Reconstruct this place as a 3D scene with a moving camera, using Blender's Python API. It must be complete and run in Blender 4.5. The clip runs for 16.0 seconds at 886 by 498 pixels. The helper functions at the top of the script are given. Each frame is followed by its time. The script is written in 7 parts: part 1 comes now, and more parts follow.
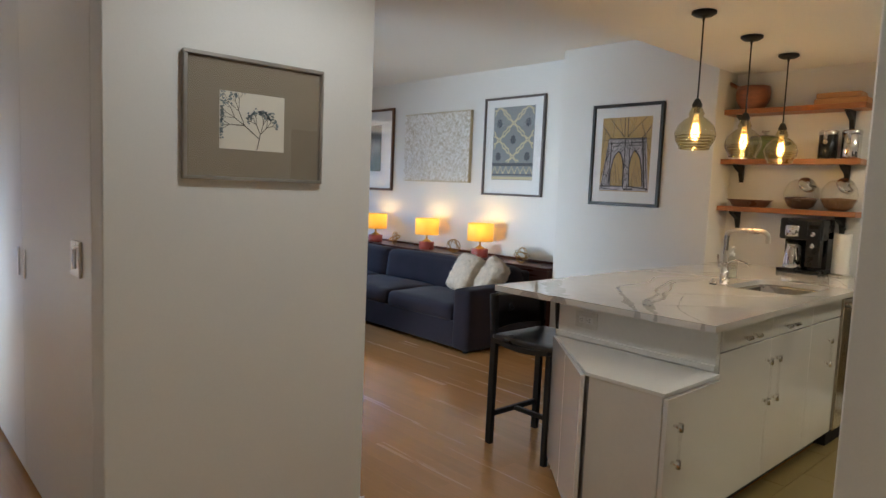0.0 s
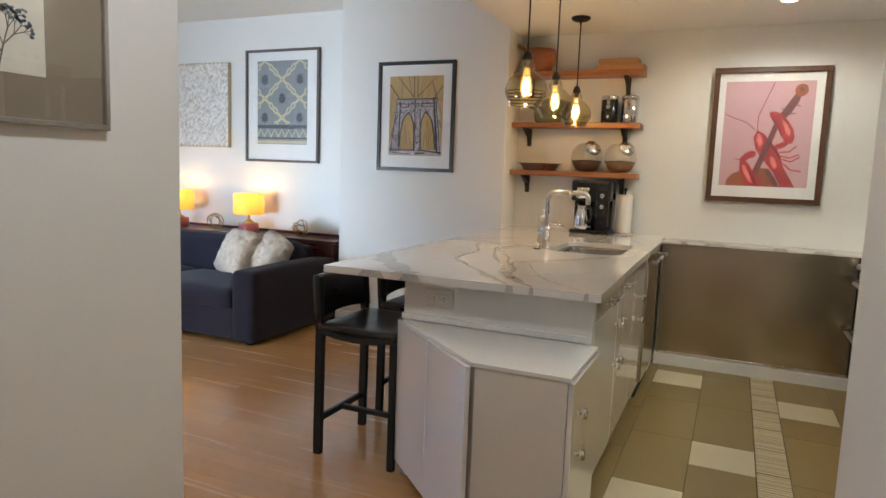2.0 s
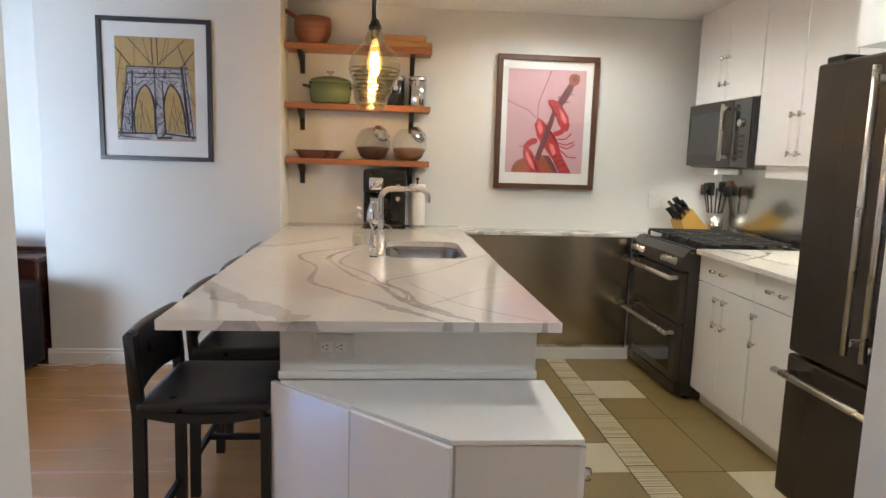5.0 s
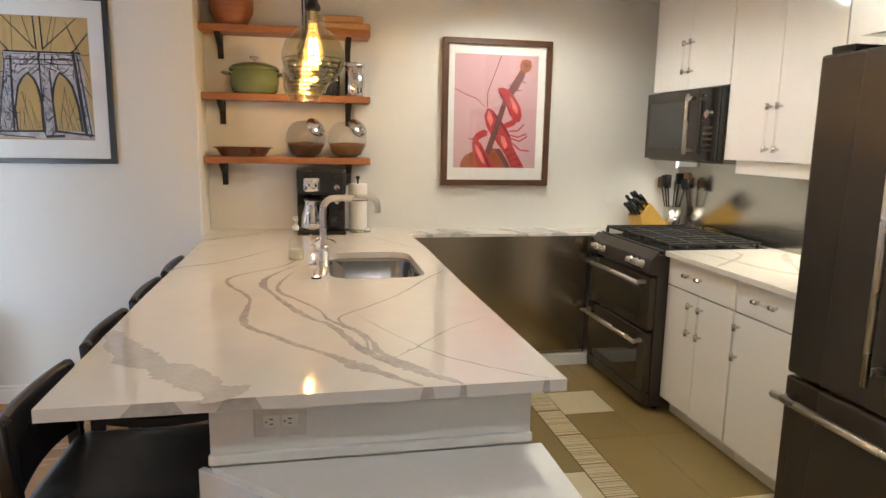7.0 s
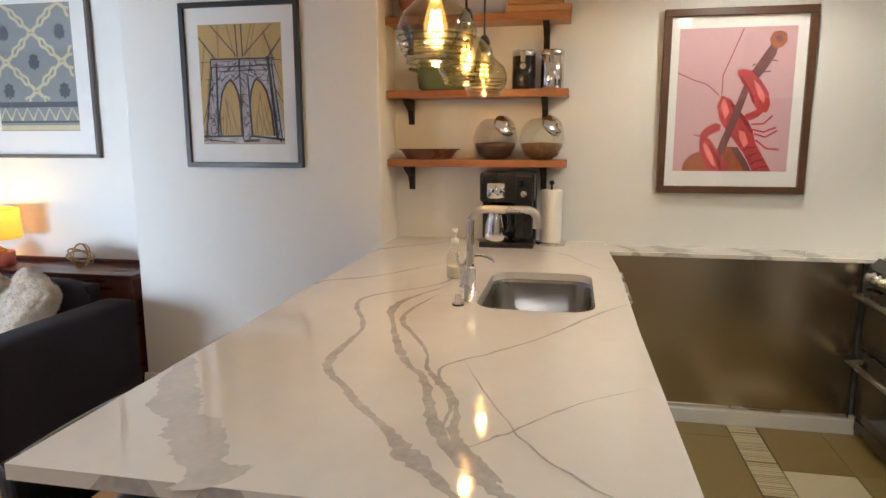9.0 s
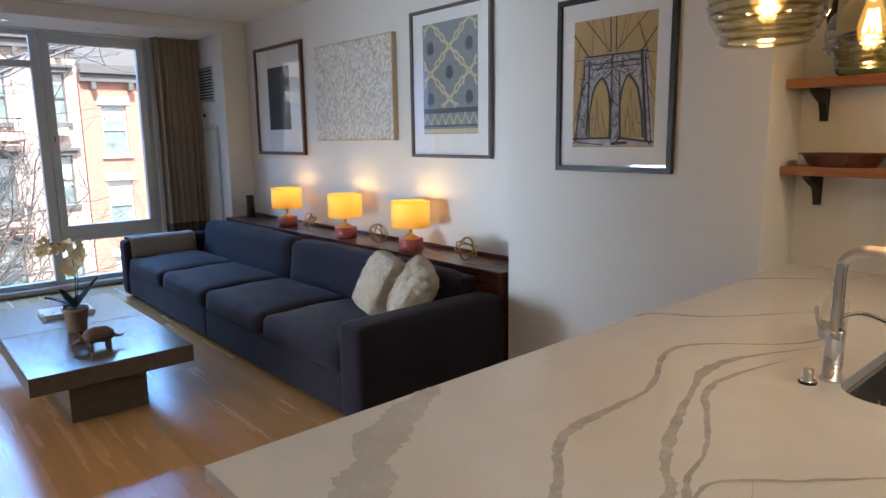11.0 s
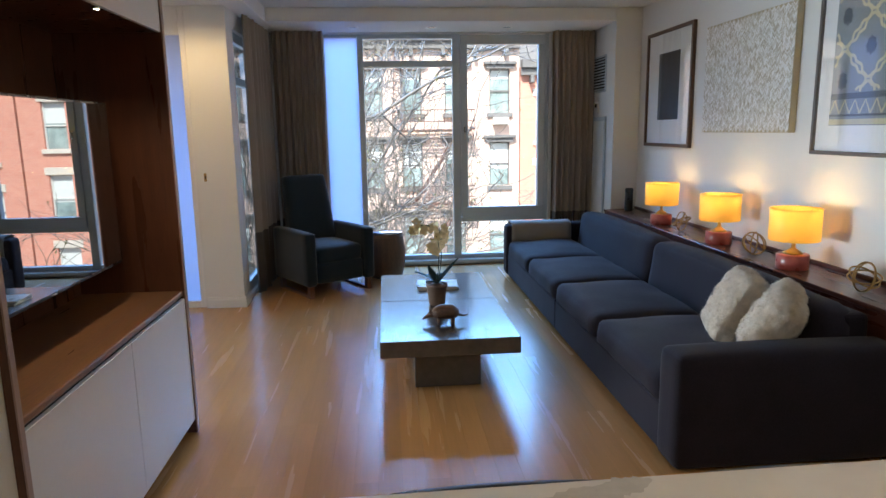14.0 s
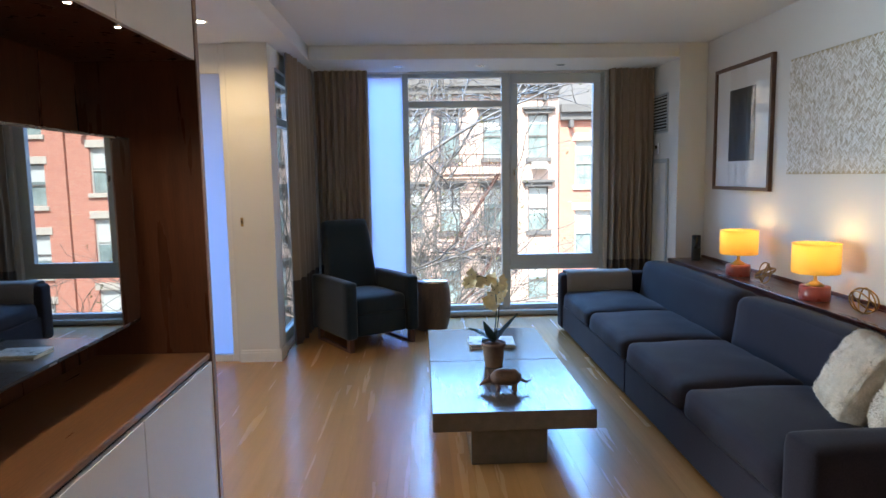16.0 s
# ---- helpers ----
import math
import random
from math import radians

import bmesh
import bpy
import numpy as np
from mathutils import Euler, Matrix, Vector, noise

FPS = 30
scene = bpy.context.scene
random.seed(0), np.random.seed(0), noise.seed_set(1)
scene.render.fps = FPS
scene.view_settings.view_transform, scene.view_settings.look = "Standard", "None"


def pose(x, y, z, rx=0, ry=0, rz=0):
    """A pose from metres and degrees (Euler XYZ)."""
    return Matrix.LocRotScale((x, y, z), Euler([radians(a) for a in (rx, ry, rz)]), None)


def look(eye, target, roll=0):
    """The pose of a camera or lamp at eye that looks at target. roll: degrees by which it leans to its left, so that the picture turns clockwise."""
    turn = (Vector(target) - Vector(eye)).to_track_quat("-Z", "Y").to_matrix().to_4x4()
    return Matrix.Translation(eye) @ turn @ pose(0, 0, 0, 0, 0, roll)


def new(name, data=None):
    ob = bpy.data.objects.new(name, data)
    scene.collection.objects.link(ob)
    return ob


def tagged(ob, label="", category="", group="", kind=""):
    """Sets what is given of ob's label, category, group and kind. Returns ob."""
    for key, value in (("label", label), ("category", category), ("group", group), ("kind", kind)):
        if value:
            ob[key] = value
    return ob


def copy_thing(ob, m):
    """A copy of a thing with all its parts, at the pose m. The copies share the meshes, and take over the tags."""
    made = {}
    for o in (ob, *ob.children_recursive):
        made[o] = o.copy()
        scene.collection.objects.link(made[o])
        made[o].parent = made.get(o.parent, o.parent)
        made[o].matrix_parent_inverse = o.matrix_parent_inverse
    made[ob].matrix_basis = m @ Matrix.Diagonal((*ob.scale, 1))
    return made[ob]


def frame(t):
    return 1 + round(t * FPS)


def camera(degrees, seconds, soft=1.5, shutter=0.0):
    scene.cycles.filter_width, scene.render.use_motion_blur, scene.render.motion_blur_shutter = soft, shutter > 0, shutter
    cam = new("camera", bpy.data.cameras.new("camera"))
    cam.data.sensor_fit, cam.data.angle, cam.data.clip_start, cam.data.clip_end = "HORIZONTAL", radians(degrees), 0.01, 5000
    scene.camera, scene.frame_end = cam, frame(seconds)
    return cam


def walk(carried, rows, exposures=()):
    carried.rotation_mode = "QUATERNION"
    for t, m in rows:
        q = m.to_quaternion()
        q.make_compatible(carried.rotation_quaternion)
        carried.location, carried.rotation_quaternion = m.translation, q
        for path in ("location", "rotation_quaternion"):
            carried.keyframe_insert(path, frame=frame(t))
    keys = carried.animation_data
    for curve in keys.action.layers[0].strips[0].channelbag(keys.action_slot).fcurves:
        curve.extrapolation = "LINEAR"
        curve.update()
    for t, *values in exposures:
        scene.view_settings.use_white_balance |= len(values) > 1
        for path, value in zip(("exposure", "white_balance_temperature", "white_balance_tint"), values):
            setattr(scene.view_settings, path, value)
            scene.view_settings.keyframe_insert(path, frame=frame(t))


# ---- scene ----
cam = camera(68.5, 16.0)
EXPOSURES = [(0, 1.45, 6400, 7), (0.8, 1.65, 6450, 9), (2, 1.85, 6200, 8), (5.2, 2.1, 5850, 8.5), (7.3, 2.15, 6350, 9), (8.2, 2.1, 6350, 9.5), (10.3, 1.5, 6450, 11), (11.5, 1.25, 6200, 9), (13, 1.27, 6350, 6), (16, 1.42, 6300, 6)]
PATH = [
    (0, (0.25, 0.146, 1.403), (1.597, 1.612, 1.218), 2.4),
    (0.5, (0.247, 0.344, 1.407), (1.753, 1.646, 1.215), 2.4),
    (1, (0.32, 0.546, 1.387), (1.961, 1.671, 1.182), 2.2),
    (1.5, (0.378, 0.704, 1.343), (2.122, 1.659, 1.123), 2.2),
    (2, (0.422, 0.853, 1.334), (2.237, 1.659, 1.094), 2.1),
    (2.5, (0.505, 0.995, 1.342), (2.376, 1.654, 1.087), 2.0),
    (3, (0.583, 1.145, 1.342), (2.497, 1.662, 1.078), 2.0),
    (3.5, (0.68, 1.321, 1.355), (2.629, 1.685, 1.087), 1.9),
    (4, (0.747, 1.479, 1.365), (2.719, 1.672, 1.093), 1.9),
    (4.5, (0.793, 1.656, 1.388), (2.774, 1.667, 1.112), 1.8),
    (5, (0.88, 1.78, 1.394), (2.853, 1.61, 1.114), 1.7),
    (5.2, (0.925, 1.824, 1.401), (2.891, 1.588, 1.12), 1.7),
    (7.5, (1.451, 1.854, 1.489), (3.384, 1.463, 1.155), 1.0),
    (8, (1.596, 1.744, 1.47), (3.558, 1.541, 1.138), 0.6),
    (10.3, (2.164, 1.3, 1.49), (3.766, 2.448, 1.151), -0.7),
    (10.5, (2.219, 1.294, 1.498), (3.738, 2.55, 1.161), -0.8),
    (11, (2.335, 1.301, 1.507), (3.628, 2.788, 1.165), -0.8),
    (11.5, (2.491, 1.277, 1.52), (3.537, 2.946, 1.174), -0.9),
    (12, (2.628, 1.285, 1.523), (3.425, 3.086, 1.17), -1.0),
    (12.5, (2.708, 1.322, 1.535), (3.283, 3.203, 1.174), -1.1),
    (13, (2.771, 1.363, 1.535), (3.173, 3.287, 1.17), -1.0),
    (13.5, (2.827, 1.377, 1.544), (3.093, 3.324, 1.176), -1.0),
    (14, (2.845, 1.399, 1.534), (3.014, 3.359, 1.173), -0.9),
    (14.5, (2.817, 1.453, 1.532), (2.923, 3.42, 1.189), -0.9),
    (15, (2.764, 1.545, 1.532), (2.842, 3.52, 1.224), -0.8),
    (15.5, (2.753, 1.696, 1.533), (2.819, 3.677, 1.265), -0.8),
    (16, (2.744, 1.87, 1.511), (2.811, 3.856, 1.286), -0.9),
]
walk(cam, [(t, look(eye, target, roll)) for t, eye, target, roll in PATH], EXPOSURES)

# ---- world, sun, large lights ----
world = bpy.data.worlds.new("world")
scene.world = world
world.use_nodes = True
wn = world.node_tree.nodes
sky = wn.new("ShaderNodeTexSky")
sky.sky_type = "NISHITA"
sky.sun_disc = False
sky.sun_elevation = radians(42)
sky.sun_rotation = radians(160)
sky.air_density = 1.0
world.node_tree.links.new(sky.outputs[0], wn["Background"].inputs[0])
wn["Background"].inputs[1].default_value = 0.15

sun = bpy.data.lights.new("sun", "SUN")
sun.energy, sun.angle, sun.color = 5.0, radians(0.5), (1.0, 0.95, 0.87)
sun_ob = new("sun", sun)
sun_ob.matrix_world = look((-6, -20, 24), (0, 0, 0))


def area_lamp(name, eye, target, sx, sy, watts, colour, spread=180):
    lamp = bpy.data.lights.new(name, "AREA")
    lamp.shape, lamp.size, lamp.size_y = "RECTANGLE", sx, sy
    lamp.energy, lamp.color, lamp.spread = watts, colour, radians(spread)
    ob = new(name, lamp)
    ob.matrix_world = look(eye, target)
    return ob


def bulb(name, at, watts, colour, radius=0.03):
    lamp = bpy.data.lights.new(name, "POINT")
    lamp.energy, lamp.color, lamp.shadow_soft_size = watts, colour, radius
    ob = new(name, lamp)
    ob.location = at
    return ob


def downlight(name, at, watts, colour, angle=120):
    lamp = bpy.data.lights.new(name, "SPOT")
    lamp.energy, lamp.color, lamp.spot_size, lamp.spot_blend, lamp.shadow_soft_size = watts, colour, radians(angle), 0.5, 0.05
    ob = new(name, lamp)
    ob.location = at
    return ob


SKYBLUE = (0.42, 0.62, 1.0)
WARM = (1.0, 0.60, 0.26)
SOFTW = (1.0, 0.96, 0.82)
# area lamps standing in for sky light; the west one is added fill
area_lamp("window_sky_light", (3.45, 15.5, 6.2), (3.45, 5.0, 0.6), 10.0, 5.0, 1450, (0.20, 0.47, 1.0))
area_lamp("balcony_sky_light", (1.40, 7.96, 1.25), (5.0, 6.6, 1.1), 0.9, 2.1, 3, SKYBLUE)
area_lamp("west_fill_light", (-0.88, 6.0, 0.6), (5.2, 4.0, 1.3), 1.7, 0.9, 10.5, (0.74, 0.87, 1.0), 58)
# ---- materials ----


def mat(name, colour, rough=0.5, metal=0.0, var=0.12, scale=6.0, fine=60.0, bump=0.05, stretch=(1, 1, 1), coat=0.0, spec=0.5, rand=0.0, sheen=0.0, dist=0.01):
    """Principled surface with coarse stains and fine grain."""
    m = bpy.data.materials.new(name)
    m.use_nodes = True
    n, l = m.node_tree.nodes, m.node_tree.links
    b = n["Principled BSDF"]
    b.inputs["Roughness"].default_value = rough
    b.inputs["Metallic"].default_value = metal
    b.inputs["Specular IOR Level"].default_value = spec
    b.inputs["Coat Weight"].default_value = coat
    b.inputs["Coat Roughness"].default_value = 0.08
    b.inputs["Sheen Weight"].default_value = sheen
    tc = n.new("ShaderNodeTexCoord")
    mp = n.new("ShaderNodeMapping")
    mp.inputs["Scale"].default_value = stretch
    l.new(tc.outputs["Object"], mp.inputs["Vector"])
    vec = mp.outputs[0]
    if rand:
        oi = n.new("ShaderNodeObjectInfo")
        ad = n.new("ShaderNodeVectorMath")
        ad.operation = "MULTIPLY_ADD"
        cx = n.new("ShaderNodeCombineXYZ")
        l.new(oi.outputs["Random"], cx.inputs[0])
        l.new(oi.outputs["Random"], cx.inputs[1])
        ad.inputs[1].default_value = (37, 53, 11)
        l.new(cx.outputs[0], ad.inputs[0])
        l.new(vec, ad.inputs[2])
        vec = ad.outputs[0]
    n1, n2 = n.new("ShaderNodeTexNoise"), n.new("ShaderNodeTexNoise")
    n1.inputs["Scale"].default_value, n1.inputs["Detail"].default_value = scale, 4
    n2.inputs["Scale"].default_value, n2.inputs["Detail"].default_value = fine, 3
    l.new(vec, n1.inputs["Vector"])
    l.new(vec, n2.inputs["Vector"])
    mx = n.new("ShaderNodeMix")
    mx.data_type = "FLOAT"
    mx.inputs["Factor"].default_value = 0.4
    l.new(n1.outputs["Fac"], mx.inputs["A"])
    l.new(n2.outputs["Fac"], mx.inputs["B"])
    rp = n.new("ShaderNodeMapRange")
    rp.inputs["From Min"].default_value, rp.inputs["From Max"].default_value = 0.3, 0.7
    rp.inputs["To Min"].default_value, rp.inputs["To Max"].default_value = 1 - var, 1 + var
    l.new(mx.outputs["Result"], rp.inputs["Value"])
    fac = rp.outputs[0]
    if rand:
        rr = n.new("ShaderNodeMapRange")
        rr.inputs["To Min"].default_value, rr.inputs["To Max"].default_value = 1 - rand, 1 + rand
        l.new(oi.outputs["Random"], rr.inputs["Value"])
        mu = n.new("ShaderNodeMath")
        mu.operation = "MULTIPLY"
        l.new(fac, mu.inputs[0])
        l.new(rr.outputs[0], mu.inputs[1])
        fac = mu.outputs[0]
    sc = n.new("ShaderNodeVectorMath")
    sc.operation = "SCALE"
    sc.inputs[0].default_value = colour
    l.new(fac, sc.inputs["Scale"])
    l.new(sc.outputs[0], b.inputs["Base Color"])
    ro = n.new("ShaderNodeMapRange")
    ro.inputs["From Min"].default_value, ro.inputs["From Max"].default_value = 0.3, 0.7
    ro.inputs["To Min"].default_value, ro.inputs["To Max"].default_value = max(0.02, rough * 0.85), min(1, rough * 1.15)
    l.new(n1.outputs["Fac"], ro.inputs["Value"])
    l.new(ro.outputs[0], b.inputs["Roughness"])
    if bump:
        bp = n.new("ShaderNodeBump")
        bp.inputs["Strength"].default_value, bp.inputs["Distance"].default_value = bump, dist
        l.new(n2.outputs["Fac"], bp.inputs["Height"])
        l.new(bp.outputs[0], b.inputs["Normal"])
    return m


def glass(name, colour=(1, 1, 1), rough=0.0, amount=0.9, skin=0.05):
    """Thin clear sheet: mostly see-through, with a glossy skin."""
    m = bpy.data.materials.new(name)
    m.use_nodes = True
    n, l = m.node_tree.nodes, m.node_tree.links
    n.remove(n["Principled BSDF"])
    tr, gl, fr, mx = n.new("ShaderNodeBsdfTransparent"), n.new("ShaderNodeBsdfGlossy"), n.new("ShaderNodeLayerWeight"), n.new("ShaderNodeMixShader")
    pw, sk = n.new("ShaderNodeMath"), n.new("ShaderNodeMath")
    pw.operation, sk.operation = "POWER", "MULTIPLY_ADD"
    pw.inputs[1].default_value, sk.inputs[1].default_value, sk.inputs[2].default_value = 4.0, 0.8, skin
    tr.inputs[0].default_value = (*[c * amount for c in colour], 1)
    gl.inputs["Roughness"].default_value = rough
    fr.inputs["Blend"].default_value = 0.5
    l.new(fr.outputs["Facing"], pw.inputs[0])
    l.new(pw.outputs[0], sk.inputs[0])
    l.new(sk.outputs[0], mx.inputs[0])
    l.new(tr.outputs[0], mx.inputs[1])
    l.new(gl.outputs[0], mx.inputs[2])
    l.new(mx.outputs[0], n["Material Output"].inputs[0])
    return m


def frosted(name, colour, through_amount=0.7):
    m = bpy.data.materials.new(name)
    m.use_nodes = True
    n, l = m.node_tree.nodes, m.node_tree.links
    b = n["Principled BSDF"]
    b.inputs["Base Color"].default_value, b.inputs["Roughness"].default_value = (*colour, 1), 0.4
    t, mx = n.new("ShaderNodeBsdfTranslucent"), n.new("ShaderNodeMixShader")
    t.inputs[0].default_value = (*colour, 1)
    mx.inputs[0].default_value = through_amount
    l.new(b.outputs[0], mx.inputs[1])
    l.new(t.outputs[0], mx.inputs[2])
    l.new(mx.outputs[0], n["Material Output"].inputs[0])
    return m


def glow(name, colour, strength):
    m = bpy.data.materials.new(name)
    m.use_nodes = True
    n, l = m.node_tree.nodes, m.node_tree.links
    b = n["Principled BSDF"]
    b.inputs["Base Color"].default_value = (*colour, 1)
    b.inputs["Emission Color"].default_value = (*colour, 1)
    b.inputs["Emission Strength"].default_value = strength
    return m


WALL = mat("wall_paint", (0.76, 0.75, 0.72), 0.6, var=0.03, scale=1.5, fine=180, bump=0.03)
CEIL = mat("ceiling_paint", (0.78, 0.77, 0.74), 0.8, var=0.02, scale=1.2, fine=150, bump=0.03)
TRIM = mat("trim_paint", (0.8, 0.79, 0.76), 0.35, var=0.03, bump=0.02)
CABW = mat("white_lacquer", (0.82, 0.81, 0.79), 0.10, var=0.02, scale=2, bump=0.0, coat=1.0)
CARC = mat("cabinet_side_laminate", (0.70, 0.67, 0.62), 0.4, var=0.03, bump=0.02)
MARB = mat("white_quartz", (0.73, 0.70, 0.66), 0.06, var=0.05, scale=2.5, fine=12, bump=0.0, coat=0.5)
VEIN = mat("grey_vein", (0.47, 0.445, 0.42), 0.07, var=0.25, scale=14, fine=60, bump=0.0, coat=0.5)
VEINL = mat("pale_grey_vein", (0.56, 0.53, 0.495), 0.07, var=0.12, scale=10, fine=60, bump=0.0, coat=0.5)
STEEL = mat("brushed_steel", (0.50, 0.44, 0.35), 0.22, 1.0, var=0.08, scale=1.5, fine=120, bump=0.01, stretch=(1, 1, 0.02))
STEELH = mat("brushed_steel_hood", (0.50, 0.48, 0.44), 0.17, 1.0, var=0.08, scale=2, fine=150, bump=0.03, stretch=(0.03, 1, 1))
CHROME = mat("polished_chrome", (0.72, 0.71, 0.69), 0.12, 1.0, var=0.04, bump=0.0)
NICKEL = mat("satin_nickel", (0.62, 0.59, 0.55), 0.28, 1.0, var=0.05, bump=0.02)
BLKST = mat("black_stainless", (0.062, 0.052, 0.044), 0.30, 0.55, var=0.08, scale=2, fine=100, bump=0.02, stretch=(1, 1, 0.05))
BLKGL = mat("black_appliance_glass", (0.012, 0.012, 0.012), 0.06, var=0.05, bump=0.0, coat=0.5)
BLKPL = mat("black_plastic", (0.008, 0.008, 0.008), 0.28, var=0.1, bump=0.03)
IRON = mat("black_iron", (0.02, 0.019, 0.018), 0.55, 0.3, var=0.2, bump=0.15)
LEATH = mat("black_leather", (0.018, 0.017, 0.018), 0.32, var=0.2, scale=8, fine=140, bump=0.15, dist=0.004)
NAVY = mat("navy_velvet", (0.0195, 0.0160, 0.0235), 0.85, var=0.4, scale=5, fine=160, bump=0.15, sheen=0.10, spec=0.12, dist=0.004)
TEAL = mat("dark_teal_velvet", (0.006, 0.014, 0.022), 0.8, var=0.25, scale=5, fine=160, bump=0.12, sheen=0.25, spec=0.2, dist=0.004)
FUR = mat("ivory_fur", (0.72, 0.61, 0.49), 0.9, var=0.2, scale=18, fine=120, bump=0.3, sheen=0.4)
THROW = mat("grey_felt", (0.22, 0.205, 0.19), 0.9, var=0.12, scale=8, fine=180, bump=0.2, sheen=0.2)
PLANK = mat("oak_plank", (0.48, 0.255, 0.096), 0.25, var=0.10, scale=1.6, fine=9, bump=0.0, stretch=(10, 0.45, 10), rand=0.09, coat=0.1, dist=0.003)
SUBFL = mat("plank_joint", (0.16, 0.08, 0.03), 0.7, bump=0.05)
TILE = mat("olive_tile", (0.255, 0.185, 0.068), 0.38, var=0.08, scale=4, fine=60, bump=0.04, rand=0.06)
TILEW = mat("cream_tile", (0.62, 0.55, 0.38), 0.34, var=0.05, scale=4, fine=60, bump=0.03, rand=0.05)
GROUT = mat("tile_grout", (0.10, 0.078, 0.045), 0.85, bump=0.1)
SHELFW = mat("shelf_wood", (0.33, 0.13, 0.05), 0.42, var=0.3, scale=5, fine=40, bump=0.08, stretch=(6, 0.6, 6))
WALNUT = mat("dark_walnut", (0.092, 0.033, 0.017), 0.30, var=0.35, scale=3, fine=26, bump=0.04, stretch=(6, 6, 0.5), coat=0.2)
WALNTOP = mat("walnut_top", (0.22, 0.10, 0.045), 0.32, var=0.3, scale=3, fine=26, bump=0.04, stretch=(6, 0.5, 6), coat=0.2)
REDWOOD = mat("mahogany", (0.085, 0.024, 0.013), 0.3, var=0.25, scale=4, fine=30, bump=0.04, stretch=(6, 0.5, 6), coat=0.3)
TABW = mat("grey_stained_oak", (0.105, 0.092, 0.082), 0.17, var=0.2, scale=3, fine=30, bump=0.06, stretch=(8, 0.7, 8), coat=0.2)
BOWLW = mat("carved_wood", (0.23, 0.075, 0.03), 0.4, var=0.3, scale=8, fine=50, bump=0.06, stretch=(1, 1, 5))
BOARDW = mat("board_wood", (0.42, 0.22, 0.09), 0.5, var=0.2, scale=6, fine=50, bump=0.06, stretch=(6, 0.6, 6))
YELWOOD = mat("bamboo_block", (0.55, 0.33, 0.07), 0.4, var=0.12, bump=0.05, stretch=(6, 6, 0.7))
LEGWOOD = mat("walnut_leg", (0.12, 0.045, 0.025), 0.4, var=0.2, bump=0.05)
FRBLK = mat("black_frame", (0.02, 0.02, 0.022), 0.4, var=0.15, bump=0.03)
FRBRN = mat("dark_walnut_frame", (0.10, 0.045, 0.023), 0.35, var=0.3, scale=6, bump=0.05)
FRGRY = mat("grey_wood_frame", (0.12, 0.10, 0.095), 0.45, var=0.2, bump=0.05)
FRSIL = mat("silver_frame", (0.42, 0.40, 0.37), 0.35, 0.8, var=0.1, bump=0.03)
MATW = mat("white_mat_board", (0.82, 0.82, 0.81), 0.7, var=0.02, bump=0.02)
MATG = mat("linen_mat", (0.26, 0.215, 0.155), 0.8, var=0.06, fine=220, bump=0.1)
PAPER = mat("cream_paper", (0.72, 0.68, 0.58), 0.8, var=0.03, bump=0.02)
ALU = mat("grey_aluminium", (0.52, 0.57, 0.60), 0.4, 0.2, var=0.05, bump=0.02)
CURT = mat("taupe_linen", (0.31, 0.25, 0.19), 0.9, var=0.08, scale=5, fine=240, bump=0.15, sheen=0.2)
CURTD = mat("brown_linen_band", (0.085, 0.065, 0.052), 0.9, var=0.08, scale=5, fine=240, bump=0.15, sheen=0.2)
BRASS = mat("antique_brass", (0.42, 0.27, 0.10), 0.32, 1.0, var=0.15, bump=0.03)
REDBOX = mat("oxblood_lacquer", (0.36, 0.075, 0.06), 0.3, var=0.15, scale=14, bump=0.05, coat=0.3)
GREENP = mat("green_enamel", (0.115, 0.145, 0.055), 0.2, var=0.1, bump=0.0, coat=0.6)
TERRA = mat("clay_pot", (0.20, 0.125, 0.085), 0.7, var=0.2, bump=0.1)
LEAF = mat("orchid_leaf", (0.012, 0.032, 0.014), 0.4, var=0.2, bump=0.05)
PETAL = mat("orchid_petal", (0.72, 0.62, 0.38), 0.6, var=0.12, bump=0.03)
PLASTW = mat("white_plastic", (0.78, 0.77, 0.74), 0.35, var=0.02, bump=0.0)
PAPERT = mat("paper_towel", (0.8, 0.78, 0.74), 0.95, var=0.03, fine=90, bump=0.25)
STUMP = mat("stump_wood", (0.10, 0.062, 0.042), 0.6, var=0.4, scale=7, fine=40, bump=0.3, stretch=(4, 4, 0.5))
# near-black: the shade of gaps, slots and recesses put into the colour
DARKIN = mat("gap_shade", (0.015, 0.014, 0.013), 0.8, bump=0.0)
TVSCR = mat("screen_glass", (0.004, 0.004, 0.005), 0.02, var=0.02, bump=0.0, coat=1.0, spec=1.0)
TVSCR.node_tree.nodes["Principled BSDF"].inputs["Coat IOR"].default_value = 3.6
TVSCR.node_tree.nodes["Principled BSDF"].inputs["Coat Roughness"].default_value = 0.01
PGLASS = glass("pane_glass", (0.97, 0.99, 1.0), 0.0, 0.97)
ARTGL = glass("picture_glass", (1, 1, 1), 0.0, 1.0, 0.085)
SMOKE = glass("smoky_green_glass", (0.88, 0.84, 0.64), 0.0, 0.95, 0.13)
ACRYL = glass("clear_acrylic", (1.0, 1.0, 1.0), 0.05, 0.985)
CLEAR = glass("clear_glass", (0.98, 0.98, 0.96), 0.0, 0.97)
FROSTB = frosted("frosted_panel", (0.62, 0.66, 0.80), 0.85)
TINTGL = glass("tinted_door_glass", (0.5, 0.56, 0.62), 0.0, 0.5)
SHADE = frosted("amber_linen_shade", (0.90, 0.58, 0.13), 0.45)
BULB = glow("lit_filament", (1.0, 0.62, 0.25), 8)
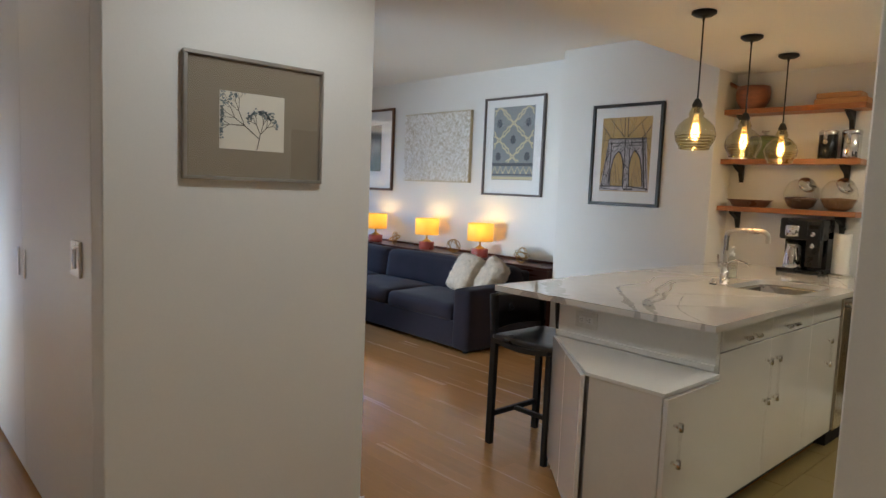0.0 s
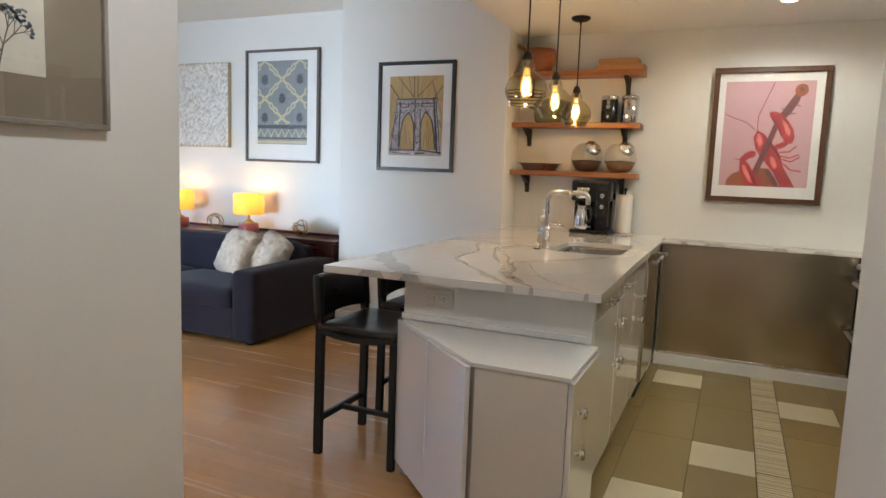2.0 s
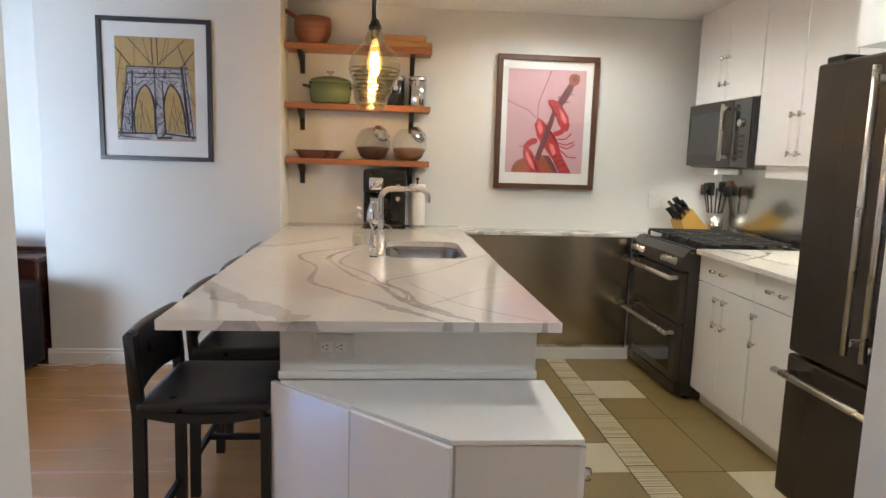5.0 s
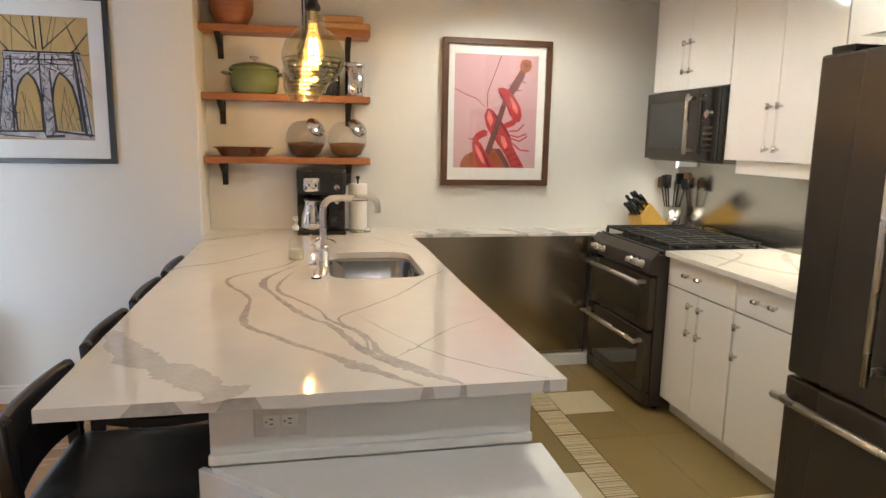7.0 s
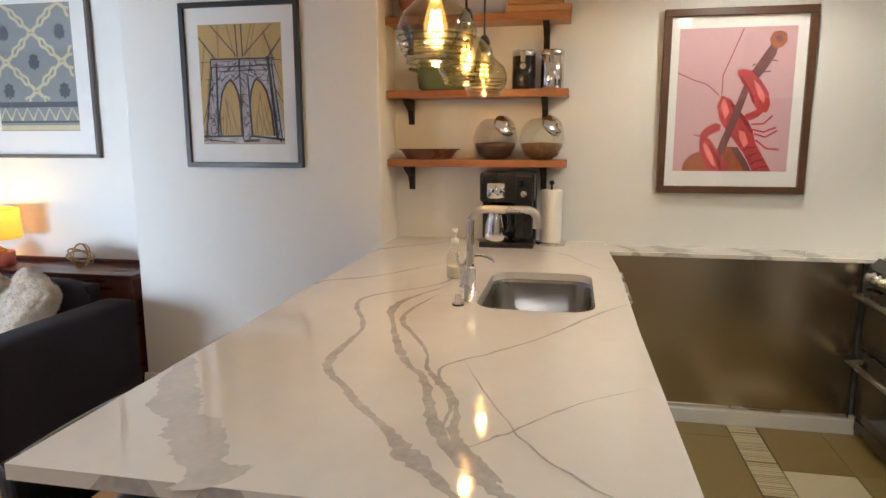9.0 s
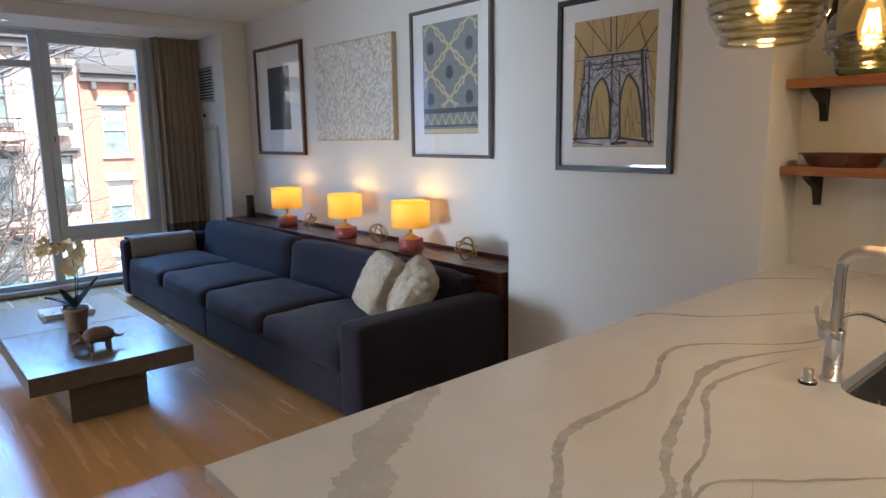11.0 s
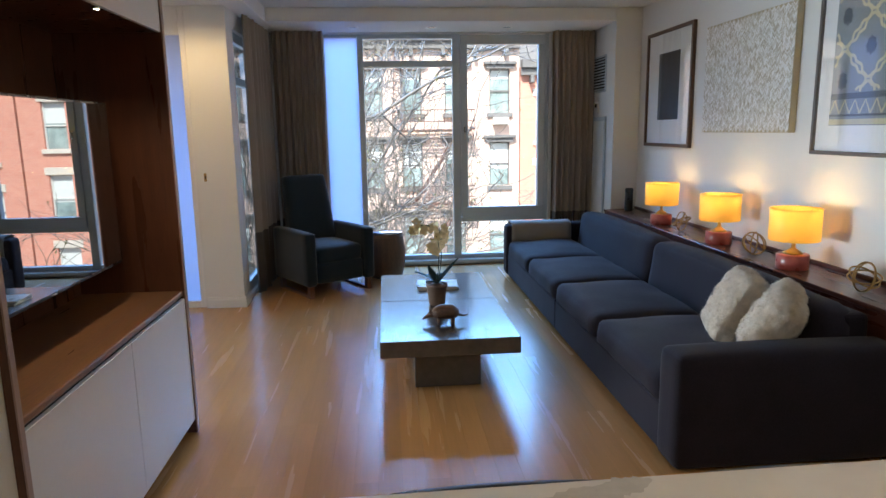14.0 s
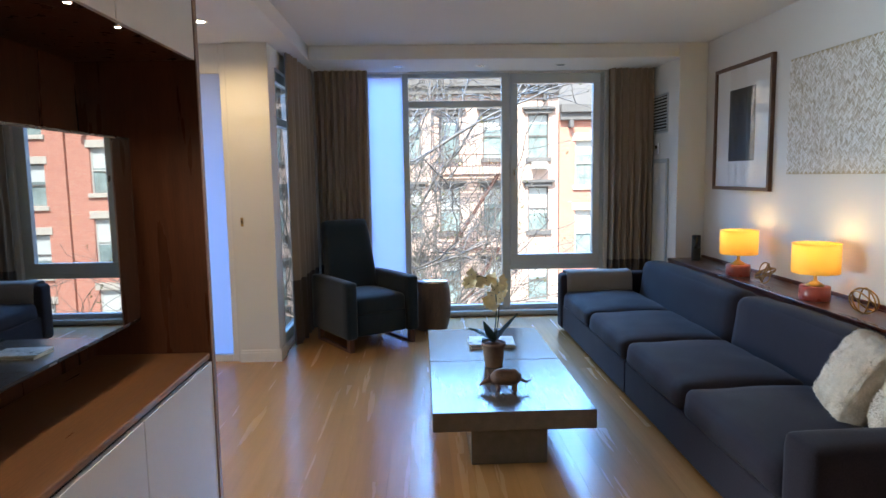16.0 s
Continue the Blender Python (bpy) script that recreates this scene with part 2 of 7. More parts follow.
BULBGL = bpy.data.materials.new("lit_bulb_glass")
BULBGL.use_nodes = True
_n, _l = BULBGL.node_tree.nodes, BULBGL.node_tree.links
_t, _e, _a = _n.new("ShaderNodeBsdfTransparent"), _n.new("ShaderNodeEmission"), _n.new("ShaderNodeAddShader")
_e.inputs[0].default_value, _e.inputs[1].default_value = (1.0, 0.5, 0.12, 1), 0.2
_l.new(_t.outputs[0], _a.inputs[0])
_l.new(_e.outputs[0], _a.inputs[1])
_l.new(_a.outputs[0], _n["Material Output"].inputs[0])
LED = glow("lit_led", (1.0, 0.86, 0.66), 9)

# ---- mesh helpers ----


def bmnew():
    return bmesh.new()


def box(x0, y0, z0, x1, y1, z1, bev=0.002, seg=1):
    bm = bmnew()
    bmesh.ops.create_cube(bm, size=1)
    for v in bm.verts:
        v.co = Vector(((x0 + x1) / 2 + v.co.x * (x1 - x0), (y0 + y1) / 2 + v.co.y * (y1 - y0), (z0 + z1) / 2 + v.co.z * (z1 - z0)))
    if bev:
        bev = min(bev, 0.45 * min(abs(x1 - x0), abs(y1 - y0), abs(z1 - z0)))
        bmesh.ops.bevel(bm, geom=bm.edges[:], offset=bev, segments=seg, affect="EDGES", profile=0.5)
    return bm


def soft(sx, sy, sz, r=0.05, n=8, crown=0.0, puff=0.0, jitter=0.0):
    """Upholstered block about the origin's base centre: rounded edges, crowned top."""
    bm = bmnew()
    bmesh.ops.create_cube(bm, size=2)
    bmesh.ops.subdivide_edges(bm, edges=bm.edges[:], cuts=n, use_grid_fill=True)
    h = Vector((sx / 2, sy / 2, sz / 2))
    for v in bm.verts:
        u = v.co.copy()
        w = Vector([math.sin(u[i] * math.pi / 2) for i in range(3)])
        p = Vector([w[i] * h[i] for i in range(3)])
        q = Vector([max(-(h[i] - r), min(h[i] - r, p[i])) for i in range(3)])
        d = p - q
        if d.length > 1e-6:
            p = q + d.normalized() * r
        e = (1 - w.x * w.x) * (1 - w.y * w.y)
        if p.z > 0:
            p.z += crown * e
        p.x *= 1 + puff * (1 - w.y * w.y) * (1 - w.z * w.z)
        p.y *= 1 + puff * (1 - w.x * w.x) * (1 - w.z * w.z)
        if jitter:
            p += jitter * noise.noise_vector(p * 5)
        v.co = p + Vector((0, 0, sz / 2))
    return bm


def lathe(profile, seg=24, cx=0, cy=0, cap=True):
    """Turned shape from (radius, height) pairs."""
    bm = bmnew()
    rings = []
    for r, z in profile:
        rings.append([bm.verts.new((cx + r * math.cos(2 * math.pi * i / seg), cy + r * math.sin(2 * math.pi * i / seg), z)) for i in range(seg)])
    for a, b in zip(rings, rings[1:]):
        for i in range(seg):
            bm.faces.new((a[i], a[(i + 1) % seg], b[(i + 1) % seg], b[i]))
    if cap:
        if profile[0][0] > 1e-4:
            bm.faces.new(rings[0][::-1])
        if profile[-1][0] > 1e-4:
            bm.faces.new(rings[-1])
    bmesh.ops.remove_doubles(bm, verts=bm.verts[:], dist=1e-5)
    bmesh.ops.recalc_face_normals(bm, faces=bm.faces[:])
    return bm


def tube(points, r, seg=8, taper=1.0, closed=False):
    """Round bar along points."""
    bm = bmnew()
    pts = [Vector(p) for p in points]
    rings = []
    n = len(pts)
    prev = None
    for k, p in enumerate(pts):
        if closed:
            d = pts[(k + 1) % n] - pts[k - 1]
        else:
            d = pts[min(k + 1, n - 1)] - pts[max(k - 1, 0)]
        d.normalize()
        if prev is None:
            up = Vector((0, 0, 1)) if abs(d.z) < 0.9 else Vector((1, 0, 0))
            a = d.cross(up).normalized()
        else:
            a = (prev - d * prev.dot(d)).normalized()
        prev = a
        b = d.cross(a)
        rr = r * (1 + (taper - 1) * k / max(1, n - 1))
        rings.append([bm.verts.new(p + rr * (math.cos(2 * math.pi * i / seg) * a + math.sin(2 * math.pi * i / seg) * b)) for i in range(seg)])
    pairs = list(zip(rings, rings[1:])) + ([(rings[-1], rings[0])] if closed else [])
    for a, b in pairs:
        for i in range(seg):
            bm.faces.new((a[i], a[(i + 1) % seg], b[(i + 1) % seg], b[i]))
    if not closed:
        bm.faces.new(rings[0][::-1])
        bm.faces.new(rings[-1])
    bmesh.ops.recalc_face_normals(bm, faces=bm.faces[:])
    return bm


def prism(poly, z0, z1, bev=0.0, m=None):
    """Upright prism over a plan polygon."""
    bm = bmnew()
    a = [bm.verts.new((x, y, z0)) for x, y in poly]
    b = [bm.verts.new((x, y, z1)) for x, y in poly]
    n = len(poly)
    bm.faces.new(a[::-1])
    bm.faces.new(b)
    for i in range(n):
        bm.faces.new((a[i], a[(i + 1) % n], b[(i + 1) % n], b[i]))
    bmesh.ops.recalc_face_normals(bm, faces=bm.faces[:])
    if bev:
        bmesh.ops.bevel(bm, geom=bm.edges[:], offset=bev, segments=2, affect="EDGES", profile=0.5)
    if m is not None:
        bm.transform(m)
    return bm


def join(*bms):
    out = bms[0]
    for b in bms[1:]:
        me = bpy.data.meshes.new("tmp")
        b.to_mesh(me)
        b.free()
        out.from_mesh(me)
        bpy.data.meshes.remove(me)
    return out


def moved(bm, m):
    bm.transform(m)
    return bm


def part(name, bm, material, parent=None, label="", smooth=False):
    me = bpy.data.meshes.new(name)
    if smooth:
        for f in bm.faces:
            f.smooth = True
    bm.to_mesh(me)
    bm.free()
    me.materials.append(material)
    ob = new(name, me)
    if parent is not None:
        ob.parent = parent
    if label:
        tagged(ob, label)
    return ob


def thing(name, label, category, x=0.0, y=0.0, z=0.0, rz=0.0, group="", kind=""):
    ob = new(name)
    ob.matrix_basis = pose(x, y, z, 0, 0, rz)
    return tagged(ob, label, category, group, kind)


def setting(name, bm, material, label="", category=""):
    return tagged(part(name, bm, material), label, category, "", "structure")


def spline(pts, n=6):
    """Smooth points through control points."""
    P = [Vector(p) for p in pts]
    P = [2 * P[0] - P[1]] + P + [2 * P[-1] - P[-2]]
    out = []
    for i in range(1, len(P) - 2):
        for k in range(n):
            t = k / n
            a, b, c, d = P[i - 1], P[i], P[i + 1], P[i + 2]
            out.append(0.5 * (2 * b + (c - a) * t + (2 * a - 5 * b + 4 * c - d) * t * t + (3 * b - a - 3 * c + d) * t ** 3))
    out.append(P[-2])
    return out


def wall_cells(x0, x1, z0, z1, y0, y1, holes):
    """Wall along x with rectangular openings (xa, xb, za, zb)."""
    xs = sorted({x0, x1, *[h[0] for h in holes], *[h[1] for h in holes]})
    bms = []
    for xa, xb in zip(xs, xs[1:]):
        cuts = sorted([(h[2], h[3]) for h in holes if h[0] <= xa + 1e-6 and h[1] >= xb - 1e-6])
        z = z0
        for ca, cb in cuts:
            if ca > z:
                bms.append(box(xa, y0, z, xb, y1, ca, 0))
            z = cb
        if z1 > z:
            bms.append(box(xa, y0, z, xb, y1, z1, 0))
    return join(*bms)


# ---- large structure ----
XE = 5.45            # east wall
ZC, ZK = 2.70, 2.385  # living and kitchen ceilings
setting("wall_east", box(XE, -0.8, 0, XE + 0.14, 8.9, 2.85, 0), WALL, "pale grey-white painted wall behind the sofa and shelves", "wall")
setting("wall_pillar", box(5.13, 2.465, 0, XE - 0.001, 3.925, ZC, 0.004), WALL, "pale painted wall pier projecting between sofa and kitchen", "wall")
setting("wall_column", box(5.18, 7.99, 0, XE - 0.001, 8.734, ZC, 0.004), WALL, "cream painted service column beside the window", "wall")
setting("wall_north", wall_cells(1.56, 5.6, 0, 2.85, 8.735, 8.95, [(2.2, 4.7, 0.06, 2.56)]), WALL, "white painted window wall", "wall")
setting("ceiling", box(1.75, 2.46, ZC, XE, 8.735, ZC + 0.12, 0), CEIL, "smooth white living room ceiling", "ceiling")
setting("ceiling_beam", box(1.75, 8.0, 2.572, 5.18, 8.734, ZC - 0.001, 0.004), CEIL, "white painted ceiling beam above the window", "ceiling")
setting("ceiling_soffit", box(-0.9, 2.46, 2.572, 1.75, 8.735, ZC + 0.1, 0.004), CEIL, "lowered white ceiling along the media wall", "ceiling")
setting("ceiling_kitchen", box(-0.9, -1.3, ZK, XE, 2.46, ZC + 0.1, 0.004), CEIL, "lowered white kitchen and hall ceiling", "ceiling")
setting("wall_south", box(1.73, -0.78, 0, XE, -0.64, ZK, 0), WALL, "painted kitchen wall behind the range", "wall")
setting("wall_pantry", box(1.73, -0.639, 0, 2.40, 0.54, ZK, 0.004), WALL, "beige-white painted wall end beside the refrigerator", "wall")
# unseen walls, added to shut the hall off from outside light
setting("wall_entry", box(-0.9, -1.3, 0, 1.729, -1.18, ZK, 0), WALL, "unseen wall closing off the hall's end", "wall")
setting("wall_entry_side", box(1.73, -1.3, 0, 1.85, -0.79, ZK, 0), WALL, "unseen wall piece closing the hall's side", "wall")
setting("wall_hall", box(0.814, 2.28, 0, 1.80, 2.40, 2.572, 0.004), WALL, "beige-white painted hall wall holding a framed print", "wall")
setting("wall_media", box(1.68, 2.401, 0, 1.80, 3.228, 2.572, 0.003), WALL, "white painted wall beside the media unit", "wall")
setting("wall_closet", box(0.86, 2.401, 0, 0.95, 4.72, 2.572, 0.003), WALL, "white closet wall along the corridor", "wall")
setting("wall_stub", box(1.22, 7.18, 0, 1.56, 7.30, 2.572, 0.004), WALL, "cream painted wall end with a brass latch", "wall")
setting("wall_partition", box(-0.9, 7.18, 0, 0.35, 7.30, 2.572, 0.004), WALL, "white painted partition", "wall")


def wall_y(name, x0, x1, y0, y1, z1, holes, label):
    bm = wall_cells(y0, y1, 0, z1, -x1, -x0, holes)
    bm.transform(Matrix.Rotation(radians(90), 4, "Z"))
    return setting(name, bm, WALL, label, "wall")


# unseen closing wall; its window is invented to let fill light in
wall_y("wall_west", -1.02, -0.9, -1.3, 7.3, 2.8, [(5.0, 7.0, 0.12, 1.08)], "unseen closing wall with an invented window")
wall_y("wall_balcony", 1.44, 1.56, 7.301, 8.735, 2.572, [(7.42, 8.5, 0.04, 2.42)], "white painted wall with a glazed balcony door")


def baseboard(name, x0, y0, x1, y1):
    """Moulded skirting along a wall face; the face lies to the left of the way."""
    a, b = Vector((x0, y0, 0)), Vector((x1, y1, 0))
    d = (b - a).normalized()
    n = Vector((d.y, -d.x, 0))
    prof = [(0, 0), (0.016, 0), (0.016, 0.075), (0.011, 0.083), (0.011, 0.094), (0.004, 0.102), (0, 0.102)]
    bm = bmnew()
    ra = [bm.verts.new(a + n * o + Vector((0, 0, z))) for o, z in prof]
    rb = [bm.verts.new(b + n * o + Vector((0, 0, z))) for o, z in prof]
    for i in range(len(prof)):
        j = (i + 1) % len(prof)
        bm.faces.new((ra[i], rb[i], rb[j], ra[j]))
    bm.faces.new(ra[::-1])
    bm.faces.new(rb)
    bmesh.ops.recalc_face_normals(bm, faces=bm.faces[:])
    return setting(name, bm, TRIM, "white moulded baseboard", "baseboard")


baseboard("baseboard", 5.13, 3.94, 5.13, 2.47)
baseboard("baseboard", 1.24, 7.18, 1.575, 7.18)
baseboard("baseboard", 1.56, 7.165, 1.56, 7.40)
baseboard("baseboard", 1.80, 2.27, 1.80, 3.22)
baseboard("baseboard", 0.82, 2.28, 1.815, 2.28)

cab = thing("floor_cable", "thin grey-white cable lying along the baseboard", "cable", 0, 0, 0)
part("cord", tube(spline([(5.09, 4.0, 0.005), (5.07, 3.92, 0.006), (5.085, 3.80, 0.005), (5.06, 3.70, 0.005), (5.095, 3.60, 0.02), (5.108, 3.56, 0.05)], 5), 0.004, 6), PLASTW, cab, "", True)

# ---- kitchen: peninsula ----


def bar_pull(parent, a, b, out, r=0.0055, stand=0.026):
    """Clear bar handle from a to b between two square metal posts, standing off along out."""
    a, b, out = Vector(a), Vector(b), Vector(out)
    d = (b - a).normalized()
    part("grip", tube([a + out * stand + d * 0.012, b + out * stand - d * 0.012], r), ACRYL, parent, "clear acrylic handle bar", True)
    for p in (a, b):
        q = p + out * stand
        part("handle_post", join(tube([p, q - out * 0.006], r * 1.2), tube([q - d * 0.015, q + d * 0.015], r * 1.9, 12)), CHROME, parent, "polished chrome handle post", True)


def hpull(parent, x, y, z, side, w=0.1):
    return bar_pull(parent, (x - w / 2, y, z), (x + w / 2, y, z), (0, side, 0))


def vpull(parent, x, y, z, side, h=0.16):
    return bar_pull(parent, (x, y, z - h / 2), (x, y, z + h / 2), (0, side, 0))


def front(parent, x0, z0, x1, z1, y, side, name="door", material=None):
    """A lacquered door or drawer front on the plane y, facing side."""
    t = 0.018 * side
    return part(name, box(x0 + 0.0015, min(y, y + t), z0 + 0.0015, x1 - 0.0015, max(y, y + t), z1 - 0.0015, 0.0015), material or CABW, parent)


PF = 1.318  # carcass face of the peninsula on the kitchen side
pen = thing("sink_base_cabinet", "glossy white lacquered base cabinet under the sink", "cabinet", 0, 0, 0)
part("body", join(box(2.885, PF, 0.09, 4.40, 2.10, 0.68, 0.001), box(2.885, PF, 0.6805, 4.40, PF + 0.018, 0.884, 0), box(2.885, 2.082, 0.6805, 4.40, 2.10, 0.884, 0), box(2.885, PF + 0.0185, 0.6805, 2.903, 2.0815, 0.884, 0)), CABW, pen)
# recess under the cabinet, its shade given by the near-black colour
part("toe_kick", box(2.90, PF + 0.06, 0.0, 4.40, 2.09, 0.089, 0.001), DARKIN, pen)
dr = front(pen, 2.89, 0.775, 3.42, 0.875, PF, -1, "drawer")
hpull(dr, 3.16, PF - 0.018, 0.815, -1)
dr = front(pen, 3.42, 0.775, 3.95, 0.875, PF, -1, "drawer")
hpull(dr, 3.62, PF - 0.018, 0.815, -1)
front(pen, 3.95, 0.775, 4.40, 0.875, PF, -1, "drawer")
d = front(pen, 2.89, 0.10, 3.42, 0.772, PF, -1)
vpull(d, 3.37, PF - 0.018, 0.58, -1, 0.19)
d = front(pen, 3.42, 0.10, 3.95, 0.772, PF, -1)
vpull(d, 3.47, PF - 0.018, 0.58, -1, 0.19)
d = front(pen, 3.95, 0.10, 4.40, 0.772, PF, -1)
vpull(d, 4.20, PF - 0.018, 0.60, -1, 0.13)

dish = thing("dishwasher", "stainless steel dishwasher built under the marble counter", "dishwasher", 0, 0, 0)
part("body", join(box(4.405, PF, 0.0, 5.0, 2.09, 0.68, 0.002), box(4.58, PF, 0.6805, 5.0, 2.09, 0.884, 0.002)), DARKIN, dish)
dd = part("door", box(4.412, PF - 0.03, 0.10, 4.99, PF - 0.001, 0.875, 0.004), STEEL, dish, "brushed steel door")
part("handle", join(tube([(4.43, PF - 0.075, 0.835), (4.97, PF - 0.075, 0.835)], 0.012), tube([(4.45, PF - 0.03, 0.835), (4.45, PF - 0.075, 0.835)], 0.009), tube([(4.95, PF - 0.03, 0.835), (4.95, PF - 0.075, 0.835)], 0.009)), NICKEL, dd, "", True)
part("toe_kick", box(4.412, PF + 0.02, 0.0, 4.99, PF + 0.03, 0.095, 0), BLKPL, dish)
setting("wall_peninsula", box(5.0, PF, 0, 5.128, 2.464, 0.884, 0), WALL, "white filler wall at the counter's end", "wall")
setting("wall_peninsula_end", box(5.13, PF, 0, 5.449, 2.464, 0.884, 0), WALL, "white filler wall below the counter", "wall")

# end panel with the power outlet
endp = thing("peninsula_end_panel", "white painted end panel of the peninsula with an outlet", "panel", 0, 0, 0)
part("panel", box(2.855, 1.302, 0.0, 2.884, 2.105, 0.884, 0.002), TRIM, endp)
part("rail", box(2.84, 1.30, 0.702, 2.8545, 2.108, 0.728, 0.002), TRIM, endp)
outl = thing("power_outlet", "white double power outlet on the peninsula panel", "outlet", 2.855, 1.939, 0.803)
part("plate", box(-0.006, -0.062, -0.04, 0, 0.062, 0.04, 0.003, 2), mat("almond_plate", (0.68, 0.66, 0.62), 0.4, bump=0), outl)
for dy in (-0.022, 0.022):
    sock = part("socket", box(-0.009, dy - 0.019, -0.016, -0.0062, dy + 0.019, 0.016, 0.004), PLASTW, outl)
    for dz, w in ((-0.006, 0.004), (0.006, 0.005)):
        part("slot", box(-0.0096, dy - w, dz - 0.0012, -0.0092, dy + w, dz + 0.0012, 0), DARKIN, sock)
    part("slot", box(-0.0096, dy + 0.010, -0.002, -0.0092, dy + 0.014, 0.002, 0), DARKIN, sock)

# low corner cabinet in front of the peninsula
low = thing("low_corner_cabinet", "low white cabinet with a slanted double-door corner", "cabinet", 0, 0, 0)
poly = [(2.405, 1.285), (2.854, 1.285), (2.854, 2.075), (2.405, 1.60)]
part("body", prism(poly, 0.05, 0.684), CARC, low, "beige-white laminate carcass")
# set-back plinth coloured near-black for the shade beneath the cabinet
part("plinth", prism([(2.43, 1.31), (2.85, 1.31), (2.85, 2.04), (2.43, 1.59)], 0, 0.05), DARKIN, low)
part("top", prism([(2.40, 1.275), (2.839, 1.275), (2.839, 2.10), (2.40, 1.615)], 0.685, 0.70, 0.002), TRIM, low)
p0, p1 = Vector((2.395, 1.60, 0)), Vector((2.88, 2.115, 0))
dd = (p1 - p0).normalized()
nn = Vector((-dd.y, dd.x, 0))
L = (p1 - p0).length
for k in range(2):
    a, b = p0 + dd * (L * k / 2 + 0.002) + nn * 0.012, p0 + dd * (L * (k + 1) / 2 - 0.002) + nn * 0.012
    part("door", prism([(a.x, a.y), (b.x, b.y), (b.x + nn.x * 0.018, b.y + nn.y * 0.018), (a.x + nn.x * 0.018, a.y + nn.y * 0.018)], 0.06, 0.69, 0.0015), CABW, low, "glossy white push-open door")
d = part("door", box(2.412, 1.266, 0.06, 2.835, 1.284, 0.678, 0.0015), CABW, low)
vpull(d, 2.47, 1.266, 0.50, -1, 0.14)

# countertop with sink cut-out and veins
SX0, SX1, SY0, SY1 = 3.93, 4.55, 1.39, 1.79


def rounded_rect(x0, y0, x1, y1, r, n=6):
    out = []
    for cx, cy, a0 in ((x1 - r, y1 - r, 0), (x0 + r, y1 - r, 90), (x0 + r, y0 + r, 180), (x1 - r, y0 + r, 270)):
        for k in range(n + 1):
            a = radians(a0 + 90 * k / n)
            out.append((cx + r * math.cos(a), cy + r * math.sin(a)))
    return out


def slab_with_hole(x0, y0, x1, y1, hole, z0, z1):
    """Rectangular slab round one inner opening."""
    cx, cy = (min(p[0] for p in hole) + max(p[0] for p in hole)) / 2, (min(p[1] for p in hole) + max(p[1] for p in hole)) / 2
    corners = [(x0, y0), (x1, y0), (x1, y1), (x0, y1)]
    angs = sorted(math.atan2(y - cy, x - cx) for x, y in hole + corners)

    def cast(loop, a):
        dx, dy = math.cos(a), math.sin(a)
        best = 0
        for (ax, ay), (bx, by) in zip(loop, loop[1:] + loop[:1]):
            ex, ey = bx - ax, by - ay
            den = dx * ey - dy * ex
            if abs(den) < 1e-12:
                continue
            t = ((ax - cx) * ey - (ay - cy) * ex) / den
            u = ((ax - cx) * dy - (ay - cy) * dx) / den
            if t > 0 and -1e-6 <= u <= 1 + 1e-6:
                best = max(best, t)
        return cx + best * dx, cy + best * dy

    inn, out = [cast(hole, a) for a in angs], [cast(corners, a) for a in angs]
    bm = bmnew()
    n = len(angs)
    lo_i, hi_i = [bm.verts.new((*p, z0)) for p in inn], [bm.verts.new((*p, z1)) for p in inn]
    lo_o, hi_o = [bm.verts.new((*p, z0)) for p in out], [bm.verts.new((*p, z1)) for p in out]
    for i in range(n):
        j = (i + 1) % n
        bm.faces.new((hi_i[i], hi_o[i], hi_o[j], hi_i[j]))
        bm.faces.new((lo_i[i], lo_i[j], lo_o[j], lo_o[i]))
        bm.faces.new((lo_i[i], hi_i[i], hi_i[j], lo_i[j]))
        bm.faces.new((lo_o[i], lo_o[j], hi_o[j], hi_o[i]))
    return bm


ctop = thing("marble_countertop", "polished white marble-look countertop with grey veins on the peninsula", "countertop", 0, 0, 0)
ring = slab_with_hole(3.75, 1.2725, 4.70, 2.446, rounded_rect(SX0, SY0, SX1, SY1, 0.09), 0.885, 0.915)
front_bit = prism([(2.73, 1.257), (3.75, 1.2725), (3.75, 2.446), (2.73, 2.432)], 0.885, 0.915)
back_bit = prism([(4.70, 1.2725), (5.235, 1.295), (5.449, 1.295), (5.449, 2.464), (5.129, 2.464), (5.129, 2.452), (4.70, 2.446)], 0.885, 0.915)
part("slab", join(ring, front_bit, back_bit), MARB, ctop)


def vein(parent, ctrl, w0, w1, seed, z=0.9154, rough=0.35, material=None):
    """A jagged grey vein lying flush in the slab's surface."""
    rnd = random.Random(seed)
    z += 0.00012 * (seed % 12)
    pts = spline([(x, y, z) for x, y in ctrl], 14)
    bm = bmnew()
    rows = []
    n = len(pts)
    for k, p in enumerate(pts):
        d = (pts[min(k + 1, n - 1)] - pts[max(k - 1, 0)]).normalized()
        s = Vector((-d.y, d.x, 0))
        t = k / (n - 1)
        w = (w0 + (w1 - w0) * t) * (0.55 + 0.75 * (0.5 + noise.noise(Vector((seed * 7.3, t * 9, 0))))) * min(1, 8 * t + 0.15, 8 * (1 - t) + 0.35)
        ja, jb = w * (1 + rough * rnd.uniform(-1, 1)), w * (1 + rough * rnd.uniform(-1, 1))
        c = p + s * 0.006 * noise.noise(Vector((seed, t * 14, 3)))
        rows.append((bm.verts.new(c + s * ja / 2), bm.verts.new(c - s * jb / 2)))
    for a, b in zip(rows, rows[1:]):
        bm.faces.new((a[0], b[0], b[1], a[1]))
    bmesh.ops.recalc_face_normals(bm, faces=bm.faces[:])
    return part("vein", bm, material or VEIN, parent)


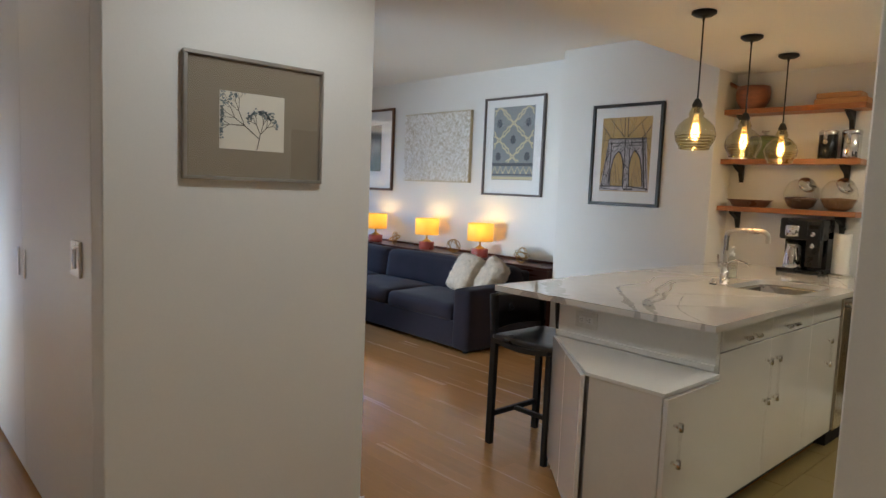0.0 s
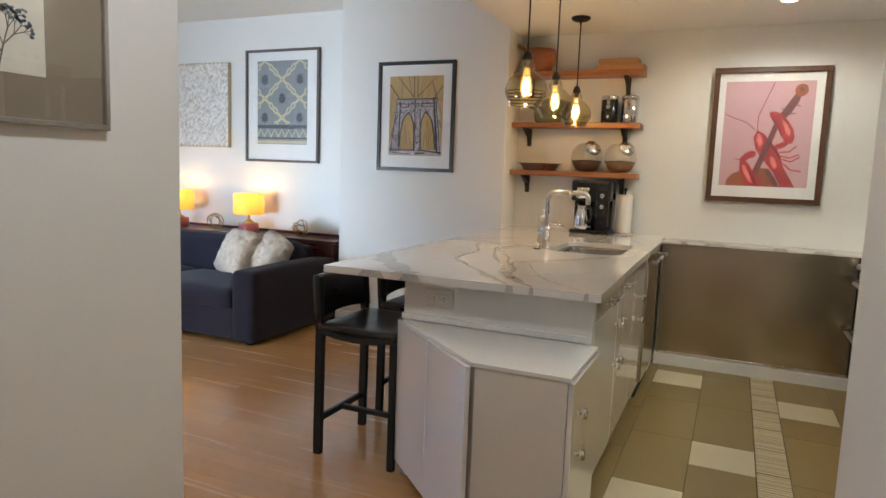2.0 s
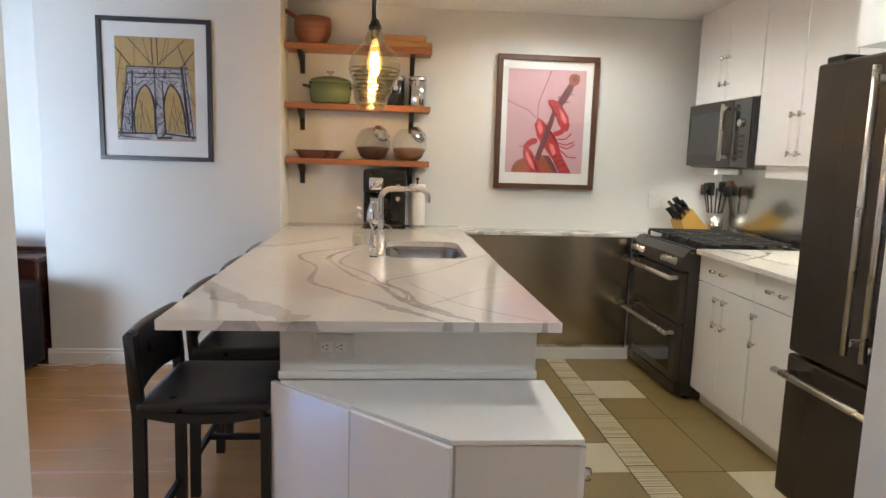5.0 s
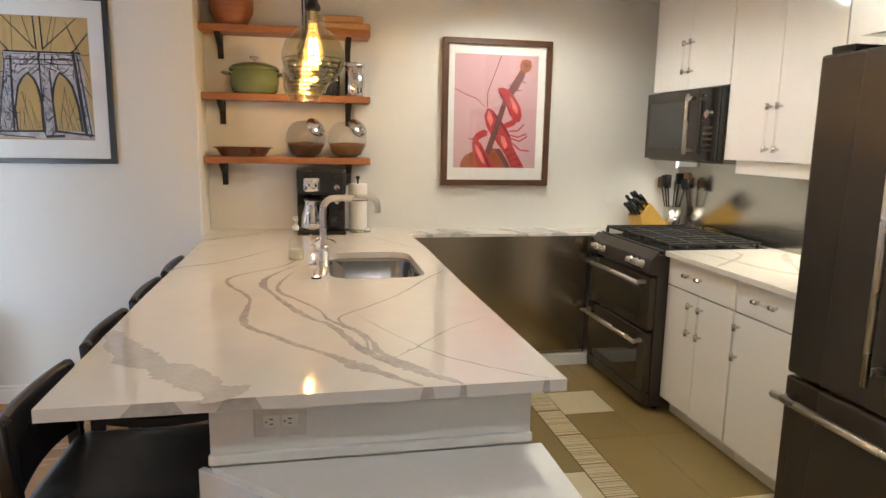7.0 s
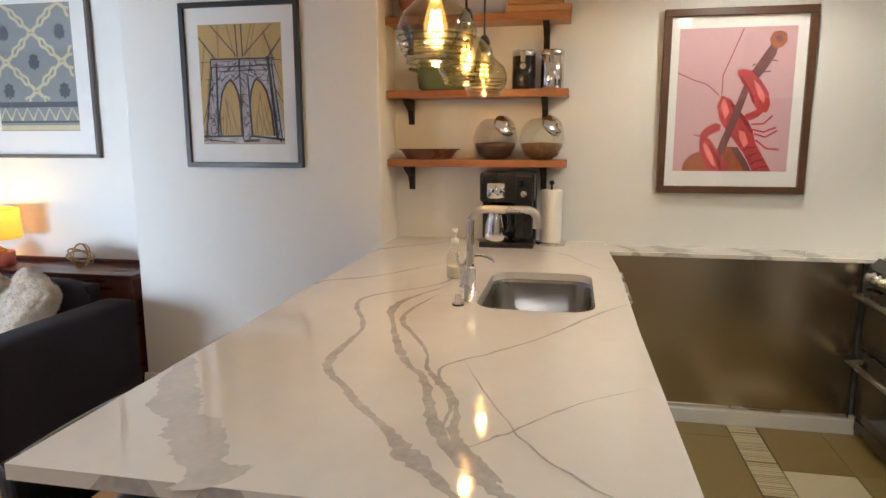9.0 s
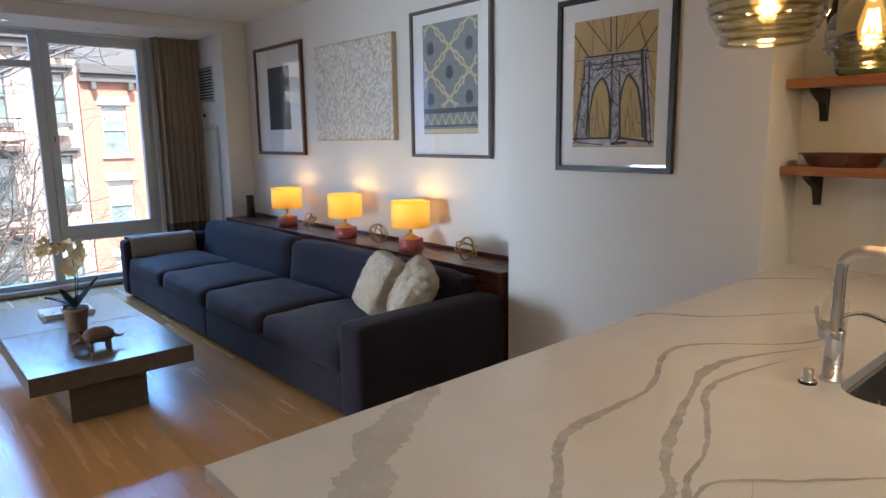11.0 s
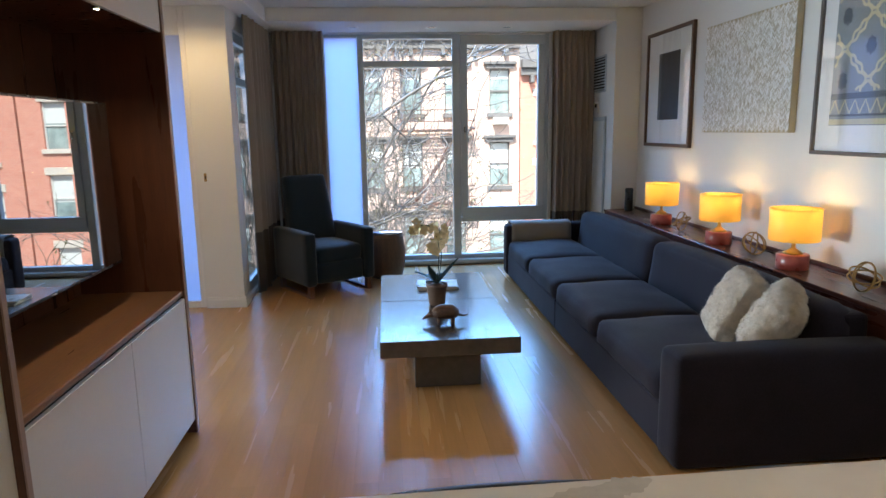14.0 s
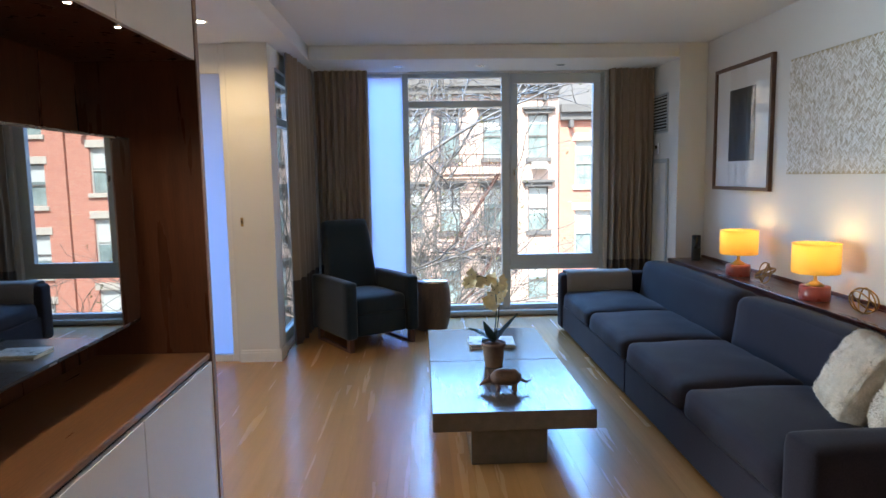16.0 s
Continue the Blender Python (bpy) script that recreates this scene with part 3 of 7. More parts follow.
vein(ctop, [(3.30, 2.43), (3.19, 2.39), (3.02, 2.29), (2.92, 2.19), (2.80, 2.09), (2.735, 2.03)], 0.06, 0.14, 1, rough=0.18, material=VEINL)
vein(ctop, [(4.60, 1.96), (4.28, 1.96), (3.98, 2.19), (3.64, 2.08), (3.34, 2.07), (3.16, 1.96), (3.0, 1.83), (2.85, 1.71), (2.735, 1.61)], 0.008, 0.035, 3)
vein(ctop, [(4.27, 1.92), (3.93, 2.05), (3.66, 1.99), (3.38, 1.88), (3.25, 1.80), (3.0, 1.72), (2.83, 1.60), (2.735, 1.515)], 0.018, 0.032, 4)
vein(ctop, [(4.14, 1.93), (3.78, 1.99), (3.50, 1.86), (3.31, 1.80), (3.15, 1.71), (2.98, 1.68), (2.83, 1.575)], 0.012, 0.02, 5)
vein(ctop, [(4.08, 1.275), (3.90, 1.40), (3.65, 1.54), (3.48, 1.67), (3.34, 1.78), (3.15, 1.72), (2.99, 1.71)], 0.008, 0.01, 6)
vein(ctop, [(3.42, 1.74), (3.13, 1.62), (2.94, 1.52), (2.81, 1.39), (2.735, 1.30)], 0.004, 0.006, 7)
vein(ctop, [(4.15, 2.45), (4.24, 2.42), (4.35, 2.26), (4.66, 2.05)], 0.018, 0.008, 8)
vein(ctop, [(4.93, 2.46), (5.05, 2.38), (5.22, 2.19), (5.40, 2.1)], 0.02, 0.006, 9)
vein(ctop, [(5.11, 1.70), (5.05, 1.56), (4.98, 1.49), (4.80, 1.41), (4.66, 1.34)], 0.01, 0.006, 10)
vein(ctop, [(3.30, 1.30), (3.18, 1.45), (3.02, 1.58), (2.93, 1.66)], 0.004, 0.008, 11)
for y, w in ((2.20, 0.13), (2.02, 0.10), (1.60, 0.035), (1.515, 0.02), (1.31, 0.02)):
    part("vein", moved(prism([(0, 0), (w, 0), (w * 0.8, 0.029), (w * 0.15, 0.029)], 0, 0.0006), Matrix(((0, 0, -1, 2.7297), (1, 0, 0, y - w / 2), (0, 1, 0, 0.8855), (0, 0, 0, 1)))), VEIN, ctop)

# sink
sink = thing("undermount_sink", "oval-cornered stainless steel undermount sink in the counter", "sink", 0, 0, 0)
bm = bmnew()
loops = []
for off, z, r in ((-0.012, 0.884, 0.10), (0.002, 0.884, 0.09), (0.006, 0.87, 0.088), (0.012, 0.73, 0.085), (0.04, 0.705, 0.07)):
    loops.append([bm.verts.new((x, y, z)) for x, y in rounded_rect(SX0 + off, SY0 + off, SX1 - off, SY1 - off, r)])
for a, b in zip(loops, loops[1:]):
    for i in range(len(a)):
        bm.faces.new((a[i], a[(i + 1) % len(a)], b[(i + 1) % len(a)], b[i]))
bm.faces.new(loops[-1])
bmesh.ops.recalc_face_normals(bm, faces=bm.faces[:])
part("bowl", bm, mat("sink_steel", (0.27, 0.255, 0.235), 0.26, 1.0, var=0.08, bump=0.01), sink, "", True)
part("drain", lathe([(0.0, 0.708), (0.035, 0.708), (0.045, 0.712), (0.045, 0.7055)], 20, 4.24, 1.60), NICKEL, sink, "", True)
part("rack", join(*[tube([(4.0 + 0.02, 1.42 + k * 0.055, 0.722), (4.46, 1.42 + k * 0.055, 0.722)], 0.003, 5) for k in range(7)]), CHROME, sink)

fau = thing("kitchen_faucet", "tall brushed steel faucet with an arched square spout", "faucet", 4.02, 1.815, 0.915)
part("base", lathe([(0.027, 0), (0.027, 0.004), (0.021, 0.006), (0.021, 0.12), (0.018, 0.124)], 20), NICKEL, fau, "", True)
arc = [(0, 0, 0.12), (0, 0, 0.20), (0, 0, 0.27)] + [(0, -0.05 * (1 - math.cos(radians(a))), 0.27 + 0.05 * math.sin(radians(a))) for a in (30, 60, 90)] + [(0.004, -0.12, 0.32), (0.008, -0.18, 0.32)] + [(0.01, -0.19 - 0.035 * math.sin(radians(a)), 0.285 + 0.035 * math.cos(radians(a))) for a in (25, 60, 90)] + [(0.01, -0.225, 0.258)]
part("spout", tube(spline(arc, 3), 0.0135, 12), NICKEL, fau, "", True)
part("lever", join(tube([(0, 0.0, 0.10), (0.005, 0.035, 0.105)], 0.011), tube(spline([(0.005, 0.03, 0.105), (0.01, 0.045, 0.14), (0.012, 0.05, 0.17)], 4), 0.005)), NICKEL, fau, "", True)
disp = thing("filter_tap", "small chrome filtered water tap beside the faucet", "faucet", 4.16, 1.86, 0.915)
part("body", lathe([(0.017, 0), (0.017, 0.03), (0.012, 0.034), (0.012, 0.10)], 16), CHROME, disp, "", True)
part("spout", tube(spline([(0, 0, 0.09), (0.005, -0.01, 0.12), (0.03, -0.05, 0.132), (0.06, -0.09, 0.115), (0.065, -0.10, 0.10)], 5), 0.006, 8), CHROME, disp, "", True)
airg = thing("sink_air_gap", "small black and chrome counter button by the faucet", "fitting", 3.955, 1.845, 0.915)
part("cap", lathe([(0.018, 0), (0.018, 0.008), (0.011, 0.01), (0.011, 0.035), (0.0, 0.038)], 16), CHROME, airg, "", True)
part("ring", lathe([(0.021, 0), (0.021, 0.005), (0.018, 0.006)], 16), BLKPL, airg)

soap = thing("soap_bottle", "clear soap bottle with a white pump beside the sink", "bottle", 4.39, 1.935, 0.915)
part("bottle", lathe([(0.0, 0.002), (0.03, 0), (0.034, 0.006), (0.034, 0.095), (0.028, 0.115), (0.013, 0.128), (0.013, 0.14)], 20), CLEAR, soap, "", True)
part("pump", join(lathe([(0.015, 0.138), (0.015, 0.158), (0.005, 0.16), (0.005, 0.185), (0.012, 0.187), (0.012, 0.20), (0.0, 0.202)], 14), tube([(0, 0, 0.193), (-0.04, -0.01, 0.19)], 0.005)), PLASTW, soap, "white plastic pump", True)
part("liquid", lathe([(0.0, 0.004), (0.029, 0.004), (0.031, 0.01), (0.031, 0.05), (0.0, 0.05)], 20), mat("pale_soap", (0.65, 0.62, 0.5), 0.2, bump=0), soap)

# ---- steel-clad half wall and ledge ----
half = setting("wall_half", box(5.262, 0.09, 0.09, 5.449, 1.294, 0.878, 0), WALL, "low wall under the ledge", "wall")
clad = thing("steel_wall_panel", "brushed stainless steel sheet covering the low kitchen wall", "panel", 0, 0, 0)
part("sheet", box(5.254, 0.10, 0.10, 5.261, 1.293, 0.877, 0.001), STEEL, clad)
part("edge_trim", box(5.246, 0.10, 0.092, 5.2535, 1.293, 0.106, 0.002), NICKEL, clad)
# near-black strip for the sheet's dark end, a reflection of the range
part("dark_end_strip", box(5.246, 0.092, 0.09, 5.262, 0.0995, 0.877, 0.001), DARKIN, clad)
ledge = thing("marble_ledge", "thin white marble ledge with grey veining on the low wall", "ledge", 0, 0, 0)
part("slab", box(5.236, -0.60, 0.879, 5.449, 1.2945, 0.90, 0.002), MARB, ledge)
for y, w in ((1.15, 0.05), (0.95, 0.16), (0.55, 0.10), (0.3, 0.14)):
    vein(ledge, [(5.24, y), (5.33, y + 0.03), (5.45, y + 0.10)], w, w * 0.5, int(y * 100), z=0.9004)
    part("vein", moved(prism([(0, 0), (w, 0), (w * 0.85, 0.02), (w * 0.2, 0.02)], 0, 0.0006), Matrix(((0, 0, -1, 5.2357), (1, 0, 0, y - w / 2), (0, 1, 0, 0.8795), (0, 0, 0, 1)))), VEIN, ledge)
baseboard("baseboard", 5.262, 1.30, 5.262, 0.06)

# ---- range, base cabinets, wall cabinets, refrigerator ----
rng = thing("gas_range", "black stainless double-oven gas range with steel bar handles", "stove", 0, 0, 0)
part("body", box(4.452, -0.62, 0.03, 5.228, 0.045, 0.885, 0.004), BLKST, rng)
for x in (4.50, 5.18):
    for y in (-0.55, -0.02):
        part("foot", lathe([(0.02, 0), (0.02, 0.03)], 10, x, y), BLKPL, rng)
part("cooktop", box(4.446, -0.62, 0.886, 5.232, 0.02, 0.915, 0.006), BLKGL, rng)
fasc = moved(prism([(0.02, 0.775), (0.075, 0.785), (0.065, 0.86), (0.02, 0.91)], 4.452, 5.228, 0.003), Matrix(((0, 0, 1, 0), (1, 0, 0, 0.02), (0, 1, 0, 0), (0, 0, 0, 1))))
panel = part("control_panel", fasc, BLKST, rng)
for x in (4.54, 4.60, 4.66, 5.02, 5.08, 5.14):
    kn = part("knob", moved(lathe([(0.024, 0), (0.024, 0.008), (0.019, 0.010), (0.018, 0.034), (0.014, 0.038)], 18), pose(x, 0.088, 0.828, -82, 0, 0)), NICKEL, panel, "satin steel knob", True)
for z0, z1, zh in ((0.47, 0.765, 0.735), (0.115, 0.455, 0.405)):
    od = part("oven_door", box(4.456, 0.046, z0, 5.224, 0.085, z1, 0.005), BLKST, rng, "black stainless oven door")
    part("window", box(4.54, 0.0855, z0 + 0.05, 5.14, 0.0875, z1 - 0.075, 0.001), BLKGL, od, "black oven glass")
    part("handle", join(tube([(4.48, 0.14, zh), (5.20, 0.14, zh)], 0.013, 12), box(4.49, 0.085, zh - 0.011, 4.515, 0.14, zh + 0.011, 0.004), box(5.165, 0.085, zh - 0.011, 5.19, 0.14, zh + 0.011, 0.004)), NICKEL, od, "brushed steel bar handle", True)
part("drawer_front", box(4.456, 0.046, 0.04, 5.224, 0.075, 0.105, 0.004), BLKST, rng)
for gx in (4.58, 4.84, 5.10):
    bars = []
    for yy in (-0.55, -0.36, -0.17, -0.03):
        bars.append(box(gx - 0.12, yy - 0.006, 0.934, gx + 0.12, yy + 0.006, 0.948, 0.002))
    for xx in (-0.115, -0.04, 0.04, 0.115):
        bars.append(box(gx + xx - 0.005, -0.57, 0.936, gx + xx + 0.005, -0.015, 0.95, 0.002))
    for xx in (-0.115, 0.115):
        for yy in (-0.56, -0.02):
            bars.append(box(gx + xx - 0.008, yy - 0.008, 0.914, gx + xx + 0.008, yy + 0.008, 0.936, 0.001))
    part("grate", join(*bars), IRON, rng, "black cast iron grate")
    for yy in (-0.42, -0.15):
        part("burner", lathe([(0.045, 0.915), (0.045, 0.924), (0.03, 0.926), (0.03, 0.932), (0.0, 0.933)], 18, gx, yy), IRON, rng)

KF = -0.035
kb = thing("base_cabinet", "glossy white base cabinet with drawers beside the range", "cabinet", 0, 0, 0, group="kitchen base cabinets")
part("body", box(3.875, -0.63, 0.09, 4.448, KF, 0.884, 0.001), CABW, kb)
part("toe_kick", box(3.875, -0.63, 0, 4.448, KF - 0.05, 0.089, 0), TRIM, kb)
dr = front(kb, 3.878, 0.735, 4.446, 0.88, KF, 1, "drawer")
hpull(dr, 4.20, KF + 0.018, 0.815, 1, 0.11)
for x0, x1, hx in ((3.878, 4.16, 4.115), (4.16, 4.446, 4.205)):
    d = front(kb, x0, 0.095, x1, 0.732, KF, 1)
    vpull(d, hx, KF + 0.018, 0.60, 1, 0.14)
kb2 = thing("base_cabinet", "glossy white base cabinet with drawers beside the refrigerator", "cabinet", 0, 0, 0, group="kitchen base cabinets")
part("body", box(3.345, -0.63, 0.09, 3.872, KF, 0.884, 0.001), CABW, kb2)
part("toe_kick", box(3.345, -0.63, 0, 3.872, KF - 0.05, 0.089, 0), TRIM, kb2)
dr = front(kb2, 3.348, 0.735, 3.87, 0.88, KF, 1, "drawer")
hpull(dr, 3.66, KF + 0.018, 0.815, 1, 0.11)
d = front(kb2, 3.348, 0.095, 3.87, 0.732, KF, 1)
vpull(d, 3.83, KF + 0.018, 0.60, 1, 0.14)
kt = thing("marble_countertop", "white marble-look countertop between range and refrigerator", "countertop", 0, 0, 0)
part("slab", box(3.34, -0.638, 0.885, 4.445, 0.012, 0.915, 0.003), MARB, kt)
vein(kt, [(4.44, -0.10), (4.2, -0.16), (3.9, -0.20), (3.6, -0.35), (3.36, -0.40)], 0.02, 0.06, 21, material=VEINL)
vein(kt, [(4.30, -0.60), (4.1, -0.45), (3.8, -0.30), (3.5, -0.05), (3.4, 0.0)], 0.03, 0.05, 22, material=VEINL)
vein(kt, [(4.44, -0.35), (4.25, -0.30), (4.0, 0.0)], 0.012, 0.03, 23, material=VEINL)

bs = thing("steel_backsplash", "brushed stainless steel backsplash behind range and counter", "backsplash", 0, 0, 0)
part("sheet", box(3.34, -0.6385, 0.917, 5.448, -0.632, 1.40, 0.0), STEELH, bs)

UF = -0.285
mw = thing("microwave", "black stainless over-the-range microwave with a vertical bar handle", "microwave", 0, 0, 0)
part("body", box(4.455, -0.62, 1.375, 5.235, UF, 1.785, 0.004), BLKST, mw)
md = part("door", box(4.66, UF + 0.001, 1.385, 5.232, UF + 0.035, 1.78, 0.004), BLKST, mw)
part("window", box(4.75, UF + 0.0355, 1.45, 5.19, UF + 0.037, 1.72, 0.001), BLKGL, md, "black microwave glass")
part("handle", join(tube([(4.695, UF + 0.085, 1.42), (4.695, UF + 0.085, 1.755)], 0.012, 10), box(4.685, UF + 0.035, 1.435, 4.705, UF + 0.085, 1.455, 0.003), box(4.685, UF + 0.035, 1.72, 4.705, UF + 0.085, 1.74, 0.003)), NICKEL, md, "brushed steel bar handle", True)
mc = part("control_panel", box(4.458, UF + 0.001, 1.385, 4.656, UF + 0.035, 1.78, 0.004), BLKGL, mw)
part("dial", moved(lathe([(0.022, 0), (0.022, 0.014), (0.018, 0.018)], 16), pose(4.56, UF + 0.035, 1.64, -90, 0, 0)), NICKEL, mc)
for k in range(5):
    part("button", box(4.515, UF + 0.0352, 1.44 + 0.03 * k, 4.60, UF + 0.0362, 1.452 + 0.03 * k, 0), BLKST, mc)


def upper(x0, x1, z0, z1, y, ndoor, label, hz, hh=0.16):
    c = thing("wall_cabinet", label, "cabinet", 0, 0, 0, group="kitchen wall cabinets")
    part("body", box(x0, -0.63, z0, x1, y, z1, 0.001), CABW, c)
    w = (x1 - x0) / ndoor
    for k in range(ndoor):
        d = front(c, x0 + k * w, z0 - 0.002, x0 + (k + 1) * w, z1, y, 1)
        hx = x0 + w if ndoor == 2 else x0 + 0.05
        vpull(d, hx + (0.035 if k else -0.035), y + 0.018, hz, 1, hh)
    return c


upper(4.452, 5.238, 1.79, 2.383, UF - 0.02, 2, "glossy white wall cabinet above the microwave", 1.97)
upper(3.70, 4.448, 1.40, 2.383, UF - 0.02, 2, "tall glossy white wall cabinet with bar handles", 1.56, 0.20)
upper(3.345, 3.698, 1.40, 2.383, UF - 0.02, 1, "narrow glossy white wall cabinet beside the refrigerator", 1.56, 0.20)
upper(2.42, 3.342, 1.86, 2.383, -0.03, 2, "deep glossy white cabinet above the refrigerator", 1.97)
val = thing("light_valance", "white valance hiding the under-cabinet light", "trim", 0, 0, 0)
part("board", box(3.345, UF - 0.06, 1.33, 4.40, UF - 0.042, 1.3985, 0.002), TRIM, val)
val = thing("light_valance", "short white valance board under the microwave", "trim", 0, 0, 0)
part("board", box(4.98, UF - 0.06, 1.33, 5.232, UF - 0.042, 1.374, 0.002), TRIM, val)
part("return", box(5.214, -0.62, 1.33, 5.232, UF - 0.0605, 1.374, 0.002), TRIM, val)
ucl = thing("under_cabinet_light", "lit strip lamp fixed beneath the wall cabinet", "lamp", 0, 0, 0)
part("housing", box(3.40, -0.48, 1.38, 4.35, -0.42, 1.398, 0.002), PLASTW, ucl)
part("diffuser", box(3.41, -0.475, 1.376, 4.34, -0.425, 1.3795, 0), LED, ucl)
area_lamp("under_cabinet_lamp", (3.88, -0.45, 1.37), (3.88, -0.45, 0), 0.9, 0.05, 0.8, (1.0, 0.88, 0.60))
# added fill above the range; no fixture belongs to it
area_lamp("range_fill_light", (4.85, -0.40, 1.37), (4.85, -0.40, 0), 0.5, 0.1, 0.7, (1.0, 0.95, 0.80))

fr = thing("refrigerator", "black stainless french-door refrigerator with a freezer drawer", "refrigerator", 0, 0, 0)
part("body", box(2.425, -0.62, 0.03, 3.325, 0.07, 1.78, 0.004), BLKST, fr)
part("grille", box(2.44, 0.0, 0.0, 3.31, 0.06, 0.055, 0.002), BLKPL, fr)
for x0, x1, hx in ((2.43, 2.872, 2.83), (2.878, 3.32, 2.92)):
    fd = part("door", box(x0, 0.073, 0.66, x1, 0.15, 1.785, 0.012, 2), BLKST, fr)
    part("handle", join(tube([(hx, 0.215, 0.76), (hx, 0.215, 1.73)], 0.013, 12), box(hx - 0.01, 0.15, 0.79, hx + 0.01, 0.21, 0.815, 0.004), box(hx - 0.01, 0.15, 1.675, hx + 0.01, 0.21, 1.70, 0.004)), NICKEL, fd, "brushed steel bar handle", True)
fd = part("freezer_drawer", box(2.43, 0.073, 0.06, 3.32, 0.15, 0.65, 0.012, 2), BLKST, fr)
part("handle", join(tube([(2.45, 0.215, 0.585), (3.30, 0.215, 0.585)], 0.014, 12), box(2.48, 0.15, 0.575, 2.505, 0.21, 0.595, 0.004), box(3.245, 0.15, 0.575, 3.27, 0.21, 0.595, 0.004)), NICKEL, fd, "brushed steel bar handle", True)
for x in (2.50, 3.25):
    part("hinge", box(x - 0.05, 0.0, 1.786, x + 0.05, 0.13, 1.81, 0.004), BLKPL, fr)

kn = thing("knife_block", "yellow bamboo knife block holding black-handled knives", "knife block", 5.33, -0.345, 0.902, 20)
kblk = part("block", moved(prism([(-0.07, 0.0), (0.17, 0.0), (0.17, 0.02), (-0.025, 0.185), (-0.115, 0.10)], -0.055, 0.055, 0.003), Matrix(((0, 0, 1, 0), (-1, 0, 0, 0), (0, 1, 0, 0), (0, 0, 0, 1)))), YELWOOD, kn)
for i in range(3):
    for j in range(3):
        s = Vector((-0.034 + 0.034 * i, 0.10 - 0.032 * j, 0.112 + 0.030 * j))
        kl = 0.125 - 0.014 * ((i + j) % 3)
        part("knife_handle", tube([s - Vector((0, 0.01, 0.009)), s + Vector((0, 0.35 * kl, 0.37 * kl)), s + Vector((0.002, 0.73 * kl, 0.70 * kl))], 0.0115, 8), BLKPL, kn, "", True)
        part("rivet", tube([s + Vector((0.006, 0.03, 0.048)), s + Vector((0.0105, 0.03, 0.048))], 0.003, 6), CHROME, kn)
ut = thing("utensil_crock", "steel crock filled with dark and wooden kitchen utensils", "utensil holder", 5.345, -0.545, 0.902)
part("crock", lathe([(0.055, 0), (0.058, 0.004), (0.058, 0.155), (0.054, 0.155), (0.054, 0.01), (0.0, 0.01)], 24), NICKEL, ut, "", True)
rnd = random.Random(3)
for k in range(8):
    a = k * 0.9
    ex, ey, ez = 0.075 * math.cos(a), 0.08 * math.sin(a), 0.27 + 0.05 * rnd.random()
    u = part("utensil", join(tube([(ex * 0.3, ey * 0.3, 0.02), (ex, ey, ez)], 0.006, 6), moved(soft(0.055, 0.014, 0.075, 0.006, 2), pose(ex * 1.1, ey * 1.1, ez - 0.01, 0, 0, rnd.uniform(0, 180)))), (BLKPL, WALNTOP, BLKPL, BLKST)[k % 4], ut, "", True)
osw = thing("wall_outlet", "white power outlet plate on the kitchen wall", "outlet", XE, -0.13, 1.13)
part("plate", box(-0.007, -0.04, -0.06, -0.0005, 0.04, 0.06, 0.003), PLASTW, osw)
for dz in (-0.022, 0.022):
    part("socket", box(-0.0095, -0.016, dz - 0.015, -0.0072, 0.016, dz + 0.015, 0.003), PLASTW, osw)

# ---- open shelves ----


def bracket(parent, y, ztop):
    bm = join(box(5.435, y - 0.016, ztop - 0.135, 5.449, y + 0.016, ztop, 0.001), box(5.30, y - 0.016, ztop - 0.012, 5.449, y + 0.016, ztop, 0.001))
    w = moved(prism([(5.44, ztop - 0.13), (5.44, ztop - 0.01), (5.31, ztop - 0.01), (5.315, ztop - 0.02), (5.41, ztop - 0.06)], y - 0.015, y + 0.015), Matrix(((1, 0, 0, 0), (0, 0, 1, 0), (0, 1, 0, 0), (0, 0, 0, 1))))
    return part("bracket", join(bm, w), IRON, parent, "black iron shelf bracket")


SHZ = (1.36, 1.72, 2.095)
for z in SHZ:
    sh = thing("wall_shelf", "thick reddish wooden shelf on black iron brackets", "shelf", 0, 0, 0, group="open kitchen shelves")
    part("board", box(5.26, 1.512, z - 0.038, 5.449, 2.464, z, 0.003, 2), SHELFW, sh)
    bracket(sh, 2.37, z - 0.038)
    bracket(sh, 1.635, z - 0.038)

pie = thing("pie_dish", "brown ceramic pie dish on the lowest shelf", "dish", 5.34, 2.25, 1.36)
part("dish", lathe([(0.0, 0.004), (0.12, 0), (0.125, 0.004), (0.155, 0.048), (0.172, 0.052), (0.172, 0.056), (0.152, 0.055), (0.12, 0.012), (0.0, 0.012)], 32), mat("brown_glaze", (0.13, 0.05, 0.03), 0.3, bump=0.02), pie, "", True)
pie.scale = (0.6, 1, 1)


def tilted_jar(y, lid_yaw, content):
    j = thing("glass_storage_jar", "round glass jar with a tilted metal lid, partly full", "jar", 5.345, y, 1.36, lid_yaw)
    part("globe", lathe([(0.0, 0.002), (0.05, 0.0), (0.085, 0.02), (0.112, 0.07), (0.117, 0.11), (0.105, 0.16), (0.08, 0.195), (0.055, 0.212), (0.0, 0.216)], 28), CLEAR, j, "clear glass globe", True)
    part("contents", lathe([(0.0, 0.006), (0.05, 0.005), (0.082, 0.024), (0.105, 0.07), (0.106, 0.085), (0.0, 0.092)], 24), content, j, "brown beans or grain inside", True)
    part("lid", moved(lathe([(0.058, 0), (0.062, 0.006), (0.062, 0.022), (0.052, 0.03), (0.02, 0.032), (0.016, 0.045), (0.0, 0.048)], 24), pose(-0.062, -0.05, 0.168, 36, -40, 0)), CHROME, j, "polished steel lid", True)
    return j


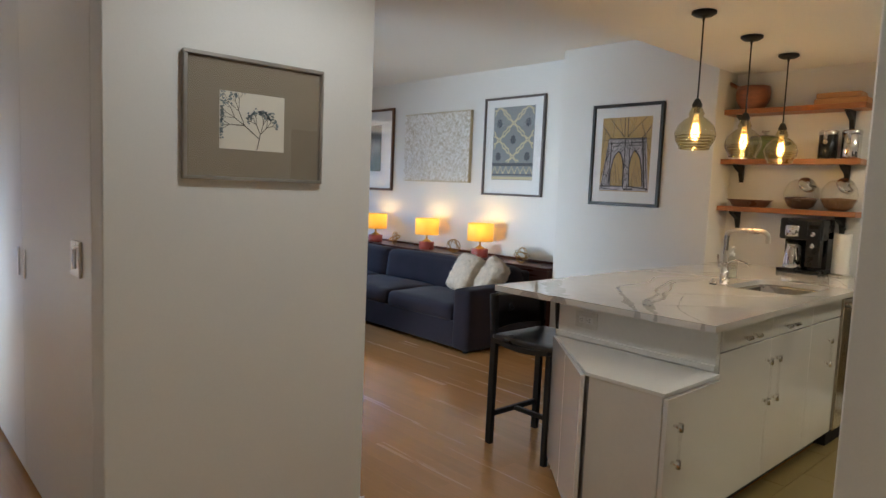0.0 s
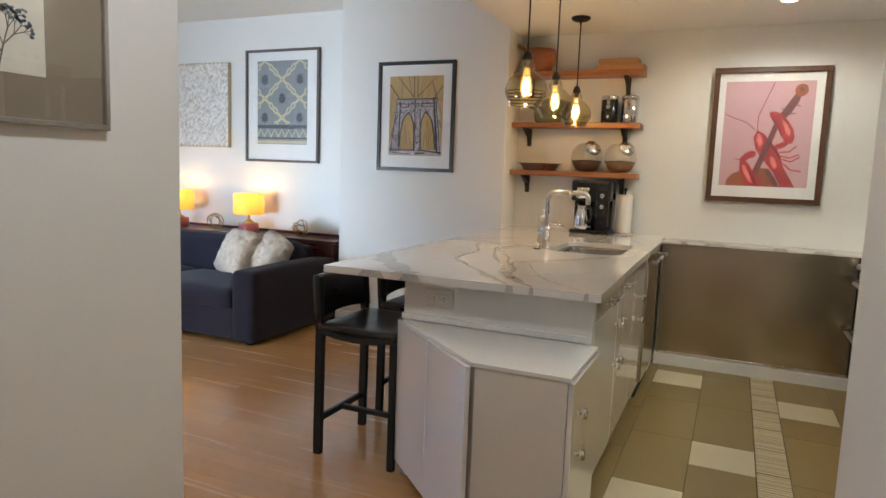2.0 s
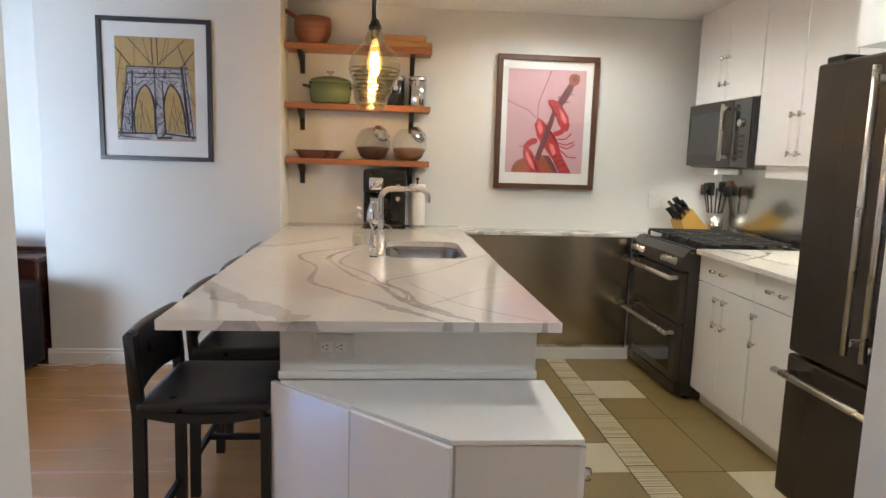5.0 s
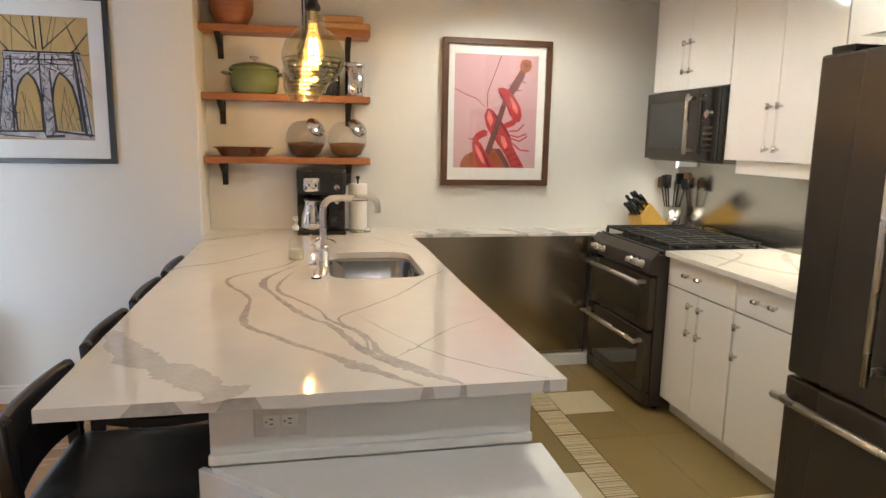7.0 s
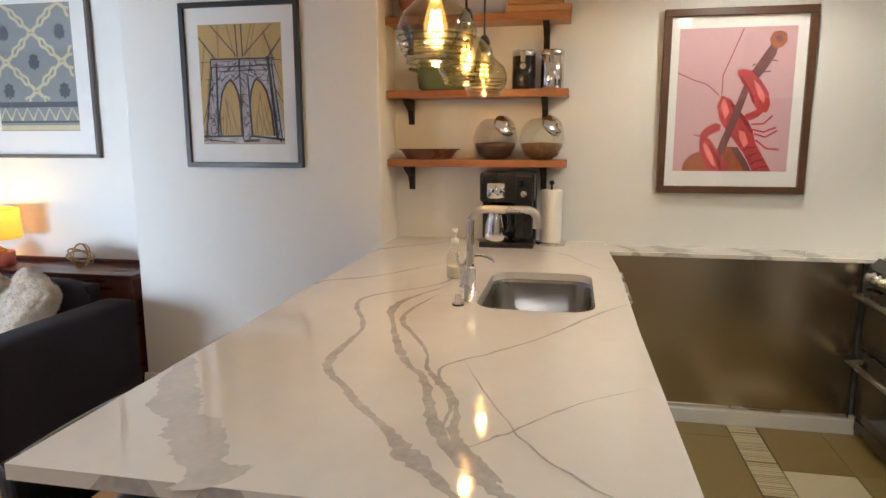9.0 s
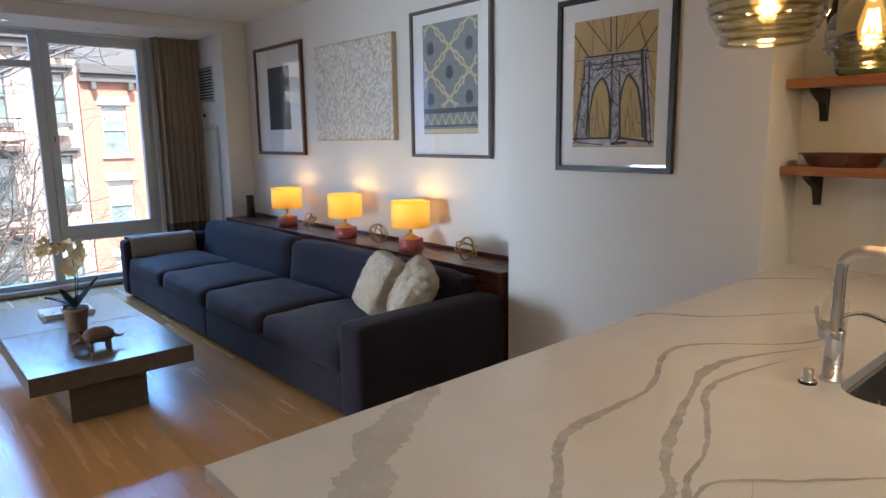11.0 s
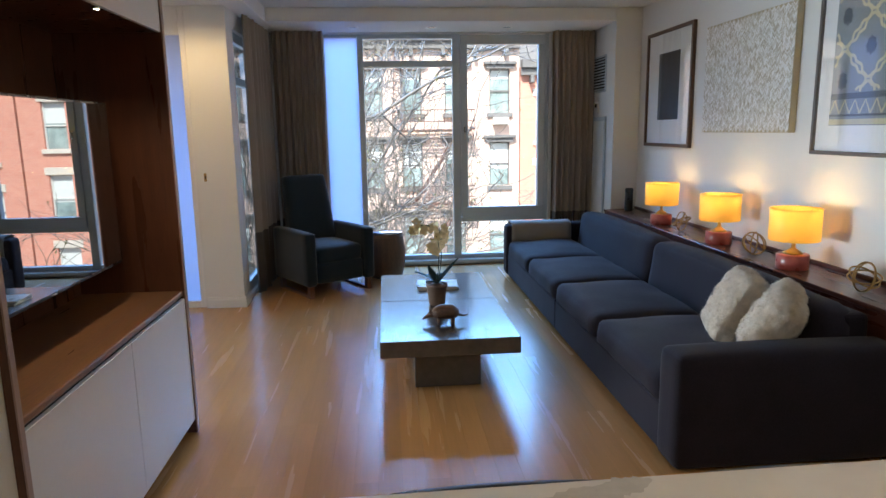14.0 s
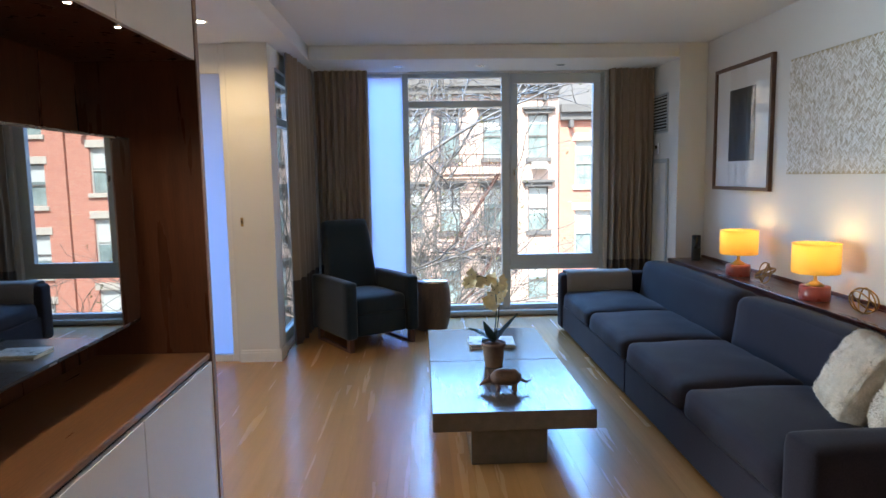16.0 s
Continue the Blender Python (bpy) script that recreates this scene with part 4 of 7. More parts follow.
BEANS = mat("coffee_beans", (0.10, 0.05, 0.028), 0.6, var=0.5, scale=60, fine=120, bump=0.5)
GRAIN = mat("brown_grain", (0.24, 0.13, 0.06), 0.7, var=0.4, scale=70, fine=150, bump=0.5)
tilted_jar(1.89, 0, BEANS)
tilted_jar(1.645, 0, GRAIN)

pot = thing("dutch_oven", "green enamelled cast iron dutch oven on the middle shelf", "pot", 5.345, 2.175, 1.72)
pot.scale = (1.0, 1.08, 1.05)
part("body", lathe([(0.0, 0.003), (0.10, 0), (0.118, 0.012), (0.128, 0.06), (0.13, 0.125), (0.126, 0.125), (0.12, 0.02), (0.0, 0.012)], 36), GREENP, pot, "", True)
part("lid", lathe([(0.132, 0.125), (0.132, 0.134), (0.118, 0.15), (0.07, 0.167), (0.0, 0.173)], 36), GREENP, pot, "", True)
part("knob", lathe([(0.008, 0.17), (0.008, 0.186), (0.024, 0.192), (0.024, 0.2), (0.0, 0.205)], 18), NICKEL, pot, "steel lid knob", True)
for s in (-1, 1):
    part("handle", tube(spline([(0.035, s * 0.125, 0.105), (0.03, s * 0.155, 0.11), (0, s * 0.165, 0.112), (-0.03, s * 0.155, 0.11), (-0.035, s * 0.125, 0.105)], 4), 0.008, 8), GREENP, pot, "", True)
for y, m_, dark in ((1.745, BLKPL, True), (1.60, CHROME, False)):
    cn = thing("canister", "dark steel canister with a clamp lid" if dark else "brushed steel canister with a clear-topped lid", "canister", 5.345, y, 1.72)
    part("body", lathe([(0.058, 0), (0.06, 0.004), (0.06, 0.165), (0.056, 0.168)], 28), m_, cn, "", True)
    part("lid", lathe([(0.062, 0.168), (0.063, 0.174), (0.063, 0.19), (0.058, 0.196), (0.0, 0.198)], 28), CHROME if not dark else NICKEL, cn, "", True)
    part("clasp", join(box(-0.072, -0.012, 0.13, -0.06, 0.012, 0.19, 0.003), moved(lathe([(0.016, 0), (0.016, 0.003)], 14), pose(-0.061, 0, 0.115, 0, -90, 0))), CHROME, cn)

bowl = thing("wooden_salad_bowl", "dark reddish carved wooden bowl with serving handle on the top shelf", "bowl", 5.345, 2.29, 2.095)
part("bowl", lathe([(0.0, 0.004), (0.07, 0), (0.085, 0.01), (0.118, 0.07), (0.122, 0.12), (0.115, 0.17), (0.108, 0.17), (0.112, 0.11), (0.08, 0.02), (0.0, 0.014)], 32), BOWLW, bowl, "", True)
part("server", tube([(0, 0.04, 0.10), (-0.01, 0.12, 0.175), (-0.01, 0.19, 0.215)], 0.014, 8), BOWLW, bowl, "", True)
cb = thing("wooden_boards", "stack of thick wooden serving boards on the top shelf", "board", 5.345, 1.68, 2.095)
part("board", box(-0.075, -0.17, 0, 0.075, 0.16, 0.038, 0.008, 2), BOARDW, cb)
part("board", box(-0.07, -0.13, 0.0385, 0.075, 0.15, 0.078, 0.008, 2), BOARDW, cb)

cof = thing("coffee_maker", "black and steel drip coffee maker with a thermal carafe", "coffee maker", 5.27, 1.80, 0.915)
part("base", box(-0.135, -0.135, 0, 0.125, 0.145, 0.03, 0.008, 2), BLKPL, cof)
part("tower", box(0.0, -0.135, 0.031, 0.125, 0.145, 0.30, 0.008, 2), BLKPL, cof)
part("head", box(-0.125, -0.135, 0.235, 0.125, 0.145, 0.385, 0.014, 2), BLKPL, cof)
part("control_panel", box(-0.131, -0.125, 0.05, -0.05, -0.04, 0.37, 0.006, 2), BLKPL, cof)
part("brew_basket", lathe([(0.058, 0.255), (0.062, 0.262), (0.062, 0.33), (0.056, 0.335)], 24, -0.085, 0.06), CHROME, cof, "brushed steel filter basket", True)
for zz in (0.20, 0.28):
    part("dial", moved(lathe([(0.016, 0), (0.016, 0.012), (0.0, 0.014)], 14), pose(-0.131, -0.082, zz, 0, -90, 0)), CHROME, cof)
part("display", box(-0.1325, -0.112, 0.315, -0.1312, -0.052, 0.345, 0), BLKGL, cof)
car = part("carafe", lathe([(0.0, 0.031), (0.062, 0.031), (0.064, 0.04), (0.06, 0.11), (0.044, 0.165), (0.04, 0.19), (0.046, 0.20)], 24, -0.07, 0.06), CHROME, cof, "steel thermal carafe", True)
part("lid", lathe([(0.045, 0.2), (0.046, 0.214), (0.03, 0.22), (0.0, 0.222)], 20, -0.07, 0.06), BLKPL, car)
part("handle", tube(spline([(-0.10, 0.03, 0.19), (-0.14, -0.005, 0.185), (-0.145, -0.01, 0.11), (-0.11, 0.02, 0.07)], 5), 0.009, 8), BLKPL, car, "", True)
tow = thing("paper_towel_roll", "white paper towel roll on a steel stand", "paper towel", 5.31, 1.585, 0.915)
part("stand", lathe([(0.0, 0), (0.075, 0), (0.078, 0.006), (0.075, 0.012), (0.0, 0.014)], 28), NICKEL, tow, "", True)
part("roll", lathe([(0.02, 0.016), (0.055, 0.016), (0.056, 0.02), (0.056, 0.285), (0.055, 0.29), (0.02, 0.29)], 28), PAPERT, tow, "", True)
part("finial", lathe([(0.006, 0.28), (0.006, 0.315), (0.013, 0.322), (0.013, 0.333), (0.0, 0.34)], 12), BLKPL, tow, "", True)

# ---- pendants ----
GLP = [(0.022, 0.225), (0.03, 0.215), (0.04, 0.19), (0.035, 0.172), (0.055, 0.162), (0.09, 0.128), (0.105, 0.088), (0.10, 0.05), (0.086, 0.025), (0.078, 0.018), (0.08, 0.010), (0.073, 0.0)]


def pendant(x, y):
    p = thing("pendant_lamp", "smoky ribbed glass pendant with a glowing filament bulb", "lamp", x, y, 1.665, group="pendants over the peninsula")
    part("canopy", lathe([(0.063, 0.718), (0.063, 0.706), (0.045, 0.694), (0.008, 0.69), (0.006, 0.67)], 28), IRON, p, "dark bronze ceiling canopy", True)
    part("cord", tube([(0, 0, 0.25), (0.001, 0, 0.45), (0, 0, 0.69)], 0.0045, 8), BLKPL, p)
    part("socket", lathe([(0.006, 0.27), (0.016, 0.262), (0.02, 0.25), (0.026, 0.238), (0.026, 0.226), (0.015, 0.218), (0.015, 0.195)], 20), IRON, p, "dark bronze lamp socket", True)
    g = part("glass_shade", lathe(GLP, 32, cap=False), SMOKE, p, "smoky green glass", True)
    for k in range(5):
        z = 0.006 + 0.016 * k
        r = (0.0775, 0.083, 0.092, 0.0985, 0.103)[k]
        part("rib", tube([(r * math.cos(a), r * math.sin(a), z) for a in np.linspace(0, 2 * math.pi, 25)[:-1]], 0.003, 5, closed=True), SMOKE, g)
    part("bulb", lathe([(0.013, 0.185), (0.015, 0.165), (0.024, 0.135), (0.032, 0.10), (0.031, 0.078), (0.022, 0.057), (0.009, 0.047), (0.0, 0.046)], 20), BULBGL, p, "glowing bulb glass", True)
    loop = []
    for k in range(8):
        a = 2 * math.pi * k / 8
        loop += [(0.010 * math.cos(a), 0.010 * math.sin(a), 0.138), (0.019 * math.cos(a + 0.39), 0.019 * math.sin(a + 0.39), 0.082)]
    part("filament", tube(loop, 0.0024, 5, closed=True), BULB, p, "glowing zigzag filament")
    part("filament_stem", tube([(0, 0, 0.17), (0, 0, 0.075)], 0.003, 6), CLEAR, p)
    bulb("pendant_bulb", (x, y, 1.757), 1.7, WARM, 0.02)
    return p


for px, py in ((3.60, 1.845), (4.265, 1.872), (4.90, 1.892)):
    pendant(px, py)


# used for the seen fittings and for added, unseen fill lights alike
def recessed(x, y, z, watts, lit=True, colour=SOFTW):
    d = thing("recessed_downlight", "round white recessed ceiling downlight, seen or added as fill", "lamp", x, y, z, group="recessed downlights")
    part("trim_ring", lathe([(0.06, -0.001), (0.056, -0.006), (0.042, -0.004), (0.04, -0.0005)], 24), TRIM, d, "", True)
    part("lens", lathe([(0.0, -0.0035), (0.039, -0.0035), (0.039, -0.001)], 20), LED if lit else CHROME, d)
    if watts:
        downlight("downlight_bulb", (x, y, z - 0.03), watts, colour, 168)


recessed(4.79, 0.66, ZK, 8)
# second aisle light, unseen and added as kitchen fill
recessed(3.45, 0.66, ZK, 7.8)
for x in (2.56, 3.36, 4.15):
    recessed(x, 8.38, 2.572, 0, False)
# unseen hall and corridor lights, added as fill
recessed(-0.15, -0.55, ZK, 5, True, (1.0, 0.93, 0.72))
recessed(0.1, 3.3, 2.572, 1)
# unseen fill added to brighten the low cabinet's slanted doors
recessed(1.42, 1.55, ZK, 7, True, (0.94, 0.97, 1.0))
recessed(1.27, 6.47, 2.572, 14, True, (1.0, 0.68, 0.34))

# ---- counter stools ----


def stool(x, turn=0):
    s = thing("counter_stool", "black leather counter stool with a low wrapped back", "stool", x, 2.335, 0, turn, "stools at the peninsula")
    part("seat", join(moved(soft(0.44, 0.40, 0.03, 0.012, 6, -0.006), pose(0, 0, 0.595)), box(-0.205, -0.185, 0.575, 0.205, 0.185, 0.597, 0.004)), LEATH, s, "black leather seat", True)
    for sx in (-1, 1):
        part("leg", moved(prism([(-0.015, -0.015), (0.015, -0.015), (0.015, 0.015), (-0.015, 0.015)], 0, 0.58, 0.003), Matrix.Translation((sx * 0.198, -0.185, 0))), IRON, s)
        leg = bmnew()
        pts = [(0.205, 0), (0.198, 0.58), (0.205, 0.66), (0.215, 0.835)]
        rows = [[leg.verts.new((sx * 0.198 + a, y + b, z)) for a, b in ((-0.014, -0.02), (0.014, -0.02), (0.014, 0.016), (-0.014, 0.016))] for y, z in pts]
        for a, b in zip(rows, rows[1:]):
            for i in range(4):
                leg.faces.new((a[i], a[(i + 1) % 4], b[(i + 1) % 4], b[i]))
        leg.faces.new(rows[0][::-1])
        leg.faces.new(rows[-1])
        bmesh.ops.recalc_face_normals(leg, faces=leg.faces[:])
        part("back_post", leg, IRON, s)
        part("side_rail", moved(prism([(-0.18, 0.578), (-0.09, 0.563), (0.0, 0.558), (0.1, 0.563), (0.19, 0.58), (0.19, 0.606), (0.1, 0.59), (0.0, 0.586), (-0.09, 0.591), (-0.18, 0.604)], -0.012, 0.012), Matrix(((0, 0, 1, sx * 0.205), (1, 0, 0, 0), (0, 1, 0, 0), (0, 0, 0, 1)))), IRON, s)
    for y in (-0.185, 0.204):
        part("stretcher", box(-0.184, y - 0.011, 0.15, 0.184, y + 0.011, 0.18, 0.004), IRON, s)
    part("foot_rail", box(-0.012, -0.173, 0.152, 0.012, 0.192, 0.178, 0.004), IRON, s)
    bk = bmnew()
    rows = []
    n = 14
    for k in range(n + 1):
        u = -1 + 2 * k / n
        x_ = u * 0.222
        bow = 0.018 * (1 - u * u)
        zb = 0.64 + 0.02 * (1 - u * u)
        zt = 0.842
        cur = []
        for z, off in ((zb, 0), (zt - 0.008, 0), (zt, 0.006)):
            y = 0.195 + 0.022 * (z - 0.6) / 0.27 + bow
            cur.append((x_, y - 0.014 + off, z))
        for z, off in ((zt, -0.006), (zt - 0.008, 0), (zb, 0)):
            y = 0.195 + 0.022 * (z - 0.6) / 0.27 + bow
            cur.append((x_, y + 0.014 + off, z))
        rows.append([bk.verts.new(c) for c in cur])
    for a, b in zip(rows, rows[1:]):
        for i in range(6):
            bk.faces.new((a[i], a[(i + 1) % 6], b[(i + 1) % 6], b[i]))
    bk.faces.new(rows[0][::-1])
    bk.faces.new(rows[-1])
    bmesh.ops.recalc_face_normals(bk, faces=bk.faces[:])
    part("backrest", bk, LEATH, s, "black leather sling backrest", True)
    return s


st = stool(3.055)
for x in (3.63, 4.19, 4.74):
    copy_thing(st, pose(x, 2.335, 0))

# ---- framed pictures; local x runs along the wall, z up, the face looks to -y ----


def flat(parent, name, pts, depth, material, label=""):
    """A thin printed shape on a sheet; depth grows towards the viewer."""
    bm = bmnew()
    vs = [bm.verts.new((x, -depth, z)) for x, z in pts]
    f = bm.faces.new(vs)
    if f.normal.y > 0:
        f.normal_flip()
    bmesh.ops.triangulate(bm, faces=bm.faces[:])
    return part(name, bm, material, parent, label)


def strip(pts, w, depth, taper=1.0):
    bm = bmnew()
    P = [Vector((x, 0, z)) for x, z in pts]
    rows = []
    for k, p in enumerate(P):
        d = (P[min(k + 1, len(P) - 1)] - P[max(k - 1, 0)]).normalized()
        s = Vector((-d.z, 0, d.x))
        ww = w * (1 + (taper - 1) * k / max(1, len(P) - 1)) / 2
        rows.append((bm.verts.new((p + s * ww) - Vector((0, depth, 0))), bm.verts.new((p - s * ww) - Vector((0, depth, 0)))))
    for a, b in zip(rows, rows[1:]):
        bm.faces.new((a[0], a[1], b[1], b[0]))
    return bm


def picture(label, at, rz, w, h, bar, depth, frame_mat, mat_mat=None, glazed=True, name="framed_print"):
    """Picture centred at a wall point: four frame bars, mat board and glass."""
    p = thing(name, label, "picture", *at, rz)
    for x0, z0, x1, z1 in ((-w / 2, h / 2 - bar, w / 2, h / 2), (-w / 2, -h / 2, w / 2, -h / 2 + bar), (-w / 2, -h / 2 + bar, -w / 2 + bar, h / 2 - bar), (w / 2 - bar, -h / 2 + bar, w / 2, h / 2 - bar)):
        part("frame", box(x0, -depth, z0, x1, -0.001, z1, 0.002), frame_mat, p)
    part("mat_board", box(-w / 2 + bar, -depth * 0.45, -h / 2 + bar, w / 2 - bar, -0.002, h / 2 - bar, 0), mat_mat or MATW, p)
    if glazed:
        g = bmnew()
        vs = [g.verts.new((x, -depth * 0.75, z)) for x, z in ((-w / 2 + bar, -h / 2 + bar), (w / 2 - bar, -h / 2 + bar), (w / 2 - bar, h / 2 - bar), (-w / 2 + bar, h / 2 - bar))]
        g.faces.new(vs)
        gg = part("glass", g, ARTGL, p, "clear picture glass")
        gg.visible_shadow = False
    return p


INK = mat("print_ink_black", (0.035, 0.033, 0.04), 0.7, var=0.3, scale=30, bump=0)
INKG = mat("print_ink_grey", (0.50, 0.48, 0.53), 0.7, var=0.45, scale=14, fine=70, bump=0)
TAN = mat("print_tan", (0.52, 0.36, 0.14), 0.7, var=0.12, scale=9, bump=0)
PINK = mat("print_pink", (0.60, 0.38, 0.42), 0.7, var=0.04, scale=3, bump=0)
RED = mat("print_red", (0.47, 0.04, 0.045), 0.6, var=0.35, scale=14, bump=0)
REDD = mat("print_dark_red", (0.27, 0.012, 0.02), 0.6, var=0.3, scale=14, bump=0)
REDL = mat("print_light_red", (0.78, 0.22, 0.20), 0.6, var=0.2, scale=14, bump=0)
NECK = mat("print_brown", (0.17, 0.06, 0.06), 0.6, var=0.3, scale=14, bump=0)
BASSB = mat("print_bass_brown", (0.36, 0.10, 0.035), 0.6, var=0.3, scale=9, bump=0)
SLATE = mat("print_slate_grey", (0.26, 0.285, 0.30), 0.7, var=0.08, scale=12, bump=0)
SLATED = mat("print_dark_slate", (0.09, 0.105, 0.13), 0.7, var=0.1, scale=12, bump=0)
CREAM = mat("print_cream", (0.60, 0.54, 0.36), 0.7, var=0.1, scale=12, bump=0)

# bridge print on the pier
pic = picture("black-framed print of a suspension bridge tower in ink on tan", (5.13, 3.218, 1.748), 90 - 180, 0.675, 0.858, 0.027, 0.03, FRBLK)
D0 = 0.0137
W2, H2, CZ = 0.236, 0.311, 0.005
flat(pic, "sheet", [(-W2, CZ - H2), (W2, CZ - H2), (W2, CZ + H2), (-W2, CZ + H2)], D0, TAN)
flat(pic, "tower", [(-0.234, -0.30), (-0.20, -0.12), (-0.168, 0.10), (-0.168, 0.139), (0.193, 0.139), (0.193, 0.10), (0.215, -0.10), (0.234, -0.30)], D0 + 0.0004, INKG)
ARCHES = ([(-0.132, -0.262), (-0.135, -0.144), (-0.113, -0.035), (-0.09, 0.008), (-0.062, 0.034), (-0.038, 0.005), (-0.022, -0.035), (-0.009, -0.107), (-0.009, -0.262)], [(0.053, -0.262), (0.044, -0.10), (0.054, -0.035), (0.068, 0.008), (0.087, 0.039), (0.118, 0.012), (0.143, -0.03), (0.166, -0.132), (0.178, -0.262)])
rk = random.Random(31)
lines = []
for pts in ARCHES:
    flat(pic, "arch_opening", pts, D0 + 0.0008, TAN)
    lines += [strip(pts[:5], 0.010, D0 + 0.0012), strip(pts[4:], 0.012, D0 + 0.00122)]
    x0, x1 = pts[0][0], pts[-1][0]
    for k in range(7):
        xa, xb = x0 + (x1 - x0) * (0.1 + 0.13 * k), x0 + (x1 - x0) * rk.uniform(0.15, 0.85)
        lines.append(strip([(xa, -0.26), (xb, rk.uniform(-0.16, -0.03))], 0.0022, D0 + 0.0013 + 0.00001 * k))
# piers, cap and cables
for xa, za, xb, zb, w in ((-0.137, 0.12, -0.147, -0.27, 0.011), (-0.165, 0.10, -0.22, -0.28, 0.007), (0.156, 0.15, 0.196, -0.28, 0.016), (0.175, 0.13, 0.222, -0.28, 0.007), (-0.006, 0.14, -0.004, -0.27, 0.008), (0.04, 0.05, 0.048, -0.27, 0.008), (0.0, 0.06, -0.04, 0.03, 0.006), (0.03, 0.06, 0.075, 0.045, 0.006), (-0.17, 0.138, 0.195, 0.138, 0.009), (-0.165, 0.098, 0.19, 0.104, 0.006), (-0.14, 0.075, 0.16, 0.08, 0.004), (-0.235, -0.265, 0.0, -0.262, 0.010), (0.05, -0.262, 0.235, -0.282, 0.011), (0.0, -0.29, 0.09, -0.285, 0.014), (-0.2, -0.285, -0.05, -0.295, 0.006)):
    lines.append(strip([(xa, za), (xb, zb)], w, D0 + 0.0015 + 0.00001 * len(lines)))
for xa, za, xb, zb, w in ((-0.02, 0.315, -0.014, 0.15, 0.007), (0.012, 0.315, 0.016, 0.15, 0.007), (-0.165, 0.315, -0.02, 0.155, 0.005), (0.182, 0.31, 0.018, 0.155, 0.005), (-0.236, 0.255, -0.14, 0.135, 0.007), (0.234, 0.24, 0.155, 0.14, 0.007), (-0.236, 0.125, 0.236, 0.13, 0.003), (-0.12, 0.315, -0.125, 0.14, 0.003), (-0.07, 0.315, -0.03, 0.15, 0.003), (0.07, 0.315, 0.03, 0.15, 0.003), (0.09, 0.315, 0.05, 0.14, 0.0025), (0.13, 0.29, 0.19, 0.14, 0.003), (0.14, 0.26, 0.23, 0.0, 0.0035), (-0.2, 0.22, -0.235, 0.0, 0.0035), (0.16, 0.04, 0.235, -0.09, 0.004), (-0.16, 0.02, -0.235, -0.2, 0.004), (0.01, 0.1, -0.10, 0.0, 0.003), (0.02, 0.1, 0.13, 0.02, 0.003)):
    lines.append(strip([(xa, za), (xb, zb)], w, D0 + 0.0011))
part("ink_line", join(*lines), INK, pic)
sk_ = []
for k in range(420):
    cx, cz = rk.uniform(-0.22, 0.225), rk.uniform(-0.29, 0.13)
    if abs(cx) > 0.17 + (0.13 - cz) * 0.13 or (cz < 0.02 and (-0.13 < cx < -0.012 or 0.05 < cx < 0.17)):
        continue
    a_ = rk.choice((0.05, 1.5, 1.6, 0.8, -0.8)) + rk.uniform(-0.15, 0.15)
    ln = rk.uniform(0.015, 0.055)
    sk_.append(strip([(cx - ln / 2 * math.cos(a_), cz - ln / 2 * math.sin(a_)), (cx + ln / 2 * math.cos(a_), cz + ln / 2 * math.sin(a_))], rk.uniform(0.0012, 0.005), D0 + 0.0022 + 0.000004 * k))
tagged(part("ink_sketch", join(*sk_), INK, pic), "", "", "", "stuff")

# lobster print
pic = picture("walnut-framed pink print of a red lobster playing a double bass", (5.45, 0.692, 1.648), -90, 0.712, 0.915, 0.036, 0.042, FRBRN)
D0 = 0.0192
flat(pic, "sheet", [(-0.278, -0.345), (0.27, -0.345), (0.27, 0.365), (-0.278, 0.365)], D0, PINK)


def blob(cx, cz, rx, rz, ang=0, n=18, pinch=0.0):
    ca, sa = math.cos(radians(ang)), math.sin(radians(ang))
    out = []
    for i in range(n):
        a = 2 * math.pi * i / n
        u, v = rx * math.cos(a), rz * math.sin(a) * (1 + pinch * math.cos(a))
        out.append((cx + u * ca - v * sa, cz + u * sa + v * ca))
    return out


flat(pic, "bass_body", [(-0.233, -0.344), (-0.229, -0.308), (-0.199, -0.265), (-0.155, -0.245), (-0.108, -0.269), (-0.075, -0.237), (-0.027, -0.218), (0.025, -0.224), (0.058, -0.288), (0.075, -0.344)], D0 + 0.0004, BASSB)
flat(pic, "bass_edge", [(-0.004, -0.224), (0.031, -0.222), (0.075, -0.288), (0.105, -0.344), (0.070, -0.344), (0.036, -0.288)], D0 + 0.0006, NECK)
flat(pic, "lobster_body", [(-0.060, 0.037), (-0.020, 0.017), (0.022, -0.035), (0.064, -0.078), (0.096, -0.137), (0.114, -0.201), (0.159, -0.288), (0.197, -0.344), (0.109, -0.344), (0.060, -0.252), (0.009, -0.186), (-0.033, -0.135), (-0.065, -0.083), (-0.081, -0.013)], D0 + 0.0009, RED)
flat(pic, "body_shine", [(-0.056, 0.017), (-0.038, 0.009), (-0.019, -0.045), (-0.037, -0.083), (-0.061, -0.032)], D0 + 0.0011, REDL)
flat(pic, "body_shine", [(0.031, -0.135), (0.061, -0.147), (0.080, -0.205), (0.061, -0.224), (0.037, -0.181)], D0 + 0.0011, REDL)
flat(pic, "body_shade", [(-0.020, 0.017), (0.022, -0.035), (0.064, -0.078), (0.096, -0.137), (0.103, -0.167), (0.075, -0.135), (0.030, -0.070), (-0.013, -0.019)], D0 + 0.0012, REDD)
flat(pic, "bass_neck", [(-0.074, -0.252), (-0.033, -0.135), (0.010, -0.006), (0.044, 0.096), (0.079, 0.103), (0.040, -0.032), (-0.005, -0.167), (-0.037, -0.263)], D0 + 0.0014, NECK)
